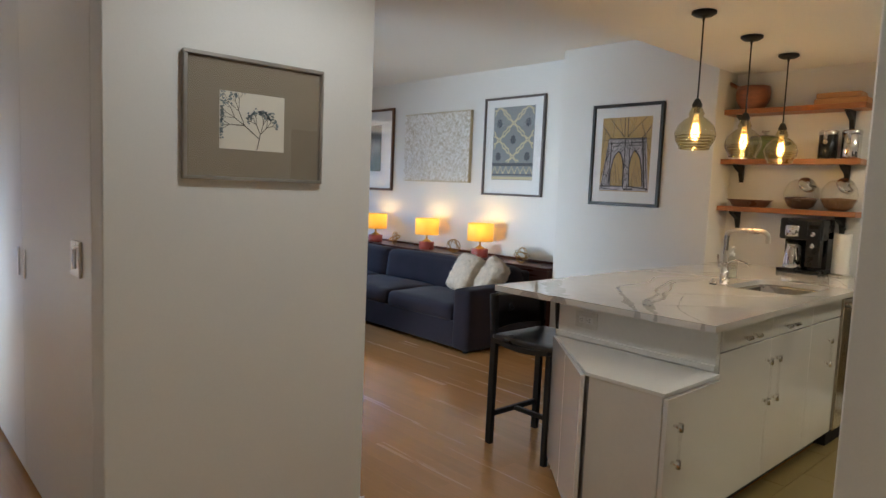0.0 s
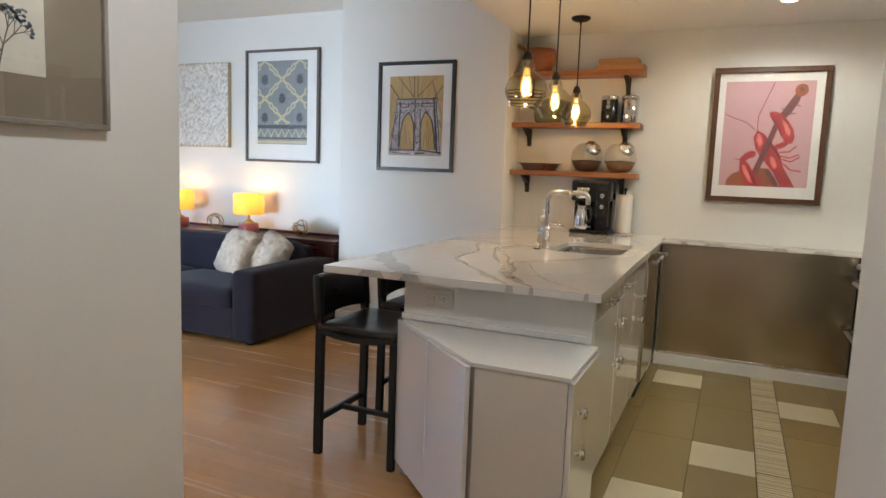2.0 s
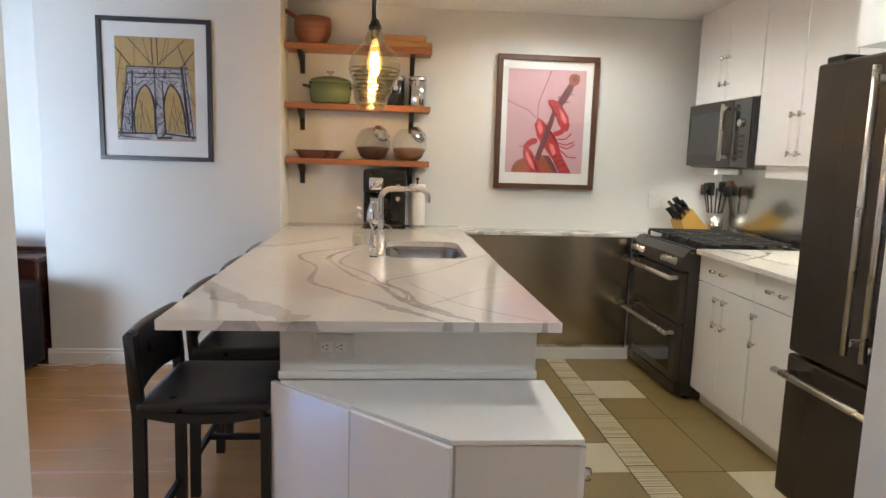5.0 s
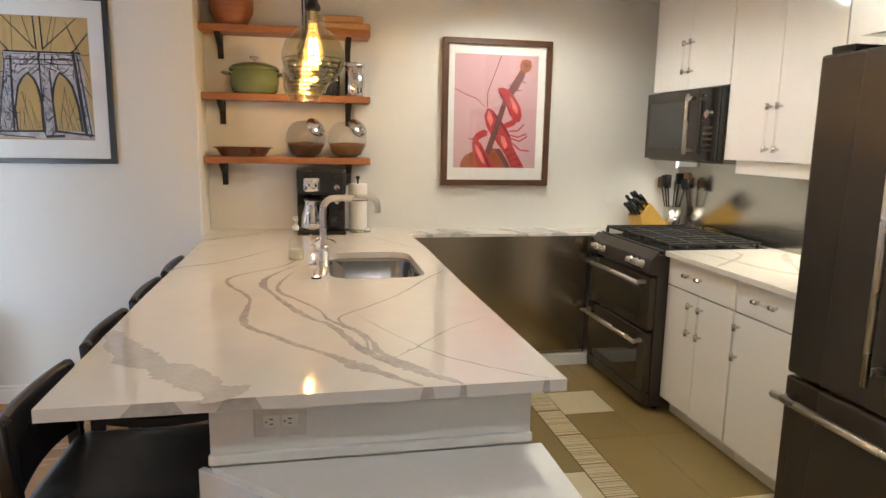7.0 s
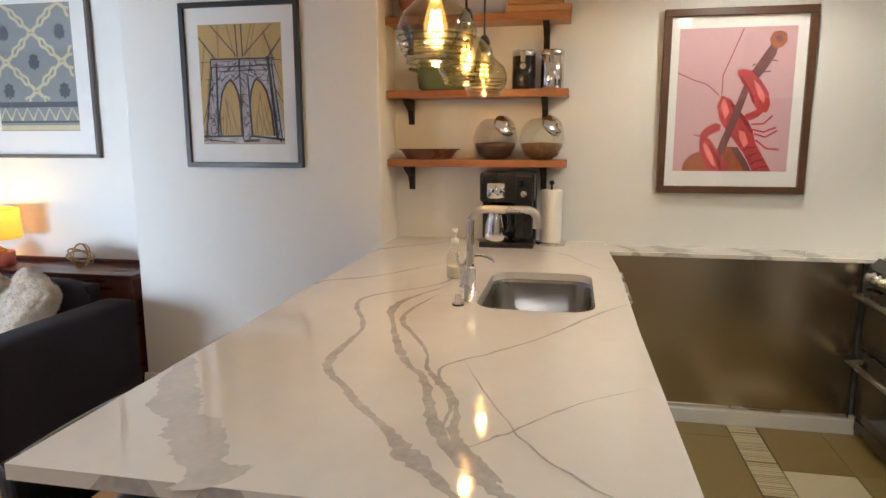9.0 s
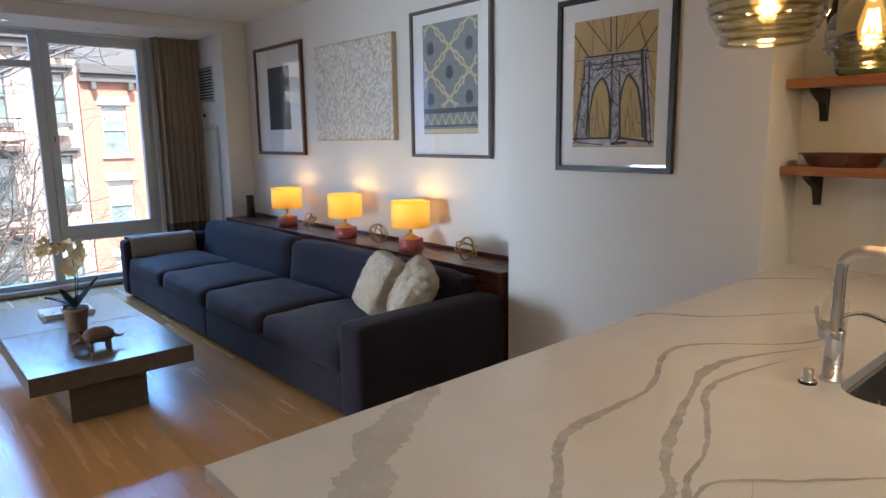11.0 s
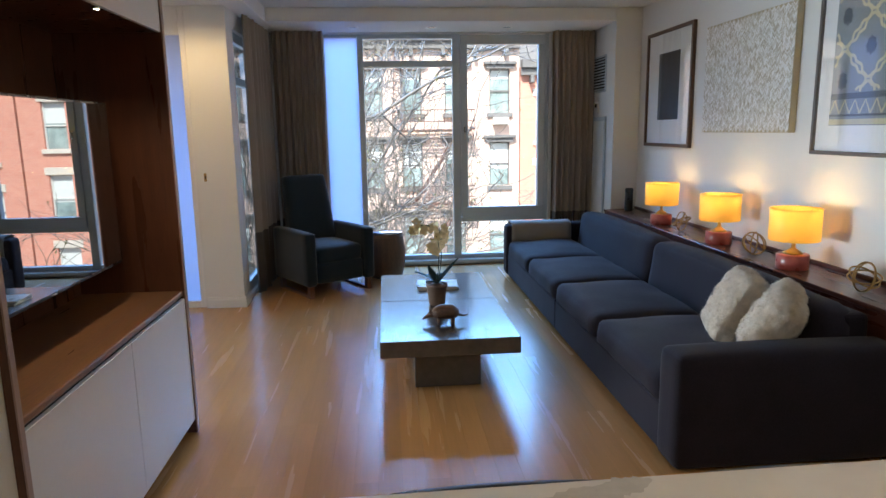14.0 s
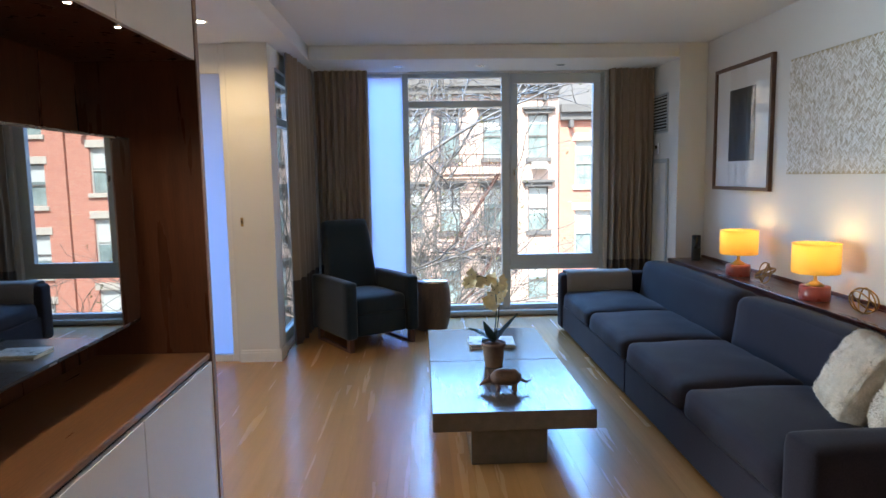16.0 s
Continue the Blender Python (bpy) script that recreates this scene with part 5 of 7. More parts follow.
flat(pic, "bass_pegbox", [(0.044, 0.090), (0.078, 0.160), (0.122, 0.231), (0.154, 0.281), (0.185, 0.268), (0.178, 0.229), (0.139, 0.160), (0.085, 0.091)], D0 + 0.0015, NECK)
flat(pic, "bass_scroll", [(0.144, 0.306), (0.160, 0.337), (0.190, 0.345), (0.219, 0.332), (0.227, 0.296), (0.208, 0.268), (0.178, 0.258), (0.152, 0.276)], D0 + 0.0016, BASSB)
flat(pic, "scroll_shade", [(0.169, 0.317), (0.191, 0.324), (0.206, 0.306), (0.194, 0.286), (0.176, 0.293)], D0 + 0.0017, NECK)
flat(pic, "lobster_claw", [(0.004, 0.158), (0.031, 0.164), (0.071, 0.153), (0.120, 0.106), (0.158, 0.047), (0.170, -0.013), (0.155, -0.053), (0.115, -0.042), (0.090, -0.006), (0.063, 0.058), (0.031, 0.101), (0.011, 0.128)], D0 + 0.0019, RED)
flat(pic, "claw_shine", [(0.084, 0.109), (0.111, 0.088), (0.144, 0.029), (0.138, -0.006), (0.110, 0.029)], D0 + 0.0021, REDL)
flat(pic, "claw_shade", [(0.010, 0.147), (0.034, 0.122), (0.072, 0.063), (0.100, -0.006), (0.087, -0.004), (0.062, 0.055), (0.028, 0.101)], D0 + 0.0022, REDD)
flat(pic, "lobster_arm", [(0.055, -0.060), (0.087, -0.047), (0.112, -0.032), (0.141, -0.047), (0.117, -0.073), (0.085, -0.088), (0.062, -0.086)], D0 + 0.0018, RED)
flat(pic, "lobster_arm", [(-0.155, -0.160), (-0.129, -0.124), (-0.084, -0.101), (-0.055, -0.111), (-0.059, -0.140), (-0.096, -0.155), (-0.126, -0.181), (-0.149, -0.181)], D0 + 0.0016, RED)
flat(pic, "lobster_claw", [(-0.155, -0.181), (-0.132, -0.165), (-0.099, -0.188), (-0.068, -0.237), (-0.028, -0.288), (-0.003, -0.344), (-0.099, -0.344), (-0.134, -0.288), (-0.153, -0.232)], D0 + 0.0019, RED)
flat(pic, "claw_shine", [(-0.139, -0.206), (-0.124, -0.199), (-0.087, -0.263), (-0.064, -0.324), (-0.086, -0.314), (-0.121, -0.258)], D0 + 0.0021, REDL)
flat(pic, "claw_shade", [(-0.109, -0.201), (-0.089, -0.224), (-0.054, -0.283), (-0.029, -0.344), (-0.044, -0.344), (-0.078, -0.276)], D0 + 0.0022, REDD)
part("lobster_leg", join(strip([(0.088, -0.109), (0.146, -0.106), (0.186, -0.065)], 0.0090, D0 + 0.0010), strip([(0.096, -0.135), (0.149, -0.147), (0.206, -0.124)], 0.0090, D0 + 0.0011), strip([(0.103, -0.155), (0.158, -0.173), (0.213, -0.140)], 0.0090, D0 + 0.0012), strip([(0.113, -0.186), (0.165, -0.229), (0.227, -0.235)], 0.0090, D0 + 0.0013)), RED, pic)
part("antenna", join(strip([(-0.061, 0.040), (-0.061, 0.135), (-0.020, 0.243), (0.023, 0.360)], 0.0045, D0 + 0.0010), strip([(-0.075, 0.037), (-0.132, 0.090), (-0.204, 0.115), (-0.280, 0.151)], 0.0045, D0 + 0.0011), strip([(-0.186, -0.158), (-0.154, -0.168), (-0.119, -0.160)], 0.0045, D0 + 0.0012)), REDD, pic)
part("tail_band", join(strip([(0.054, -0.242), (0.082, -0.224), (0.113, -0.222)], 0.0060, D0 + 0.0013), strip([(0.075, -0.278), (0.102, -0.258), (0.135, -0.252)], 0.0060, D0 + 0.0014), strip([(0.093, -0.311), (0.123, -0.291), (0.156, -0.286)], 0.0060, D0 + 0.0015), strip([(0.106, -0.344), (0.141, -0.324), (0.177, -0.319)], 0.0060, D0 + 0.0016)), REDD, pic)
part("peg", join(strip([(0.127, 0.147), (0.161, 0.150)], 0.0060, D0 + 0.0013), strip([(0.162, 0.204), (0.188, 0.199)], 0.0060, D0 + 0.0014), strip([(0.089, 0.188), (0.074, 0.178)], 0.0060, D0 + 0.0015)), NECK, pic)

# patterned print
PATW, PATHT = 0.835, 1.035
pic = picture("dark-framed lattice pattern print in slate and cream", (5.45, 4.772, 1.872), -90, PATW, PATHT, 0.022, 0.034, FRGRY)
D0 = 0.0157
AW, AZ0, AZ1 = 0.285, -0.35, 0.415
flat(pic, "sheet", [(-AW, AZ0), (AW, AZ0), (AW, AZ1), (-AW, AZ1)], D0, SLATE)
lat = []
MED = [(i * 0.2, 0.07 + j * 0.175) for i in range(-2, 3) for j in range(-2, 4) if (i + j) % 2 == 0]
for m_, (cx, cz) in enumerate(MED):
    run = []
    for a in np.linspace(0, 2 * math.pi, 61):
        ca, sa = math.cos(a), math.sin(a)
        r = (abs(ca / 0.175) ** 1.5 + abs(sa / 0.158) ** 1.5) ** (-1 / 1.5) * (1 + 0.045 * math.cos(12 * a))
        p = (cx + r * ca, cz + r * sa)
        if -AW < p[0] < AW and -0.17 < p[1] < AZ1:
            run.append(p)
        else:
            if len(run) > 2:
                lat.append(strip(run, 0.017, D0 + 0.0004 + 0.00001 * m_))
            run = []
    if len(run) > 2:
        lat.append(strip(run, 0.017, D0 + 0.0004 + 0.00001 * m_))
part("lattice", join(*lat), CREAM, pic)
for cx, cz in [p for p in MED if abs(p[0]) < 0.25 and -0.16 < p[1] < 0.37]:
    pts = [(cx + (0.036 + 0.008 * math.cos(8 * a)) * math.cos(a), cz + (0.045 + 0.008 * math.cos(8 * a)) * math.sin(a)) for a in np.linspace(0, 2 * math.pi, 33)[:-1]]
    flat(pic, "medallion", pts, D0 + 0.0008, SLATED)
flat(pic, "border_band", [(-AW, -0.205), (AW, -0.205), (AW, -0.172), (-AW, -0.172)], D0 + 0.001, SLATED)
flat(pic, "border_band", [(-AW, -0.30), (AW, -0.30), (AW, -0.288), (-AW, -0.288)], D0 + 0.001, SLATED)
part("zigzag", join(*[strip([(-AW + k * 0.081, -0.285), (-AW + k * 0.081 + 0.04, -0.21), (min(AW, -AW + k * 0.081 + 0.081), -0.285)], 0.012, D0 + 0.0008) for k in range(7)] + [strip([(-AW, -0.33), (AW, -0.33)], 0.03, D0 + 0.0008)]), CREAM, pic)

# dark print by the window
pic = picture("brown-framed print with one dark block on white mat", (5.45, 7.285, 1.872), -90, 0.96, 1.05, 0.03, 0.034, FRBRN)
flat(pic, "sheet", [(-0.22, -0.28), (0.22, -0.28), (0.22, 0.32), (-0.22, 0.32)], 0.0157, mat("print_black_block", (0.02, 0.02, 0.024), 0.6, bump=0))

# woven white panel
wv = thing("woven_wall_panel", "white and cream herringbone woven textile panel", "wall art", 5.45, 5.965, 1.885, -90)
part("stretcher", box(-0.575, -0.045, -0.405, 0.575, -0.001, 0.405, 0.003), mat("cream_canvas", (0.55, 0.47, 0.32), 0.85, fine=200, bump=0.2), wv, "cream canvas edge")
WHT = mat("white_raffia", (0.82, 0.81, 0.79), 0.6, var=0.22, scale=9, fine=40, bump=0.2)
rnd = random.Random(11)
bm = bmnew()
nx, nz = 46, 74
cw, ch = 1.148 / nx, 0.808 / nz
for i in range(nx):
    for j in range(-2, nz + 1):
        s = 1 if i % 2 else -1
        x0, x1 = -0.574 + i * cw, -0.574 + (i + 1) * cw
        zc = -0.404 + j * ch
        sl = s * cw * 0.5
        a0, a1 = zc - sl, zc + sl
        d0, d1, d2 = 0.046 + 0.004 * rnd.random(), 0.046 + 0.005 * rnd.random(), 0.046 + 0.005 * rnd.random()
        hh = ch * 0.92
        pts = [(x0, a0), (x1, a1), (x1, a1 + hh), (x0, a0 + hh)]
        if min(p[1] for p in pts) < -0.404 or max(p[1] for p in pts) > 0.404:
            pts = [(a, max(-0.404, min(0.404, b))) for a, b in pts]
            if abs(pts[2][1] - pts[1][1]) < 0.002 or abs(pts[3][1] - pts[0][1]) < 0.002:
                continue
        q = [(pts[0], d0), (pts[1], d1), (pts[2], d2), (pts[3], d0 + 0.001)]
        bm.faces.new([bm.verts.new((p[0], -dd_, p[1])) for p, dd_ in q])
bmesh.ops.recalc_face_normals(bm, faces=bm.faces[:])
_n, _l = WHT.node_tree.nodes, WHT.node_tree.links
_g, _r = _n.new("ShaderNodeNewGeometry"), _n.new("ShaderNodeValToRGB")
_r.color_ramp.elements[0].color, _r.color_ramp.elements[1].color = (0.50, 0.44, 0.34, 1), (0.86, 0.85, 0.83, 1)
_r.color_ramp.elements[1].position = 0.55
_l.new(_g.outputs["Random Per Island"], _r.inputs[0])
_l.new(_r.outputs[0], _n["Principled BSDF"].inputs["Base Color"])
wk = part("weave", bm, WHT, wv, "white herringbone weave")

# hall print
pic = picture("silver-framed botanical print of a small tree on linen mat", (1.305, 2.28, 1.606), 0, 0.515, 0.412, 0.013, 0.022, FRSIL, MATG)
D0 = 0.0101
flat(pic, "sheet", [(-0.135, -0.1), (0.103, -0.1), (0.103, 0.092), (-0.135, 0.092)], D0, PAPER)
TWIG = mat("print_twig", (0.10, 0.085, 0.06), 0.7, bump=0)
BLOOM = mat("print_bloom", (0.17, 0.22, 0.24), 0.7, var=0.3, scale=60, bump=0)
rnd = random.Random(4)
tw, bl = [], []


def sprig(x, z, a, l, k):
    x1, z1 = x + l * math.cos(a), z + l * math.sin(a)
    x1, z1 = max(-0.13, min(0.098, x1)), max(-0.098, min(0.088, z1))
    tw.append(strip([(x, z), (x1, z1)], 0.0012 + 0.0008 * k, D0 + 0.0004))
    if k == 0:
        for _ in range(3):
            bl.append(blob(x1 + rnd.uniform(-0.008, 0.008), z1 + rnd.uniform(-0.008, 0.008), 0.004, 0.0035, 0, 6))
        return
    for da in (-0.45, 0.08, 0.5):
        sprig(x1, z1, a + da + rnd.uniform(-0.15, 0.15), l * rnd.uniform(0.6, 0.85), k - 1)


sprig(0.0, -0.098, 1.35, 0.055, 3)
sprig(0.01, -0.06, 2.5, 0.07, 3)
part("twig", join(*tw), TWIG, pic)
bm = bmnew()
for b in bl:
    f = bm.faces.new([bm.verts.new((max(-0.134, min(0.102, x)), -(D0 + 0.0007), max(-0.099, min(0.091, z)))) for x, z in b])
bmesh.ops.recalc_face_normals(bm, faces=bm.faces[:])
part("blossom", bm, BLOOM, pic)

# painting beside the media unit
pic = thing("abstract_painting", "unframed abstract canvas in beige and ochre tones", "picture", 1.80, 2.80, 1.29, 90)
part("canvas", box(-0.30, -0.025, -0.20, 0.31, -0.001, 0.17, 0.002), mat("painted_canvas", (0.48, 0.40, 0.24), 0.7, var=0.45, scale=7, fine=90, bump=0.2), pic)

# ---- living room: sofa and what rests on it ----
sofa = thing("sofa", "long navy blue velvet sofa with four seat cushions", "sofa", 0, 0, 0)
for y0, y1 in ((3.99, 6.05), (6.055, 8.10)):
    part("base", box(4.085, y0 + 0.16 * (y0 < 4.5), 0.035, 5.05, y1, 0.262, 0.012, 2), NAVY, sofa)
for y in (4.05, 6.0, 6.12, 8.05):
    for x in (4.15, 4.98):
        part("foot", lathe([(0.025, 0), (0.03, 0.036)], 10, x, y), BLKPL, sofa)
for k in range(4):
    y0 = 4.175 + k * 0.94
    part("seat_cushion", moved(soft(0.70, 0.93, 0.165, 0.055, 12, 0.034, 0.012, 0.010), pose(4.43, y0 + 0.47, 0.235)), NAVY, sofa, "plump navy velvet seat cushion", True)
for y0, y1 in ((4.175, 6.10), (6.11, 7.93)):
    m = Matrix.Translation((4.90, (y0 + y1) / 2, 0.27)) @ Matrix.Rotation(radians(8), 4, "Y")
    part("back_cushion", moved(soft(0.24, y1 - y0, 0.42, 0.085, 12, 0.02, 0.02, 0.010), m), NAVY, sofa, "navy velvet back cushion", True)
part("back_frame", box(4.96, 4.16, 0.03, 5.10, 8.11, 0.65, 0.03, 3), NAVY, sofa)
part("arm", moved(soft(1.055, 0.215, 0.53, 0.04, 9, 0.012, 0.0), pose(4.598, 4.055, 0.025)), NAVY, sofa, "", True)
part("arm", moved(soft(1.03, 0.19, 0.53, 0.04, 9, 0.012, 0.0), pose(4.582, 8.035, 0.025)), NAVY, sofa, "", True)
thr = thing("arm_throw", "folded grey felt throw over the sofa's far arm", "throw", 4.45, 8.03, 0.0)
bm = bmnew()
prof = [(-0.135, 0.36), (-0.13, 0.45), (-0.12, 0.535), (-0.10, 0.572), (-0.05, 0.585), (0.05, 0.585), (0.085, 0.574), (0.10, 0.535)]
rows = []
for k in range(13):
    x = -0.33 + 0.62 * k / 12
    rows.append([bm.verts.new((x, y + 0.004 * noise.noise(Vector((x * 6, y * 9, z * 5))), z + 0.005 * noise.noise(Vector((x * 7, y * 5, z)))) ) for y, z in prof])
for a, b in zip(rows, rows[1:]):
    for i in range(len(prof) - 1):
        bm.faces.new((a[i], a[i + 1], b[i + 1], b[i]))
bmesh.ops.recalc_face_normals(bm, faces=bm.faces[:])
bmesh.ops.solidify(bm, geom=bm.faces[:], thickness=0.012)
part("cloth", bm, THROW, thr, "", True)


def fur_pillow(x, y, z, rx, ry, rz, seed):
    p = thing("fur_pillow", "shaggy ivory faux fur pillow leaning on the sofa", "pillow", x, y, z, rz, "fur pillows")
    rnd = random.Random(seed)
    bm = soft(0.37, 0.16, 0.37, 0.06, 12, 0.0, 0.0, 0.0)
    m = Matrix.Rotation(radians(rx), 4, "X") @ Matrix.Rotation(radians(ry), 4, "Y")
    base = []
    for v in bm.verts:
        c = v.co - Vector((0, 0, 0.195))
        e = (1 - (c.x / 0.21) ** 2) * (1 - (c.z / 0.205) ** 2)
        c.y *= 0.35 + 0.85 * max(0, e) ** 0.5
        c += 0.010 * noise.noise_vector(c * 14 + Vector((seed, 0, 0))) + 0.010 * noise.noise_vector(c * 34 + Vector((0, seed, 0)))
        v.co = c + Vector((0, 0, 0.195))
    bm.normal_update()
    faces = [(f.calc_center_median(), f.normal.copy(), [v.co.copy() for v in f.verts]) for f in bm.faces]
    tip = bmnew()
    for c, n, vs in faces:
        for _ in range(40):
            u_, v_ = rnd.random(), rnd.random()
            q = vs[0].lerp(vs[1], u_).lerp(vs[3].lerp(vs[2], u_), v_) if len(vs) == 4 else vs[0].lerp(vs[1], u_).lerp(vs[2], 1 - v_ ** 0.5)
            lean = (n + 1.6 * noise.noise_vector(q * 30 + Vector((seed * 3.1, 0, 0))) + Vector((rnd.uniform(-0.5, 0.5), rnd.uniform(-0.5, 0.5), rnd.uniform(-0.7, 0.3)))).normalized()
            side = lean.cross(Vector((rnd.uniform(-1, 1), rnd.uniform(-1, 1), rnd.uniform(-1, 1)))).normalized() * rnd.uniform(0.0008, 0.0018)
            h = rnd.uniform(0.008, 0.024)
            up = lean.cross(side).normalized() * 0.004
            a, b, d = tip.verts.new(q - side), tip.verts.new(q + side), tip.verts.new(q + up)
            t = tip.verts.new(q + lean * h)
            tip.faces.new((a, b, t))
            tip.faces.new((b, d, t))
            tip.faces.new((d, a, t))
    bm.transform(m)
    tip.transform(m)
    part("cushion", bm, FUR, p, "", True)
    part("fur", tip, FUR, p, "", True)
    return p


fur_pillow(4.60, 4.66, 0.425, 30, -4, 76, 1)
fur_pillow(4.63, 4.40, 0.425, 33, -12, 65, 2)

# ---- sideboard behind the sofa with lamps ----
sb = thing("console_ledge", "long mahogany console behind the sofa", "console", 0, 0, 0)
part("top", box(5.105, 3.965, 0.665, 5.448, 7.985, 0.69, 0.003), REDWOOD, sb)
part("front", box(5.112, 3.966, 0.02, 5.13, 7.98, 0.664, 0.002), REDWOOD, sb)
part("back_rail", box(5.43, 3.965, 0.6905, 5.4485, 7.985, 0.715, 0.002), REDWOOD, sb)
part("end_panel", box(5.131, 3.966, 0.0, 5.44, 3.985, 0.664, 0.002), REDWOOD, sb)


def table_lamp(y):
    l = thing("table_lamp", "brass lamp with amber drum shade on an oxblood box base", "lamp", 5.235, y, 0.69, group="lamps on the console")
    part("base_box", lathe([(0.0, 0), (0.088, 0), (0.09, 0.004), (0.09, 0.085), (0.086, 0.09), (0.0, 0.09)], 32), REDBOX, l, "oxblood red drum base", True)
    part("stem", lathe([(0.055, 0.0905), (0.056, 0.096), (0.03, 0.112), (0.012, 0.125), (0.01, 0.18), (0.02, 0.184), (0.02, 0.24)], 24), BRASS, l, "brass stem", True)
    sh = part("shade", lathe([(0.138, 0.172), (0.14, 0.175), (0.14, 0.355), (0.138, 0.358)], 40, cap=False), SHADE, l, "amber linen drum shade", True)
    part("rim", tube([(0.14 * math.cos(a), 0.14 * math.sin(a), 0.357) for a in np.linspace(0, 2 * math.pi, 37)[:-1]], 0.003, 5, closed=True), SHADE, sh)
    part("spider", join(*[tube([(0, 0, 0.25), (0.136 * math.cos(a), 0.136 * math.sin(a), 0.345)], 0.002, 5) for a in (0.3, 2.4, 4.5)]), BRASS, l)
    part("bulb", lathe([(0.012, 0.24), (0.02, 0.262), (0.028, 0.29), (0.024, 0.315), (0.0, 0.328)], 16), glow("lit_lamp_bulb", (1.0, 0.72, 0.38), 6), l, "lit bulb", True)
    bulb("table_lamp_bulb", (5.235, y, 0.69 + 0.34), 0.85, (1.0, 0.66, 0.24), 0.03)
    return l


for y in (4.99, 5.86, 6.86):
    table_lamp(y)


def orb(y, seed):
    o = thing("wire_orb", "brass sculpture of interlocking metal rings", "ornament", 5.235, y, 0.69, group="brass orbs")
    rnd = random.Random(seed)
    for k in range(4):
        m = Matrix.Translation((0, 0, 0.0805)) @ Euler((rnd.uniform(0, 3.1), rnd.uniform(0, 3.1), rnd.uniform(0, 3.1))).to_matrix().to_4x4()
        part("ring", tube([m @ Vector((0.075 * math.cos(a), 0.075 * math.sin(a), 0)) for a in np.linspace(0, 2 * math.pi, 33)[:-1]], 0.0045, 6, closed=True), BRASS, o, "", True)


orb(4.40, 2)
orb(5.40, 5)
orb(6.46, 9)
sp = thing("smart_speaker", "slim black cylindrical speaker on the console", "speaker", 5.30, 7.80, 0.69)
part("body", lathe([(0.036, 0), (0.04, 0.004), (0.04, 0.225), (0.036, 0.232), (0.0, 0.234)], 24), BLKPL, sp, "", True)
part("grille", lathe([(0.0405, 0.01), (0.0408, 0.012), (0.0408, 0.11), (0.0405, 0.112)], 24), IRON, sp)

# ---- coffee table ----
ct = thing("coffee_table", "low grey-stained oak coffee table on a block pedestal", "coffee table", 0, 0, 0)
part("tabletop", box(2.783, 4.925, 0.262, 3.592, 5.812, 0.36, 0.003), TABW, ct)
part("tabletop", box(2.783, 5.818, 0.262, 3.592, 6.66, 0.36, 0.003), TABW, ct)
part("pedestal", box(2.985, 5.125, 0.0, 3.385, 6.46, 0.261, 0.003), TABW, ct)

orc = thing("orchid_plant", "cream moth orchid in a grey-brown clay pot", "plant", 3.17, 5.70, 0.36)
part("pot", lathe([(0.0, 0.002), (0.05, 0), (0.054, 0.004), (0.068, 0.125), (0.074, 0.127), (0.074, 0.145), (0.066, 0.145), (0.062, 0.13), (0.0, 0.128)], 28), TERRA, orc, "", True)
part("moss", lathe([(0.062, 0.13), (0.04, 0.145), (0.0, 0.15)], 16), STUMP, orc, "", True)


def leaf_mesh(length, width, lift, curl):
    bm = bmnew()
    rows = []
    for k in range(11):
        t = k / 10
        w = width * math.sin(math.pi * min(1, 0.12 + 0.88 * t) ** 0.8) * 0.5
        x, z = length * t * (1 - 0.2 * curl * t), lift * t - curl * length * t * t * 0.5
        rows.append([bm.verts.new((x, -w, z + 0.012)), bm.verts.new((x, 0, z)), bm.verts.new((x, w, z + 0.012))])
    for a, b in zip(rows, rows[1:]):
        for i in range(2):
            bm.faces.new((a[i], a[i + 1], b[i + 1], b[i]))
    bmesh.ops.solidify(bm, geom=bm.faces[:], thickness=0.003)
    return bm


for a, ln, lift, curl in ((20, 0.17, 0.17, 0.15), (165, 0.17, 0.12, 0.5), (60, 0.13, 0.10, 0.8), (230, 0.15, 0.09, 0.8), (120, 0.12, 0.13, 0.4)):
    part("leaf", moved(leaf_mesh(ln, 0.06, lift, curl), Matrix.Translation((0, 0, 0.14)) @ Matrix.Rotation(radians(a), 4, "Z")), LEAF, orc, "", True)
stem = spline([(0.0, 0, 0.14), (0.015, -0.01, 0.30), (0.01, -0.02, 0.45), (-0.04, -0.03, 0.54), (-0.11, -0.04, 0.55), (-0.16, -0.05, 0.50)], 6)
part("stem", tube(stem, 0.004, 6), LEAF, orc, "", True)
stem2 = spline([(0.01, 0.01, 0.14), (0.035, 0.02, 0.32), (0.03, 0.0, 0.45), (0.02, -0.02, 0.53)], 6)
part("stem", tube(stem2, 0.0035, 6), LEAF, orc, "", True)
rnd = random.Random(8)


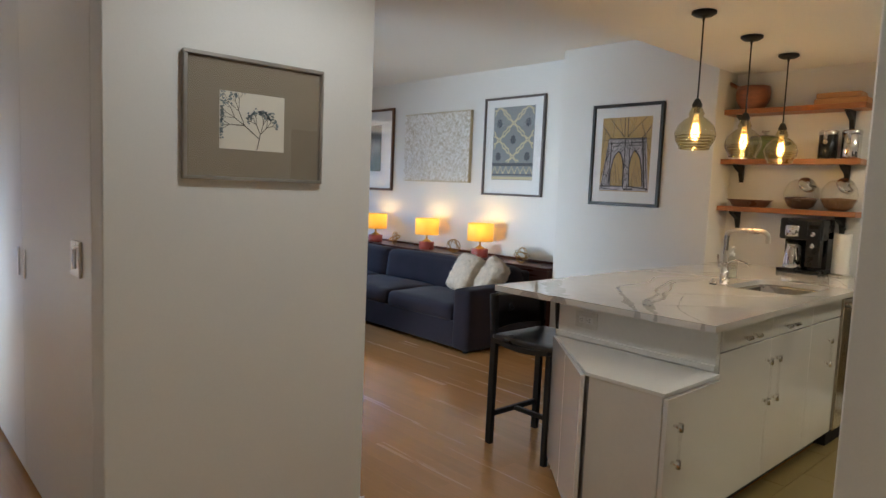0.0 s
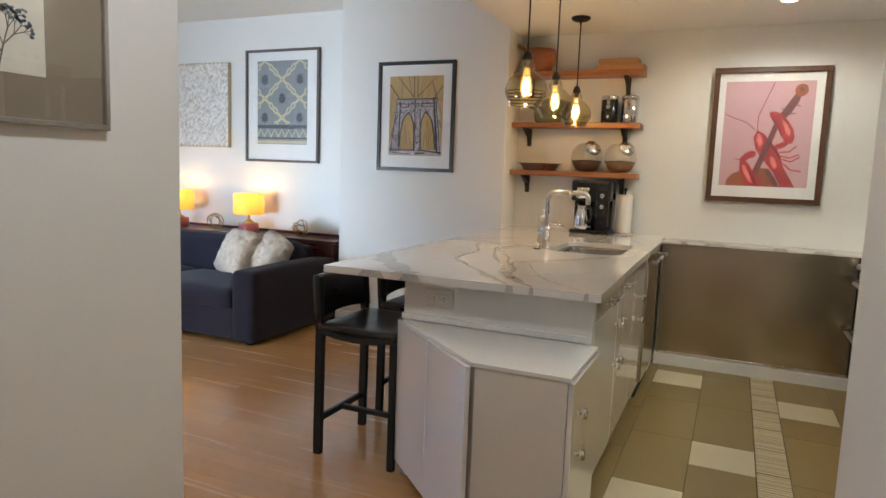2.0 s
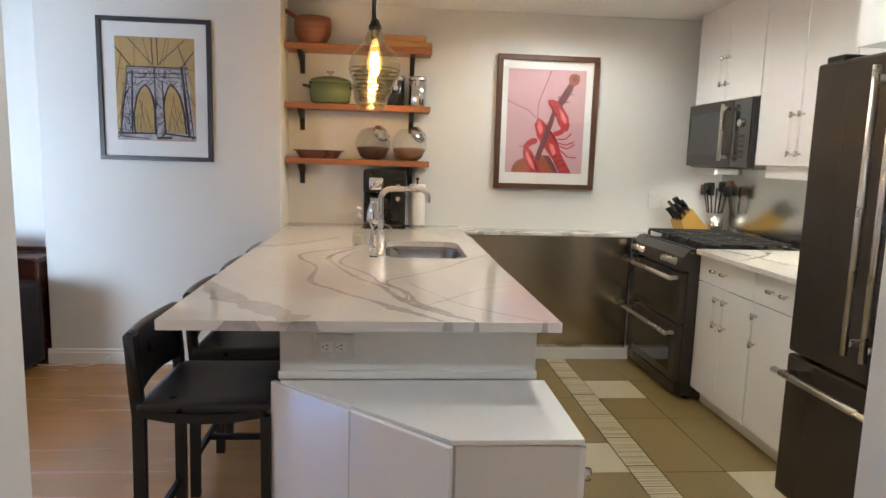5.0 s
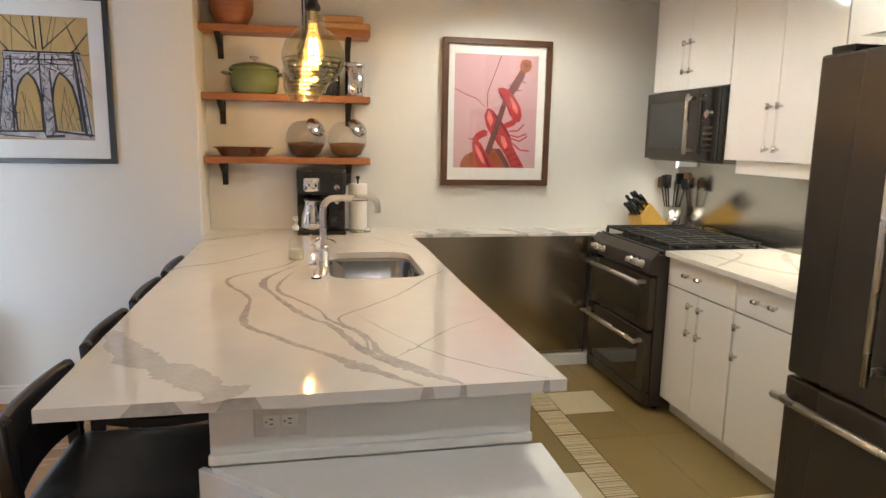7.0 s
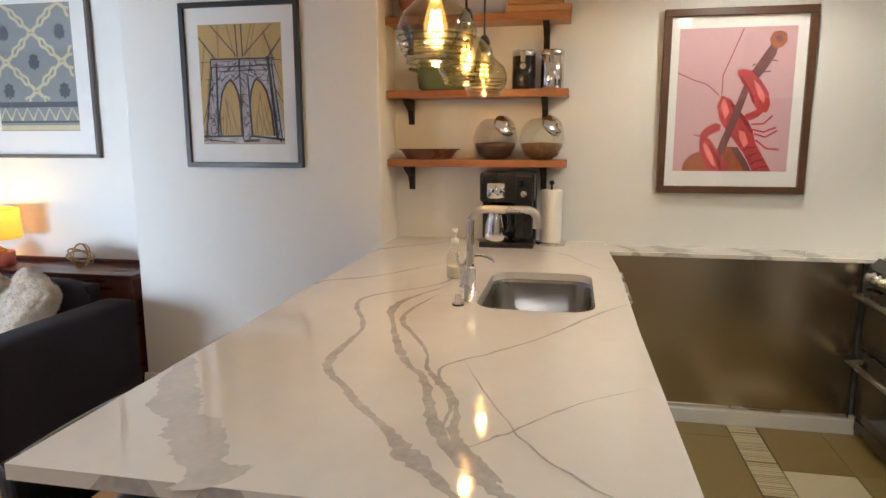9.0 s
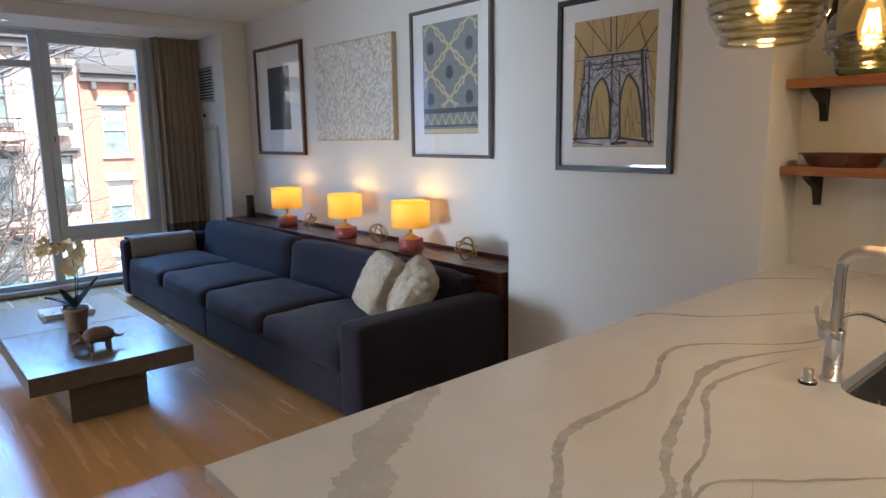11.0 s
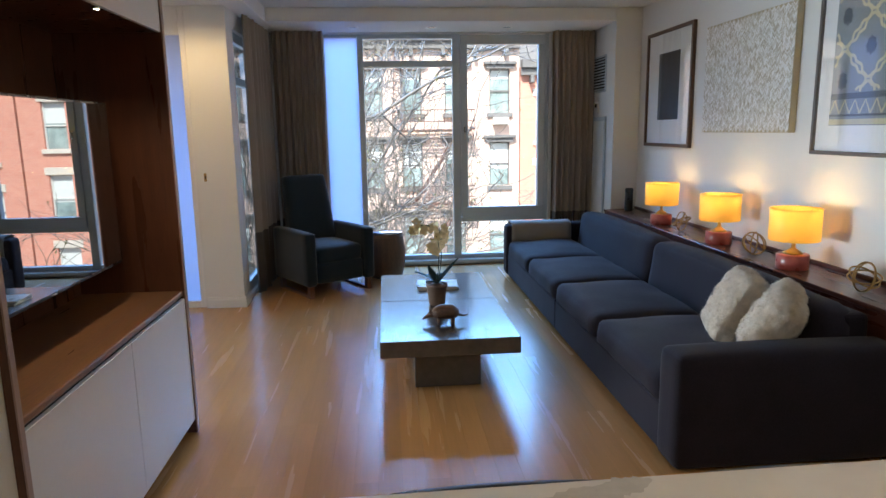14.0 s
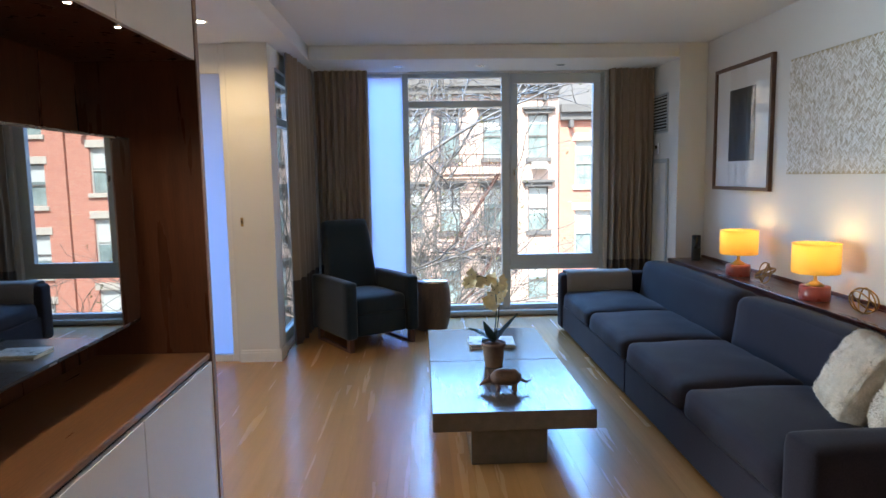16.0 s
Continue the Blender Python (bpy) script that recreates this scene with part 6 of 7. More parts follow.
def blossom(at, seed):
    rb = random.Random(seed)
    bm = bmnew()
    m = Matrix.Translation(at) @ Euler((rb.uniform(0.9, 1.9), rb.uniform(-0.4, 0.4), rb.uniform(-0.9, 0.9))).to_matrix().to_4x4()
    for k in range(5):
        a = 2 * math.pi * k / 5
        wide = 0.017 if k in (1, 4) else 0.012
        rows = []
        for j in range(5):
            t = j / 4
            w = wide * math.sin(math.pi * (0.1 + 0.85 * t)) 
            rows.append([bm.verts.new(m @ (Matrix.Rotation(a, 4, "Z") @ Vector((0.004 + 0.034 * t, s * w, 0.008 * t * t + (0.003 if s else 0))))) for s in (-1, 0, 1)])
        for p, q in zip(rows, rows[1:]):
            for i in range(2):
                bm.faces.new((p[i], p[i + 1], q[i + 1], q[i]))
    part("blossom", bm, PETAL, orc, "", True)


for k in range(11):
    p = stem[int(len(stem) * (0.45 + 0.05 * k))] if int(len(stem) * (0.45 + 0.05 * k)) < len(stem) else stem[-1]
    blossom(p + Vector((rnd.uniform(-0.03, 0.03), rnd.uniform(-0.03, 0.02), rnd.uniform(-0.045, 0.02))), k)
for k in range(6):
    p = stem2[min(len(stem2) - 1, int(len(stem2) * (0.62 + 0.07 * k)))]
    blossom(p + Vector((rnd.uniform(-0.03, 0.035), rnd.uniform(-0.03, 0.02), rnd.uniform(-0.02, 0.02))), 40 + k)
for k in range(3):
    blossom(Vector((-0.045 + 0.02 * k, -0.03, 0.40 - 0.015 * k)), 80 + k)

arm = thing("armadillo_figurine", "brown carved wooden armadillo figurine on the coffee table", "figurine", 3.185, 5.25, 0.36)
arm.scale = (1.3, 1.2, 0.95)
bm = soft(0.125, 0.075, 0.085, 0.037, 9, 0.012, 0.05)
for v in bm.verts:
    v.co.z += 0.028
    v.co.z += 0.002 * math.sin(v.co.x * 220)
bm = join(bm, tube(spline([(-0.05, 0, 0.065), (-0.085, 0, 0.05), (-0.108, 0, 0.032)], 5), 0.02, 8, 0.25), tube(spline([(0.055, 0, 0.06), (0.085, 0, 0.045), (0.11, 0, 0.06)], 5), 0.011, 8, 0.2))
for x in (-0.035, 0.035):
    for y in (-0.024, 0.024):
        bm = join(bm, tube([(x, y, 0.045), (x, y * 1.1, 0.0)], 0.009, 6))
for s in (-1, 1):
    bm = join(bm, tube([(-0.07, s * 0.008, 0.068), (-0.072, s * 0.016, 0.098)], 0.006, 6, 0.4))
tagged(part("carving", bm, mat("carved_brown_wood", (0.10, 0.052, 0.032), 0.45, var=0.35, scale=30, bump=0.15), arm, "", True), "")
for k, (dz, rz, c) in enumerate(((0.0, 3, (0.10, 0.16, 0.22)), (0.014, -4, (0.55, 0.55, 0.5)))):
    mg = thing("magazine", "stack of magazines with pale and blue covers on the table", "magazine", 3.21, 6.20, 0.36 + dz, rz)
    part("pages", box(-0.15, -0.11, 0, 0.15, 0.11, 0.0125, 0.001), PAPER, mg)
    part("cover", box(-0.152, -0.112, 0.0127, 0.152, 0.112, 0.0138, 0), mat("magazine_cover", c, 0.3, var=0.6, scale=9, bump=0), mg)

# ---- recliner and side table ----
rc = thing("recliner_chair", "dark teal velvet recliner armchair on walnut sled feet", "armchair", 2.20, 7.83, 0, 33)
part("seat", moved(soft(0.50, 0.60, 0.17, 0.05, 8, 0.02), pose(0, -0.06, 0.30)), TEAL, rc, "", True)
part("front_panel", moved(soft(0.50, 0.10, 0.20, 0.025, 6), pose(0, -0.31, 0.125)), TEAL, rc, "", True)
m = Matrix.Translation((0, 0.20, 0.32)) @ Matrix.Rotation(radians(-12), 4, "X")
bk = soft(0.52, 0.15, 0.80, 0.05, 9, 0.0, 0.0)
for v in bk.verts:
    v.co.x *= 1.0 - 0.14 * (v.co.z / 0.8)
    v.co.y -= 0.02 * math.sin(math.pi * v.co.z / 0.8)
part("backrest", moved(bk, m), TEAL, rc, "", True)
for s in (-1, 1):
    part("arm", moved(soft(0.11, 0.74, 0.50, 0.03, 8, 0.006), pose(s * 0.31, -0.02, 0.115)), TEAL, rc, "", True)
    part("sled_foot", join(box(s * 0.31 - 0.022, -0.36, 0.0, s * 0.31 + 0.022, 0.30, 0.022, 0.003), box(s * 0.31 - 0.022, -0.36, 0.0225, s * 0.31 + 0.022, -0.30, 0.135, 0.003), box(s * 0.31 - 0.022, 0.24, 0.0225, s * 0.31 + 0.022, 0.30, 0.135, 0.003)), LEGWOOD, rc, "walnut sled foot")
part("back_frame", moved(soft(0.56, 0.12, 0.40, 0.03, 6), pose(0, 0.33, 0.10)), TEAL, rc, "", True)
stp = thing("stump_side_table", "barrel-shaped dark wood side table beside the recliner", "side table", 2.83, 8.24, 0)
part("trunk", lathe([(0.0, 0), (0.155, 0), (0.17, 0.02), (0.195, 0.15), (0.20, 0.28), (0.185, 0.42), (0.17, 0.47), (0.0, 0.47)], 32), STUMP, stp, "", True)
part("top", lathe([(0.0, 0.4705), (0.175, 0.4705), (0.178, 0.476), (0.175, 0.486), (0.0, 0.488)], 32), CHROME, stp, "", True)

# ---- media unit ----
mu = thing("media_unit", "walnut media wall unit with white lower doors and lit niche", "media unit", 0, 0, 0)
MY0, MY1, MX = 3.155, 4.70, 1.805
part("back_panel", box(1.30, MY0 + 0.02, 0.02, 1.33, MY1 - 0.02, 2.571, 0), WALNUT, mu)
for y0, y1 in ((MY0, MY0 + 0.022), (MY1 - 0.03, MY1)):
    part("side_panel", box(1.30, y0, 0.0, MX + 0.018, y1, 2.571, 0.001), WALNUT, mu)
for y0, y1 in ((MY0 - 0.001, MY0 + 0.023), (MY1 - 0.031, MY1 + 0.001)):
    part("edge_strip", box(MX + 0.0185, y0, 0.0, MX + 0.024, y1, 2.571, 0.001), mat("pinkish_edge", (0.36, 0.25, 0.21), 0.4, bump=0.02), mu)
part("end_cladding", box(0.96, MY1 + 0.0015, 0.0, MX + 0.016, MY1 + 0.02, 2.571, 0.001), TRIM, mu)
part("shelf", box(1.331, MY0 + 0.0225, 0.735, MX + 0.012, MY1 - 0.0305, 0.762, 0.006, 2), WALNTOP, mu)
# near-black so that the gaps round the doors come out shaded
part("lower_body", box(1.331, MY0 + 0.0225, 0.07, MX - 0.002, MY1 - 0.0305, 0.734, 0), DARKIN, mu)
part("toe_kick", box(1.331, MY0 + 0.0225, 0.0, MX - 0.05, MY1 - 0.0305, 0.069, 0), WALNUT, mu)
part("upper_body", box(1.331, MY0 + 0.0225, 2.0, MX - 0.002, MY1 - 0.0305, 2.571, 0), WALNUT, mu)
for z0, z1 in ((0.075, 0.722), (2.0, 2.570)):
    for y0, y1 in ((MY0 + 0.024, 3.966), (3.97, MY1 - 0.032)):
        part("door", box(MX - 0.0015, y0, z0, MX + 0.017, y1, z1, 0.0015), mat("matt_white_door", (0.78, 0.765, 0.74), 0.35, var=0.02, bump=0.01), mu, "plain white push-open door")
for y in (3.72, 4.015):
    pk = part("puck_light", lathe([(0.016, 1.9985), (0.016, 1.992), (0.011, 1.989)], 16, 1.805, y), CHROME, mu)
    part("lens", lathe([(0.0, 1.9885), (0.010, 1.9885)], 12, 1.805, y, cap=False), LED, pk)
    downlight("puck_bulb", (1.80, y, 1.985), 5, (1.0, 0.84, 0.62), 140)
tv = thing("television", "large black flat television mounted in the walnut niche", "television", 1.614, 0, 0)
part("back", box(-0.05, 3.28, 1.01, 0.0, 4.33, 1.62, 0.004), BLKPL, tv)
part("bezel", box(0.0005, 3.185, 0.962, 0.025, 4.425, 1.672, 0.004), BLKPL, tv)
part("screen", box(0.0252, 3.195, 0.977, 0.0262, 4.415, 1.662, 0), TVSCR, tv, "glossy black screen")
part("logo", box(0.0255, 3.78, 0.966, 0.0262, 3.82, 0.971, 0), NICKEL, tv)
part("mount", box(-0.283, 3.68, 1.15, -0.0505, 3.93, 1.45, 0.003), IRON, tv)

# closet doors along the corridor
setting("trim", box(0.814, 2.401, 0, 0.859, 2.43, 2.572, 0.002), TRIM, "white closet corner trim", "trim")
cl = thing("closet_door", "tall white sliding closet door with chrome flush pulls", "door", 0, 0, 0)
part("panel", box(0.822, 2.435, 0.02, 0.858, 3.55, 2.45, 0.002), TRIM, cl)
part("pull", box(0.816, 3.47, 0.93, 0.8215, 3.50, 1.06, 0.002), CHROME, cl)
cl2 = thing("closet_door", "tall white sliding closet door farther along the corridor", "door", 0, 0, 0)
part("panel", box(0.822, 3.555, 0.02, 0.858, 4.70, 2.45, 0.002), TRIM, cl2)
part("pull", box(0.816, 3.60, 0.93, 0.8215, 3.63, 1.06, 0.002), CHROME, cl2)
sw = thing("light_switch", "grey-white rocker light switch plate", "switch", 0.822, 2.59, 1.115)
part("plate", box(-0.012, -0.05, -0.062, 0, 0.05, 0.062, 0.004, 2), NICKEL, sw)
part("rocker", box(-0.017, -0.018, -0.033, -0.0122, 0.018, 0.033, 0.002), PLASTW, sw)
lt = thing("pocket_door_latch", "small brass pocket door latch", "latch", 1.30, 7.18, 1.16)
part("plate", box(-0.011, -0.003, -0.035, 0.011, 0, 0.035, 0.001), BRASS, lt)
part("slot", box(-0.005, -0.0042, -0.014, 0.005, -0.0032, 0.014, 0), DARKIN, lt)

# ---- windows ----


def bar(parent, name, x0, z0, x1, z1, y0=8.78, y1=8.86, m=None):
    return part(name, box(x0, y0, z0, x1, y1, z1, 0.004), m or ALU, parent)


w1 = tagged(new("window_1"), "tall grey aluminium window wall facing brick houses", "window", "", "structure")
for a in ((2.2, 0.06, 2.225, 2.56), (2.58, 0.06, 2.64, 2.56), (3.615, 0.06, 3.70, 2.56), (4.66, 0.06, 4.70, 2.56)):
    bar(w1, "window_frame", *a)
bar(w1, "window_frame", 2.641, 2.215, 3.614, 2.28)
for a in ((2.641, 0.061, 3.614, 0.11), (2.641, 2.515, 3.614, 2.559), (3.701, 0.061, 4.659, 0.11), (2.226, 0.061, 2.579, 0.09), (2.226, 2.53, 2.579, 2.559)):
    bar(w1, "window_frame", *a)
sash = bar(w1, "sash", 3.705, 2.45, 4.655, 2.55, 8.765, 8.84)
for a in ((3.705, 0.54, 4.655, 0.655), (3.705, 0.656, 3.78, 2.449), (4.58, 0.656, 4.655, 2.449)):
    bar(w1, "sash", *a, 8.765, 8.84)
bar(w1, "window_frame", 3.701, 0.49, 4.659, 0.539)
part("handle", join(box(3.735, 8.74, 1.50, 3.755, 8.764, 1.58, 0.003), box(3.738, 8.728, 1.42, 3.752, 8.742, 1.56, 0.003)), NICKEL, w1)
for x0, z0, x1, z1 in ((2.642, 0.112, 3.613, 2.213), (2.642, 2.282, 3.613, 2.513), (3.782, 0.657, 4.578, 2.448), (3.702, 0.112, 4.658, 0.488)):
    bm = bmnew()
    bm.faces.new([bm.verts.new((x, 8.81, z)) for x, z in ((x0, z0), (x1, z0), (x1, z1), (x0, z1))])
    pn = part("pane", bm, PGLASS, w1)
    pn.visible_shadow = False
part("frosted_pane", box(2.227, 8.80, 0.092, 2.578, 8.81, 2.528, 0), FROSTB, w1, "frosted bluish-white glazing panel")
part("window_sill", box(2.2, 8.70, 0.02, 4.70, 8.78, 0.058, 0.004), ALU, w1)

d1 = tagged(new("door_1"), "glazed balcony door with pale grey aluminium frame", "door", "", "structure")
for y0, y1, z0, z1 in ((7.421, 7.56, 0.041, 2.419), (8.42, 8.499, 0.041, 2.419), (7.501, 8.419, 2.33, 2.419), (7.501, 8.419, 0.041, 0.14), (7.501, 8.419, 1.96, 2.03)):
    part("door_frame", box(1.47, y0, z0, 1.53, y1, z1, 0.004), ALU, d1)
bm = bmnew()
bm.faces.new([bm.verts.new((1.50, y, z)) for y, z in ((7.501, 0.141), (8.419, 0.141), (8.419, 1.959), (7.501, 1.959))])
pn = part("pane", bm, TINTGL, d1)
pn.visible_shadow = False
bm = bmnew()
bm.faces.new([bm.verts.new((1.50, y, z)) for y, z in ((7.501, 2.031), (8.419, 2.031), (8.419, 2.329), (7.501, 2.329))])
pn = part("pane", bm, TINTGL, d1)
pn.visible_shadow = False
for z in (1.05, 1.55):
    part("handle", box(1.531, 7.44, z - 0.05, 1.545, 7.475, z + 0.05, 0.003), NICKEL, d1)

fd = tagged(new("door_2"), "frosted glass sliding door panel with pale frame", "door", "", "structure")
part("frosted_pane", box(0.40, 7.23, 0.06, 1.17, 7.24, 2.34, 0), FROSTB, fd, "frosted bluish-white glass")
for x0, z0, x1, z1 in ((0.352, 0.0, 0.399, 2.571), (1.171, 0.0, 1.219, 2.571), (0.40, 0.0, 1.17, 0.059), (0.40, 2.341, 1.17, 2.571)):
    part("door_frame", box(x0, 7.205, z0, x1, 7.275, z1, 0.003), TRIM, fd)

# invented opening out of view, only there for the west fill lamp
w2 = tagged(new("window_2"), "invented unseen window around the west fill lamp", "window", "", "structure")
for y0, y1, z0, z1 in ((5.001, 5.05, 0.121, 1.079), (6.95, 6.999, 0.121, 1.079), (5.051, 6.949, 0.121, 0.17), (5.051, 6.949, 1.03, 1.079)):
    part("window_frame", box(-1.0, y0, z0, -0.93, y1, z1, 0.003), ALU, w2)
bm = bmnew()
bm.faces.new([bm.verts.new((-0.97, y, z)) for y, z in ((5.051, 0.171), (6.949, 0.171), (6.949, 1.029), (5.051, 1.029))])
pn = part("pane", bm, PGLASS, w2)
pn.visible_shadow = False

# ---- curtains ----


def curtain(label, a, b, z0, z1, folds, depth, seed, band=0.60, gather=1.0):
    """Pleated two-tone cloth between plan points a and b."""
    c = thing("curtain", label, "curtain", 0, 0, 0, group="window curtains")
    a, b = Vector((*a, 0)), Vector((*b, 0))
    d = (b - a).normalized()
    s = Vector((-d.y, d.x, 0))
    L = (b - a).length
    n = folds * 10
    rnd = random.Random(seed)
    ph = [rnd.uniform(0.75, 1.3) for _ in range(folds + 2)]

    def cloth(za, zb, mname, material):
        bm = bmnew()
        zs = np.linspace(za, zb, 9)
        rows = []
        for z in zs:
            row = []
            for k in range(n + 1):
                t = k / n
                f = t * folds
                amp = depth * ph[int(f)] * (0.75 + 0.35 * (1 - z / z1))
                u = L * (t + 0.012 * math.sin(f * 2 * math.pi * 0.37 + seed) * (1 - z / z1))
                w = amp * math.sin(2 * math.pi * f + 0.3 * math.sin(z * 1.7 + seed)) + 0.3 * amp * math.sin(2 * math.pi * f * 0.5 + seed)
                row.append(bm.verts.new(a + d * u + s * w + Vector((0, 0, z))))
            rows.append(row)
        for p, q in zip(rows, rows[1:]):
            for k in range(n):
                bm.faces.new((p[k], p[k + 1], q[k + 1], q[k]))
        part(mname, bm, material, c, "", True)

    cloth(z0, band, "hem_band", CURTD)
    cloth(band, z1, "cloth", CURT)
    return c


curtain("taupe linen curtain with a darker hem band beside the window", (1.70, 8.60), (2.23, 8.62), 0.02, 2.571, 8, 0.035, 1)
curtain("taupe linen curtain with a darker hem band by the service column", (4.70, 8.62), (5.17, 8.62), 0.02, 2.571, 7, 0.035, 2)
curtain("taupe linen curtain drawn partly across the balcony door", (1.66, 8.62), (1.62, 7.60), 0.02, 2.571, 10, 0.035, 3)

# service column fittings
vt = thing("air_vent", "grey louvred air vent on the service column", "vent", 5.18, 8.46, 2.09)
part("backing", box(-0.004, -0.20, -0.17, -0.0005, 0.20, 0.17, 0), DARKIN, vt)
for y0, y1, z0, z1 in ((-0.22, 0.22, 0.17, 0.19), (-0.22, 0.22, -0.19, -0.17), (-0.22, -0.20, -0.17, 0.17), (0.20, 0.22, -0.17, 0.17)):
    part("frame", box(-0.012, y0, z0, -0.001, y1, z1, 0.002), ALU, vt)
for k in range(11):
    part("slat", box(-0.011, -0.199, -0.165 + 0.031 * k, -0.0045, 0.199, -0.150 + 0.031 * k, 0.001), ALU, vt)
th = thing("thermostat", "small white wall thermostat", "thermostat", 5.18, 8.50, 1.745)
part("body", box(-0.022, -0.05, -0.06, 0, 0.05, 0.06, 0.006, 2), PLASTW, th)
part("display", box(-0.0232, -0.03, 0.0, -0.0222, 0.03, 0.035, 0), BLKGL, th)
ap = thing("access_panel", "white panelled service door on the column", "panel", 5.18, 8.45, 0)
part("leaf", box(-0.014, -0.22, 0.10, -0.001, 0.23, 1.60, 0.003), TRIM, ap)
part("frame", box(-0.022, -0.25, 1.601, -0.001, 0.26, 1.64, 0.003), ALU, ap)
part("frame", box(-0.022, -0.25, 0.0, -0.001, -0.2205, 1.60, 0.003), ALU, ap)

# ---- street side: houses, fire escape, tree, ground ----
GZ = -9.5
setting("ground", box(-150, -60, GZ - 0.3, 150, 400, GZ, 0), mat("street_asphalt", (0.05, 0.05, 0.052), 0.9, var=0.2, scale=0.6, bump=0.1), "grey asphalt street below the window", "ground")
for nm, y0, y1 in (("pavement", 11.0, 15.5), ("pavement", 27.0, 31.9)):
    setting(nm, box(-40, y0, GZ + 0.001, 45, y1, GZ + 0.15, 0.01), mat("concrete_walk", (0.32, 0.31, 0.29), 0.9, var=0.1, scale=1), "pale concrete pavement", "pavement")
PINKB = mat("pale_pink_brownstone", (0.66, 0.49, 0.42), 0.9, var=0.10, scale=0.8, fine=14, bump=0.1)
BUFFB = mat("buff_stucco", (0.66, 0.56, 0.49), 0.9, var=0.10, scale=0.8, fine=14, bump=0.1)
DKTRIM = mat("dark_cornice_paint", (0.15, 0.145, 0.145), 0.7, var=0.2, bump=0.05)
STONET = mat("pale_stone_lintel", (0.58, 0.54, 0.48), 0.85, var=0.1, bump=0.05)
PANEEX = mat("house_pane", (0.24, 0.32, 0.33), 0.08, var=0.5, scale=0.9, fine=4, bump=0.0)
BLIND = mat("pale_blind", (0.62, 0.66, 0.66), 0.8, var=0.08, bump=0)
FRWH = mat("sash_white", (0.6, 0.62, 0.6), 0.6, bump=0)


def brick_mat():
    m = bpy.data.materials.new("red_brick_wall")
    m.use_nodes = True
    n, l = m.node_tree.nodes, m.node_tree.links
    b = n["Principled BSDF"]
    b.inputs["Roughness"].default_value = 0.9
    tc, mp, br, ns = n.new("ShaderNodeTexCoord"), n.new("ShaderNodeMapping"), n.new("ShaderNodeTexBrick"), n.new("ShaderNodeTexNoise")
    mp.inputs["Rotation"].default_value = (radians(90), 0, 0)
    l.new(tc.outputs["Object"], mp.inputs[0])
    l.new(mp.outputs[0], br.inputs["Vector"])
    br.inputs["Color1"].default_value = (0.62, 0.26, 0.19, 1)
    br.inputs["Color2"].default_value = (0.54, 0.21, 0.16, 1)
    br.inputs["Mortar"].default_value = (0.58, 0.40, 0.32, 1)
    br.inputs["Scale"].default_value = 1.0
    br.inputs["Brick Width"].default_value, br.inputs["Row Height"].default_value, br.inputs["Mortar Size"].default_value = 0.215, 0.075, 0.008
    l.new(br.outputs[0], b.inputs["Base Color"])
    return m


BRICK = brick_mat()


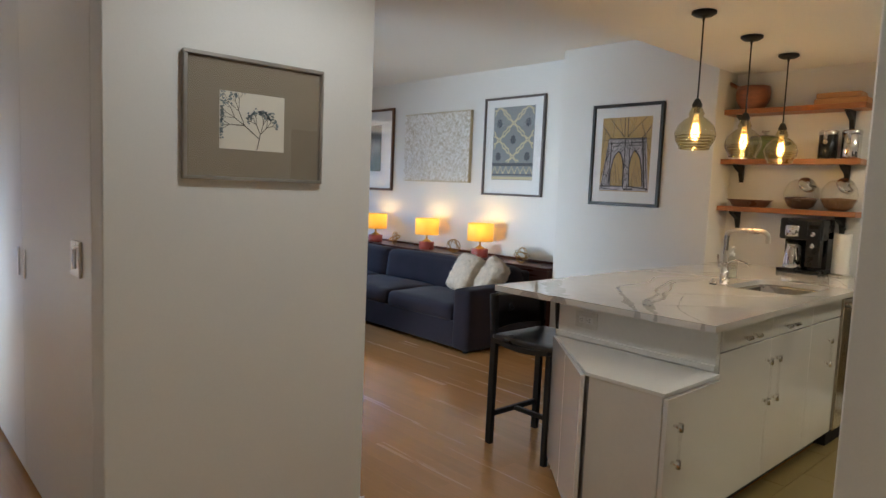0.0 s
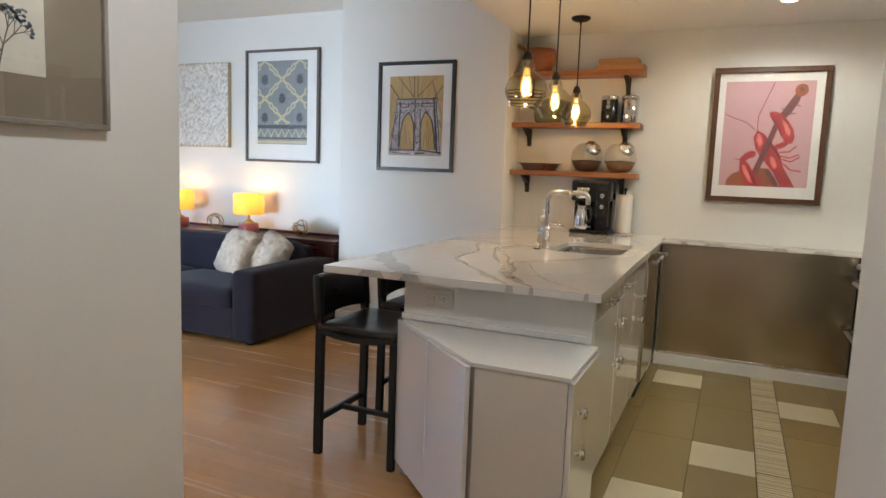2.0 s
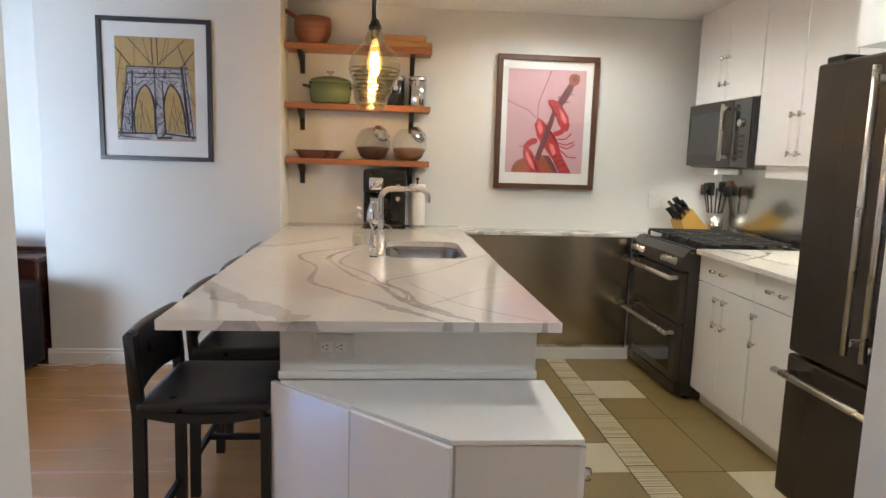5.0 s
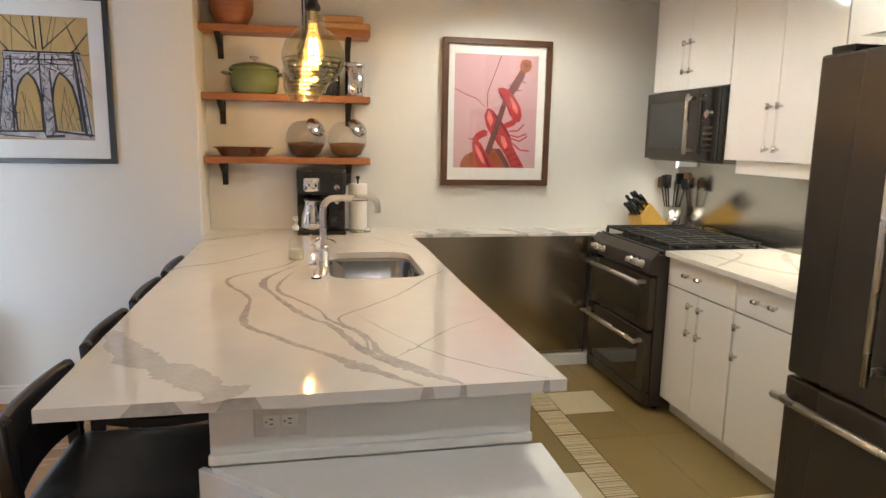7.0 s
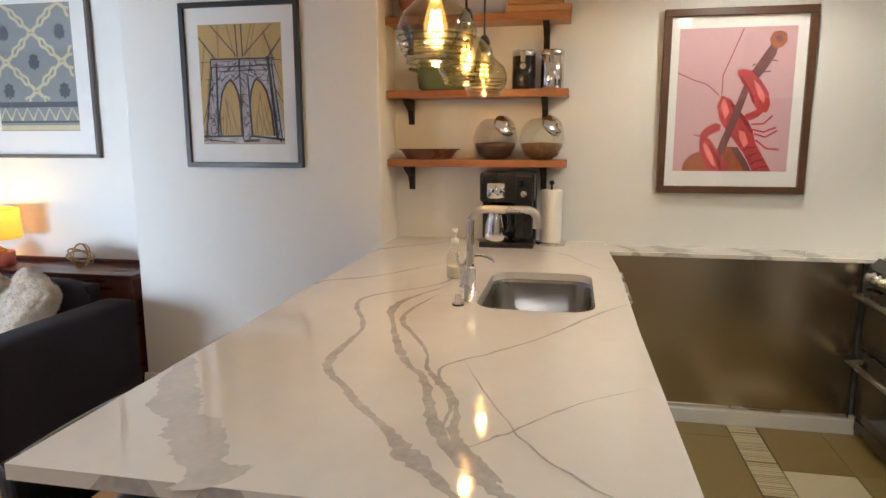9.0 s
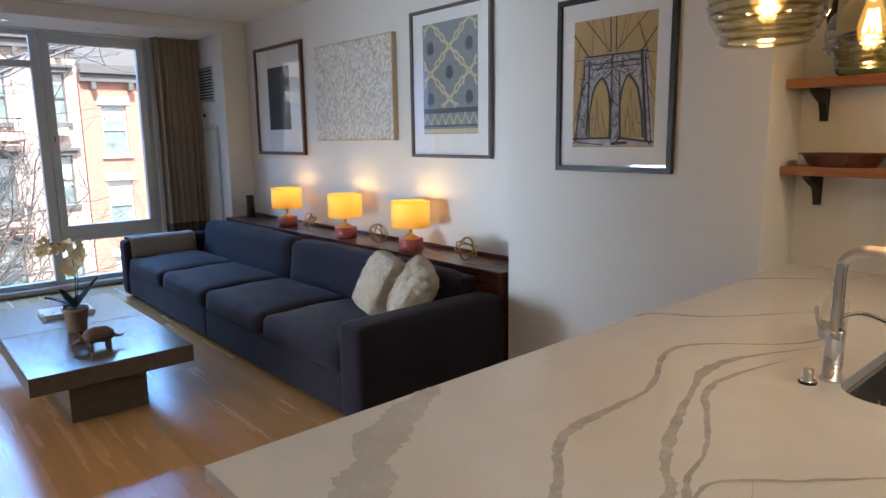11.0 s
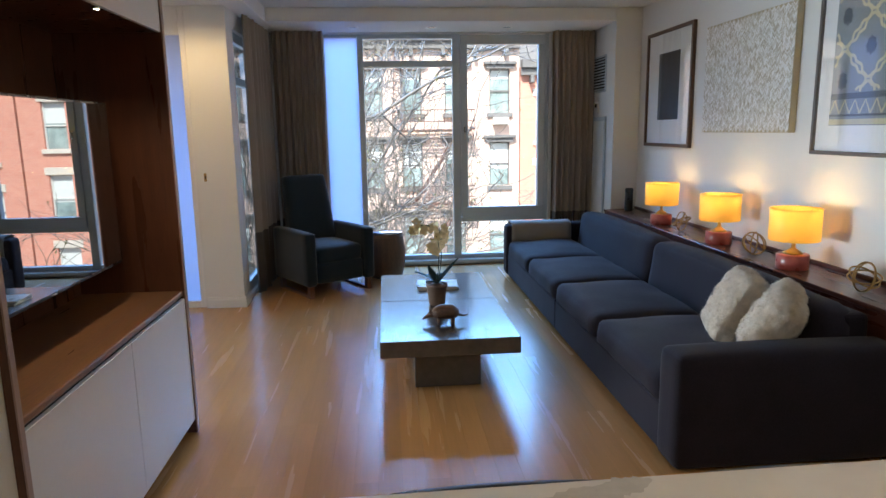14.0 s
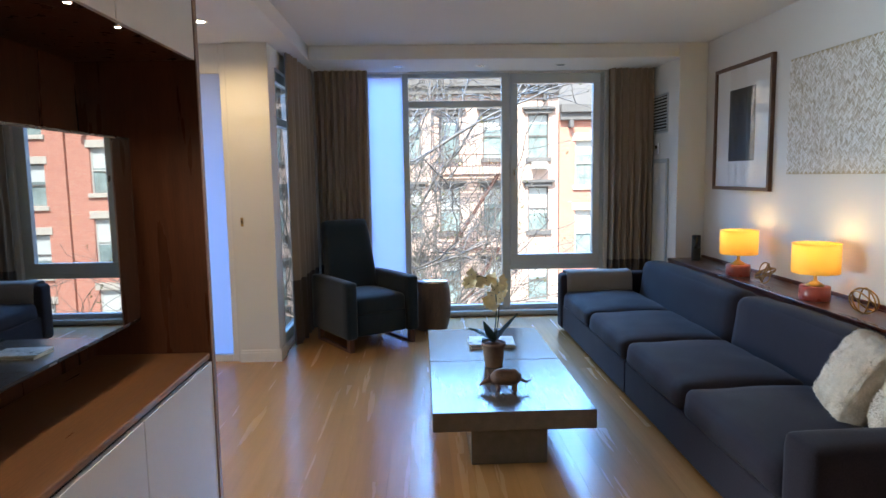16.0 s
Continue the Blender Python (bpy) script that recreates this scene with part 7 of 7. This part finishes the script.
def house(label, x0, x1, ztop, wallmat, cols, rows, lint, ww=0.95, y=32.0, sash_mat=None, shadecols=()):
    h = thing("row_house", label, "house", 0, 0, 0, group="houses across the street")
    holes = []
    for cx in cols:
        for za, zb in rows:
            holes.append((cx - ww / 2, cx + ww / 2, za, zb))
    part("wall", wall_cells(x0, x1, GZ, ztop, y, y + 0.4, holes), wallmat, h)
    part("roof", box(x0, y + 0.4, ztop - 0.5, x1, y + 11, ztop - 0.1, 0), DKTRIM, h)
    part("side_wall", box(x0, y + 0.41, GZ, x0 + 0.3, y + 11, ztop - 0.51, 0), wallmat, h)
    part("side_wall", box(x1 - 0.3, y + 0.41, GZ, x1, y + 11, ztop - 0.51, 0), wallmat, h)
    cor = part("cornice", join(box(x0, y - 0.45, ztop - 0.05, x1, y - 0.001, ztop + 0.35, 0.03), box(x0, y - 0.28, ztop - 0.38, x1, y - 0.001, ztop - 0.051, 0.03)), DKTRIM, h)
    k = x0 + 0.5
    while k < x1:
        part("corbel", box(k - 0.09, y - 0.4, ztop - 0.7, k + 0.09, y - 0.001, ztop - 0.381, 0.02), DKTRIM, cor)
        k += 1.45
    rnd = random.Random(int(x0 * 10) + 77)
    for cx in cols:
        for za, zb in rows:
            w = part("window", box(cx - ww / 2, y + 0.2, za, cx + ww / 2, y + 0.23, zb, 0), PANEEX, h)
            zm = (za + zb) / 2
            fr_ = [box(cx - ww / 2, y + 0.13, za, cx - ww / 2 + 0.06, y + 0.199, zb, 0), box(cx + ww / 2 - 0.06, y + 0.13, za, cx + ww / 2, y + 0.199, zb, 0), box(cx - ww / 2 + 0.06, y + 0.13, zm - 0.035, cx + ww / 2 - 0.06, y + 0.199, zm + 0.035, 0), box(cx - ww / 2 + 0.06, y + 0.13, zb - 0.07, cx + ww / 2 - 0.06, y + 0.199, zb, 0)]
            part("frame", join(*fr_), sash_mat or DKTRIM, w)
            hb = rnd.uniform(0.2, 0.65) * (zb - za)
            part("blind", box(cx - ww / 2 + 0.06, y + 0.185, zb - hb, cx + ww / 2 - 0.06, y + 0.198, zb - 0.07, 0), BLIND, w)
            part("sill", box(cx - ww / 2 - 0.12, y - 0.12, za - 0.2, cx + ww / 2 + 0.12, y + 0.19, za - 0.001, 0.01), lint, w)
            if lint is DKTRIM:
                part("lintel", join(box(cx - ww / 2 - 0.28, y - 0.25, zb + 0.18, cx + ww / 2 + 0.28, y - 0.001, zb + 0.32, 0.02), box(cx - ww / 2 - 0.16, y - 0.14, zb + 0.001, cx + ww / 2 + 0.16, y - 0.001, zb + 0.179, 0.01)), lint, w)
            else:
                part("lintel", box(cx - ww / 2 - 0.15, y - 0.05, zb + 0.001, cx + ww / 2 + 0.15, y - 0.001, zb + 0.34, 0.01), lint, w)
    return h


R = [(2.27, 4.25), (-1.11, 0.93), (-4.45, -2.5), (-8.0, -5.9)]
house("sunlit pale pink row house with dark window hoods", -6.5, 9.15, 5.5, PINKB, (-4.0, -1.7, 0.4, 2.35, 4.13, 6.15, 8.23), R, DKTRIM)
R2 = [(0.95, 3.0), (-2.35, -0.2), (-5.6, -3.5), (-8.8, -6.8)]
house("orange-red brick row house with pale stone lintels", 9.2, 16.4, 4.3, BRICK, (10.45, 12.6, 14.9), R2, STONET, 1.0, sash_mat=FRWH)
R3 = [(3.6, 5.4), (0.4, 2.3), (-2.8, -0.9), (-6.0, -4.1)]
house("red brick apartment house with white lintels and sills", 16.5, 36.0, 7.6, BRICK, (18.0, 20.6, 23.2, 25.8, 28.4, 31.0, 33.6), R3, STONET, 1.15, sash_mat=DKTRIM)
house("buff stucco row house at the end of the row", -20.0, -6.6, 6.0, BUFFB, (-18.0, -15.5, -13.0, -10.6, -8.2), R, DKTRIM)
ph = thing("roof_structure", "dark mansard and glazed penthouse above the roofline", "house", 0, 0, 0)
part("mansard", moved(prism([(33.0, 4.2), (36.0, 6.6), (40.0, 6.6), (40.0, 4.2)], 9.3, 16.3), Matrix(((0, 0, 1, 0), (1, 0, 0, 0), (0, 1, 0, 0), (0, 0, 0, 1)))), DKTRIM, ph)
part("glazing", box(9.4, 36.2, 6.61, 13.0, 36.3, 8.6, 0), PANEEX, ph)
back = setting("backdrop", box(-80, 60, GZ, 90, 62, 9.5, 0), mat("far_houses", (0.30, 0.22, 0.18), 0.9, var=0.4, scale=0.2, bump=0.0), "far row of houses", "backdrop")

RUSTI = mat("rusty_brown_iron", (0.11, 0.055, 0.045), 0.7, var=0.3, bump=0.1)
fe = thing("fire_escape", "rust-brown iron fire escape on the pale house", "fire escape", 0, 0, 0)
for z in (1.55, -1.85, -5.2):
    part("platform", join(*[box(3.3, 30.95 + 0.14 * k, z - 0.04, 6.9, 31.0 + 0.14 * k, z, 0) for k in range(8)]), RUSTI, fe)
    rail = [tube([(3.3, 30.9, z + h), (6.9, 30.9, z + h)], 0.022, 5) for h in (0.35, 0.85)]
    for k in range(25):
        rail.append(tube([(3.3 + 0.15 * k, 30.9, z), (3.3 + 0.15 * k, 30.9, z + 0.85)], 0.010, 4))
    for x in (3.3, 6.9):
        rail += [tube([(x, 30.9, z + 0.85), (x, 32, z + 0.85)], 0.02, 4), tube([(x, 30.9, z), (x, 32, z)], 0.03, 4), tube([(x, 30.95, z), (x, 31.98, z - 0.9)], 0.02, 4)]
    part("railing", join(*rail), RUSTI, fe)
for z in (1.55, -1.85):
    a, b = Vector((6.3, 31.3, z)), Vector((4.1, 31.3, z - 3.4))
    st_ = [tube([a + Vector((0, o, 0)), b + Vector((0, o, 0))], 0.05, 4) for o in (-0.28, 0.28)]
    for k in range(13):
        p = a.lerp(b, (k + 0.5) / 13)
        st_.append(box(p.x - 0.11, p.y - 0.27, p.z - 0.015, p.x + 0.11, p.y + 0.27, p.z + 0.015, 0))
    part("stair", join(*st_), RUSTI, fe)
part("ladder", join(*[tube([(3.42 + o, 31.6, 1.6), (3.62 + o * 0.9, 31.9, 5.4)], 0.025, 4) for o in (-0.2, 0.2)] + [tube([(3.24 + 0.015 * k, 31.6 + 0.022 * k, 1.8 + 0.27 * k), (3.62 + 0.015 * k, 31.6 + 0.022 * k, 1.8 + 0.27 * k)], 0.014, 4) for k in range(13)]), RUSTI, fe)
acu = thing("window_air_conditioner", "white window air conditioner on the pale house", "air conditioner", 8.23, 31.9, 2.0)
part("case", box(-0.35, -0.35, -0.28, 0.35, 0.09, 0.05, 0.02), PLASTW, acu)
part("grille", join(*[box(-0.3, -0.357, -0.25 + 0.05 * k, 0.3, -0.351, -0.23 + 0.05 * k, 0) for k in range(6)]), DKTRIM, acu)

# bare street tree with a few leaves
tree = thing("street_tree", "bare pale-barked street tree with fine twigs", "tree", 2.2, 18.2, GZ)
BARK = mat("pale_bark", (0.17, 0.15, 0.13), 0.9, var=0.35, scale=5, fine=40, bump=0.3)
TLEAF = mat("sparse_leaf", (0.16, 0.16, 0.06), 0.7, var=0.4, scale=30, bump=0.0, rand=0.2)
rt = random.Random(21)
limbs, twigs, leaves = [], [], []


def grow(p, d, length, r, level):
    pts = [p.copy()]
    q, dd = p.copy(), d.copy()
    n = 5
    for k in range(n):
        dd = (dd + 0.36 * Vector((rt.uniform(-1, 1), rt.uniform(-1, 1), rt.uniform(-0.7, 1.0)))).normalized()
        q = q + dd * (length / n)
        pts.append(q.copy())
    (limbs if level < 2 else twigs).append((pts, r, 0.55, 7 if level < 2 else 4))
    if level >= 5:
        if rt.random() < 0.35:
            leaves.append(q.copy())
        return
    kids = (6, 5, 4, 5, 3)[level]
    for k in range(kids):
        t = rt.uniform(0.35, 1.0)
        i = min(n - 1, int(t * n))
        a = Vector((rt.uniform(-1, 1), rt.uniform(-0.8, 0.8), rt.uniform(-0.35, 0.9))).normalized()
        grow(pts[i].lerp(pts[i + 1], t * n - i), (dd * 0.55 + a).normalized(), length * rt.uniform(0.5, 0.72), r * (0.6 if level else 0.42), level + 1)
    grow(pts[-1], dd, length * 0.72, r * 0.6, level + 1)


grow(Vector((0, 0, 0)), Vector((0.02, 0, 1)), 7.0, 0.11, 0)


def tubes(items):
    verts, faces = [], []
    for pts, r, taper, seg in items:
        n = len(pts)
        base = len(verts)
        for k, p in enumerate(pts):
            d = (pts[min(k + 1, n - 1)] - pts[max(k - 1, 0)]).normalized()
            a = d.cross(Vector((0.3, 0.9, 0.1))).normalized()
            b = d.cross(a)
            rr = max(0.0035, r * (1 + (taper - 1) * k / (n - 1)))
            for i in range(seg):
                c = 2 * math.pi * i / seg
                verts.append(p + rr * (math.cos(c) * a + math.sin(c) * b))
        for k in range(n - 1):
            for i in range(seg):
                j = (i + 1) % seg
                faces.append((base + k * seg + i, base + k * seg + j, base + (k + 1) * seg + j, base + (k + 1) * seg + i))
    me = bpy.data.meshes.new("branches")
    me.from_pydata([tuple(v) for v in verts], [], faces)
    return me


for nm, items in (("trunk", limbs[:1]), ("limbs", limbs[1:]), ("crown", twigs)):
    me = tubes(items)
    me.materials.append(BARK)
    for poly_ in me.polygons:
        poly_.use_smooth = True
    ob = new(nm, me)
    ob.parent = tree
bm = bmnew()
for q in leaves:
    for _ in range(2):
        e = Euler((rt.uniform(0, 6), rt.uniform(0, 6), rt.uniform(0, 6))).to_matrix()
        o = q + Vector((rt.uniform(-0.05, 0.05), rt.uniform(-0.05, 0.05), rt.uniform(-0.06, 0.02)))
        bm.faces.new([bm.verts.new(o + e @ Vector(c)) for c in ((-0.03, 0, 0), (0, -0.017, 0.004), (0.035, 0, 0), (0, 0.017, 0.004))])
part("leaves", bm, TLEAF, tree, "few small olive leaves")

# ---- floors, piece by piece ----
fl = setting("floor", box(-0.9, -1.3, -0.12, XE, 8.735, -0.009, 0), SUBFL, "honey oak plank floor", "floor")
KX0, KY1 = 2.42, PF + 0.055


def plank_mesh(name, w, l, h, material, gap=0.0005, bev=0.0006):
    bm = box(-w / 2 + gap / 2, -l / 2 + gap / 2, -h, w / 2 - gap / 2, l / 2 - gap / 2, 0, 0)
    top = [e for e in bm.edges if all(v.co.z > -1e-6 for v in e.verts)]
    if bev:
        bmesh.ops.bevel(bm, geom=top, offset=bev, segments=1, affect="EDGES")
    me = bpy.data.meshes.new(name)
    bm.to_mesh(me)
    bm.free()
    me.materials.append(material)
    return me


rp = random.Random(12)
PWID = 0.108
PLS = {k: plank_mesh("plank", PWID, 0.3 * k, 0.009, PLANK, 0.0004, 0) for k in range(1, 9)}
count = 0
rest = []
for i in range(-25, 34):
    x = 1.80 + PWID * (i + 0.5)
    if x - PWID / 2 < -0.9 or x + PWID / 2 > XE + 0.02:
        continue
    ya = -1.3 if x < 2.42 else 1.37
    cells = int(math.ceil((8.735 - ya) / 0.3))
    k = 0
    first = True
    while k < cells:
        n = rp.randint(2, 8) if first else rp.choice((4, 5, 6, 7, 8))
        first = False
        n = min(n, cells - k)
        yc = ya + 0.3 * (k + n / 2)
        if x > 1.75 and yc > 2.0 and count < 300:
            ob = new("plank", PLS[n])
            ob.location = (x, yc, 0)
            ob.parent = fl
            count += 1
        else:
            rest.append((x, yc, n))
        k += n
if rest:
    bm = bmnew()
    for x, yc, n in rest:
        h = 0.3 * n / 2 - 0.0002
        w = PWID / 2 - 0.0002
        vs = [bm.verts.new((x + a * w, yc + b * h, z)) for z in (-0.009, 0) for a, b in ((-1, -1), (1, -1), (1, 1), (-1, 1))]
        bm.faces.new(vs[4:])
        for i in range(4):
            j = (i + 1) % 4
            bm.faces.new((vs[i], vs[j], vs[j + 4], vs[i + 4]))
    tagged(part("planks", bm, PLANK, fl), "", "", "", "stuff")

kf = setting("floor_kitchen", box(2.42, -0.63, -0.0085, XE, 1.37, -0.002, 0), GROUT, "olive and cream ceramic tile kitchen floor", "floor")
setting("threshold", box(2.40, -0.60, -0.008, 2.42, 1.37, 0.003, 0.001), NICKEL, "metal floor threshold", "trim")
U = 0.305
rowsY = [(-0.387, -0.085), (-0.085, 0.217), (0.217, 0.518), (0.663, 0.953), (0.953, 1.255), (1.255, 1.37)]
white = {0: (), 1: (3.27,), 2: (4.49, 2.66), 3: (3.58,), 4: (4.80, 2.97), 5: ()}
tile_cache = {}


def tile(x0, y0, x1, y1, material):
    key = (round(x1 - x0, 3), round(y1 - y0, 3), material.name)
    if key not in tile_cache:
        tile_cache[key] = plank_mesh("tile", x1 - x0, y1 - y0, 0.006, material, 0.003, 0.001)
    ob = new("tile", tile_cache[key])
    ob.location = ((x0 + x1) / 2, (y0 + y1) / 2, 0.004)
    ob.parent = kf


for r, (y0, y1) in enumerate(rowsY):
    x = 2.42
    stops = sorted(w for w in white[r])
    off = (0, 0.3, 0.15, 0.2, 0.35, 0)[r]
    while x < XE - 0.02:
        nxt = min([w for w in stops if w > x + 0.01] + [XE])
        if any(abs(x - w) < 0.011 for w in stops):
            tile(x, y0, x + U, y1, TILEW)
            x += U
        else:
            e = min(nxt, x + 2 * U)
            if nxt - e < 0.08:
                e = nxt
            tile(x, y0, e, y1, TILE)
            x = e
rs = random.Random(6)
x = 2.42
while x < XE - 0.25:
    mt = part("mosaic_tile", box(x + 0.002, 0.521, -0.002, x + U - 0.002, 0.66, 0.0035, 0.0005), TILE, kf, "striped cream and brown mosaic strip")
    bars = []
    xx = x + 0.006
    while xx < x + U - 0.012:
        w = rs.choice((0.006, 0.008, 0.011, 0.016))
        bars.append(box(xx, 0.522, 0.003, min(xx + w, x + U - 0.003), 0.659, 0.0046, 0))
        xx += w + rs.choice((0.004, 0.006, 0.009))
    part("cream_bars", join(*bars), TILEW, mt)
    x += U
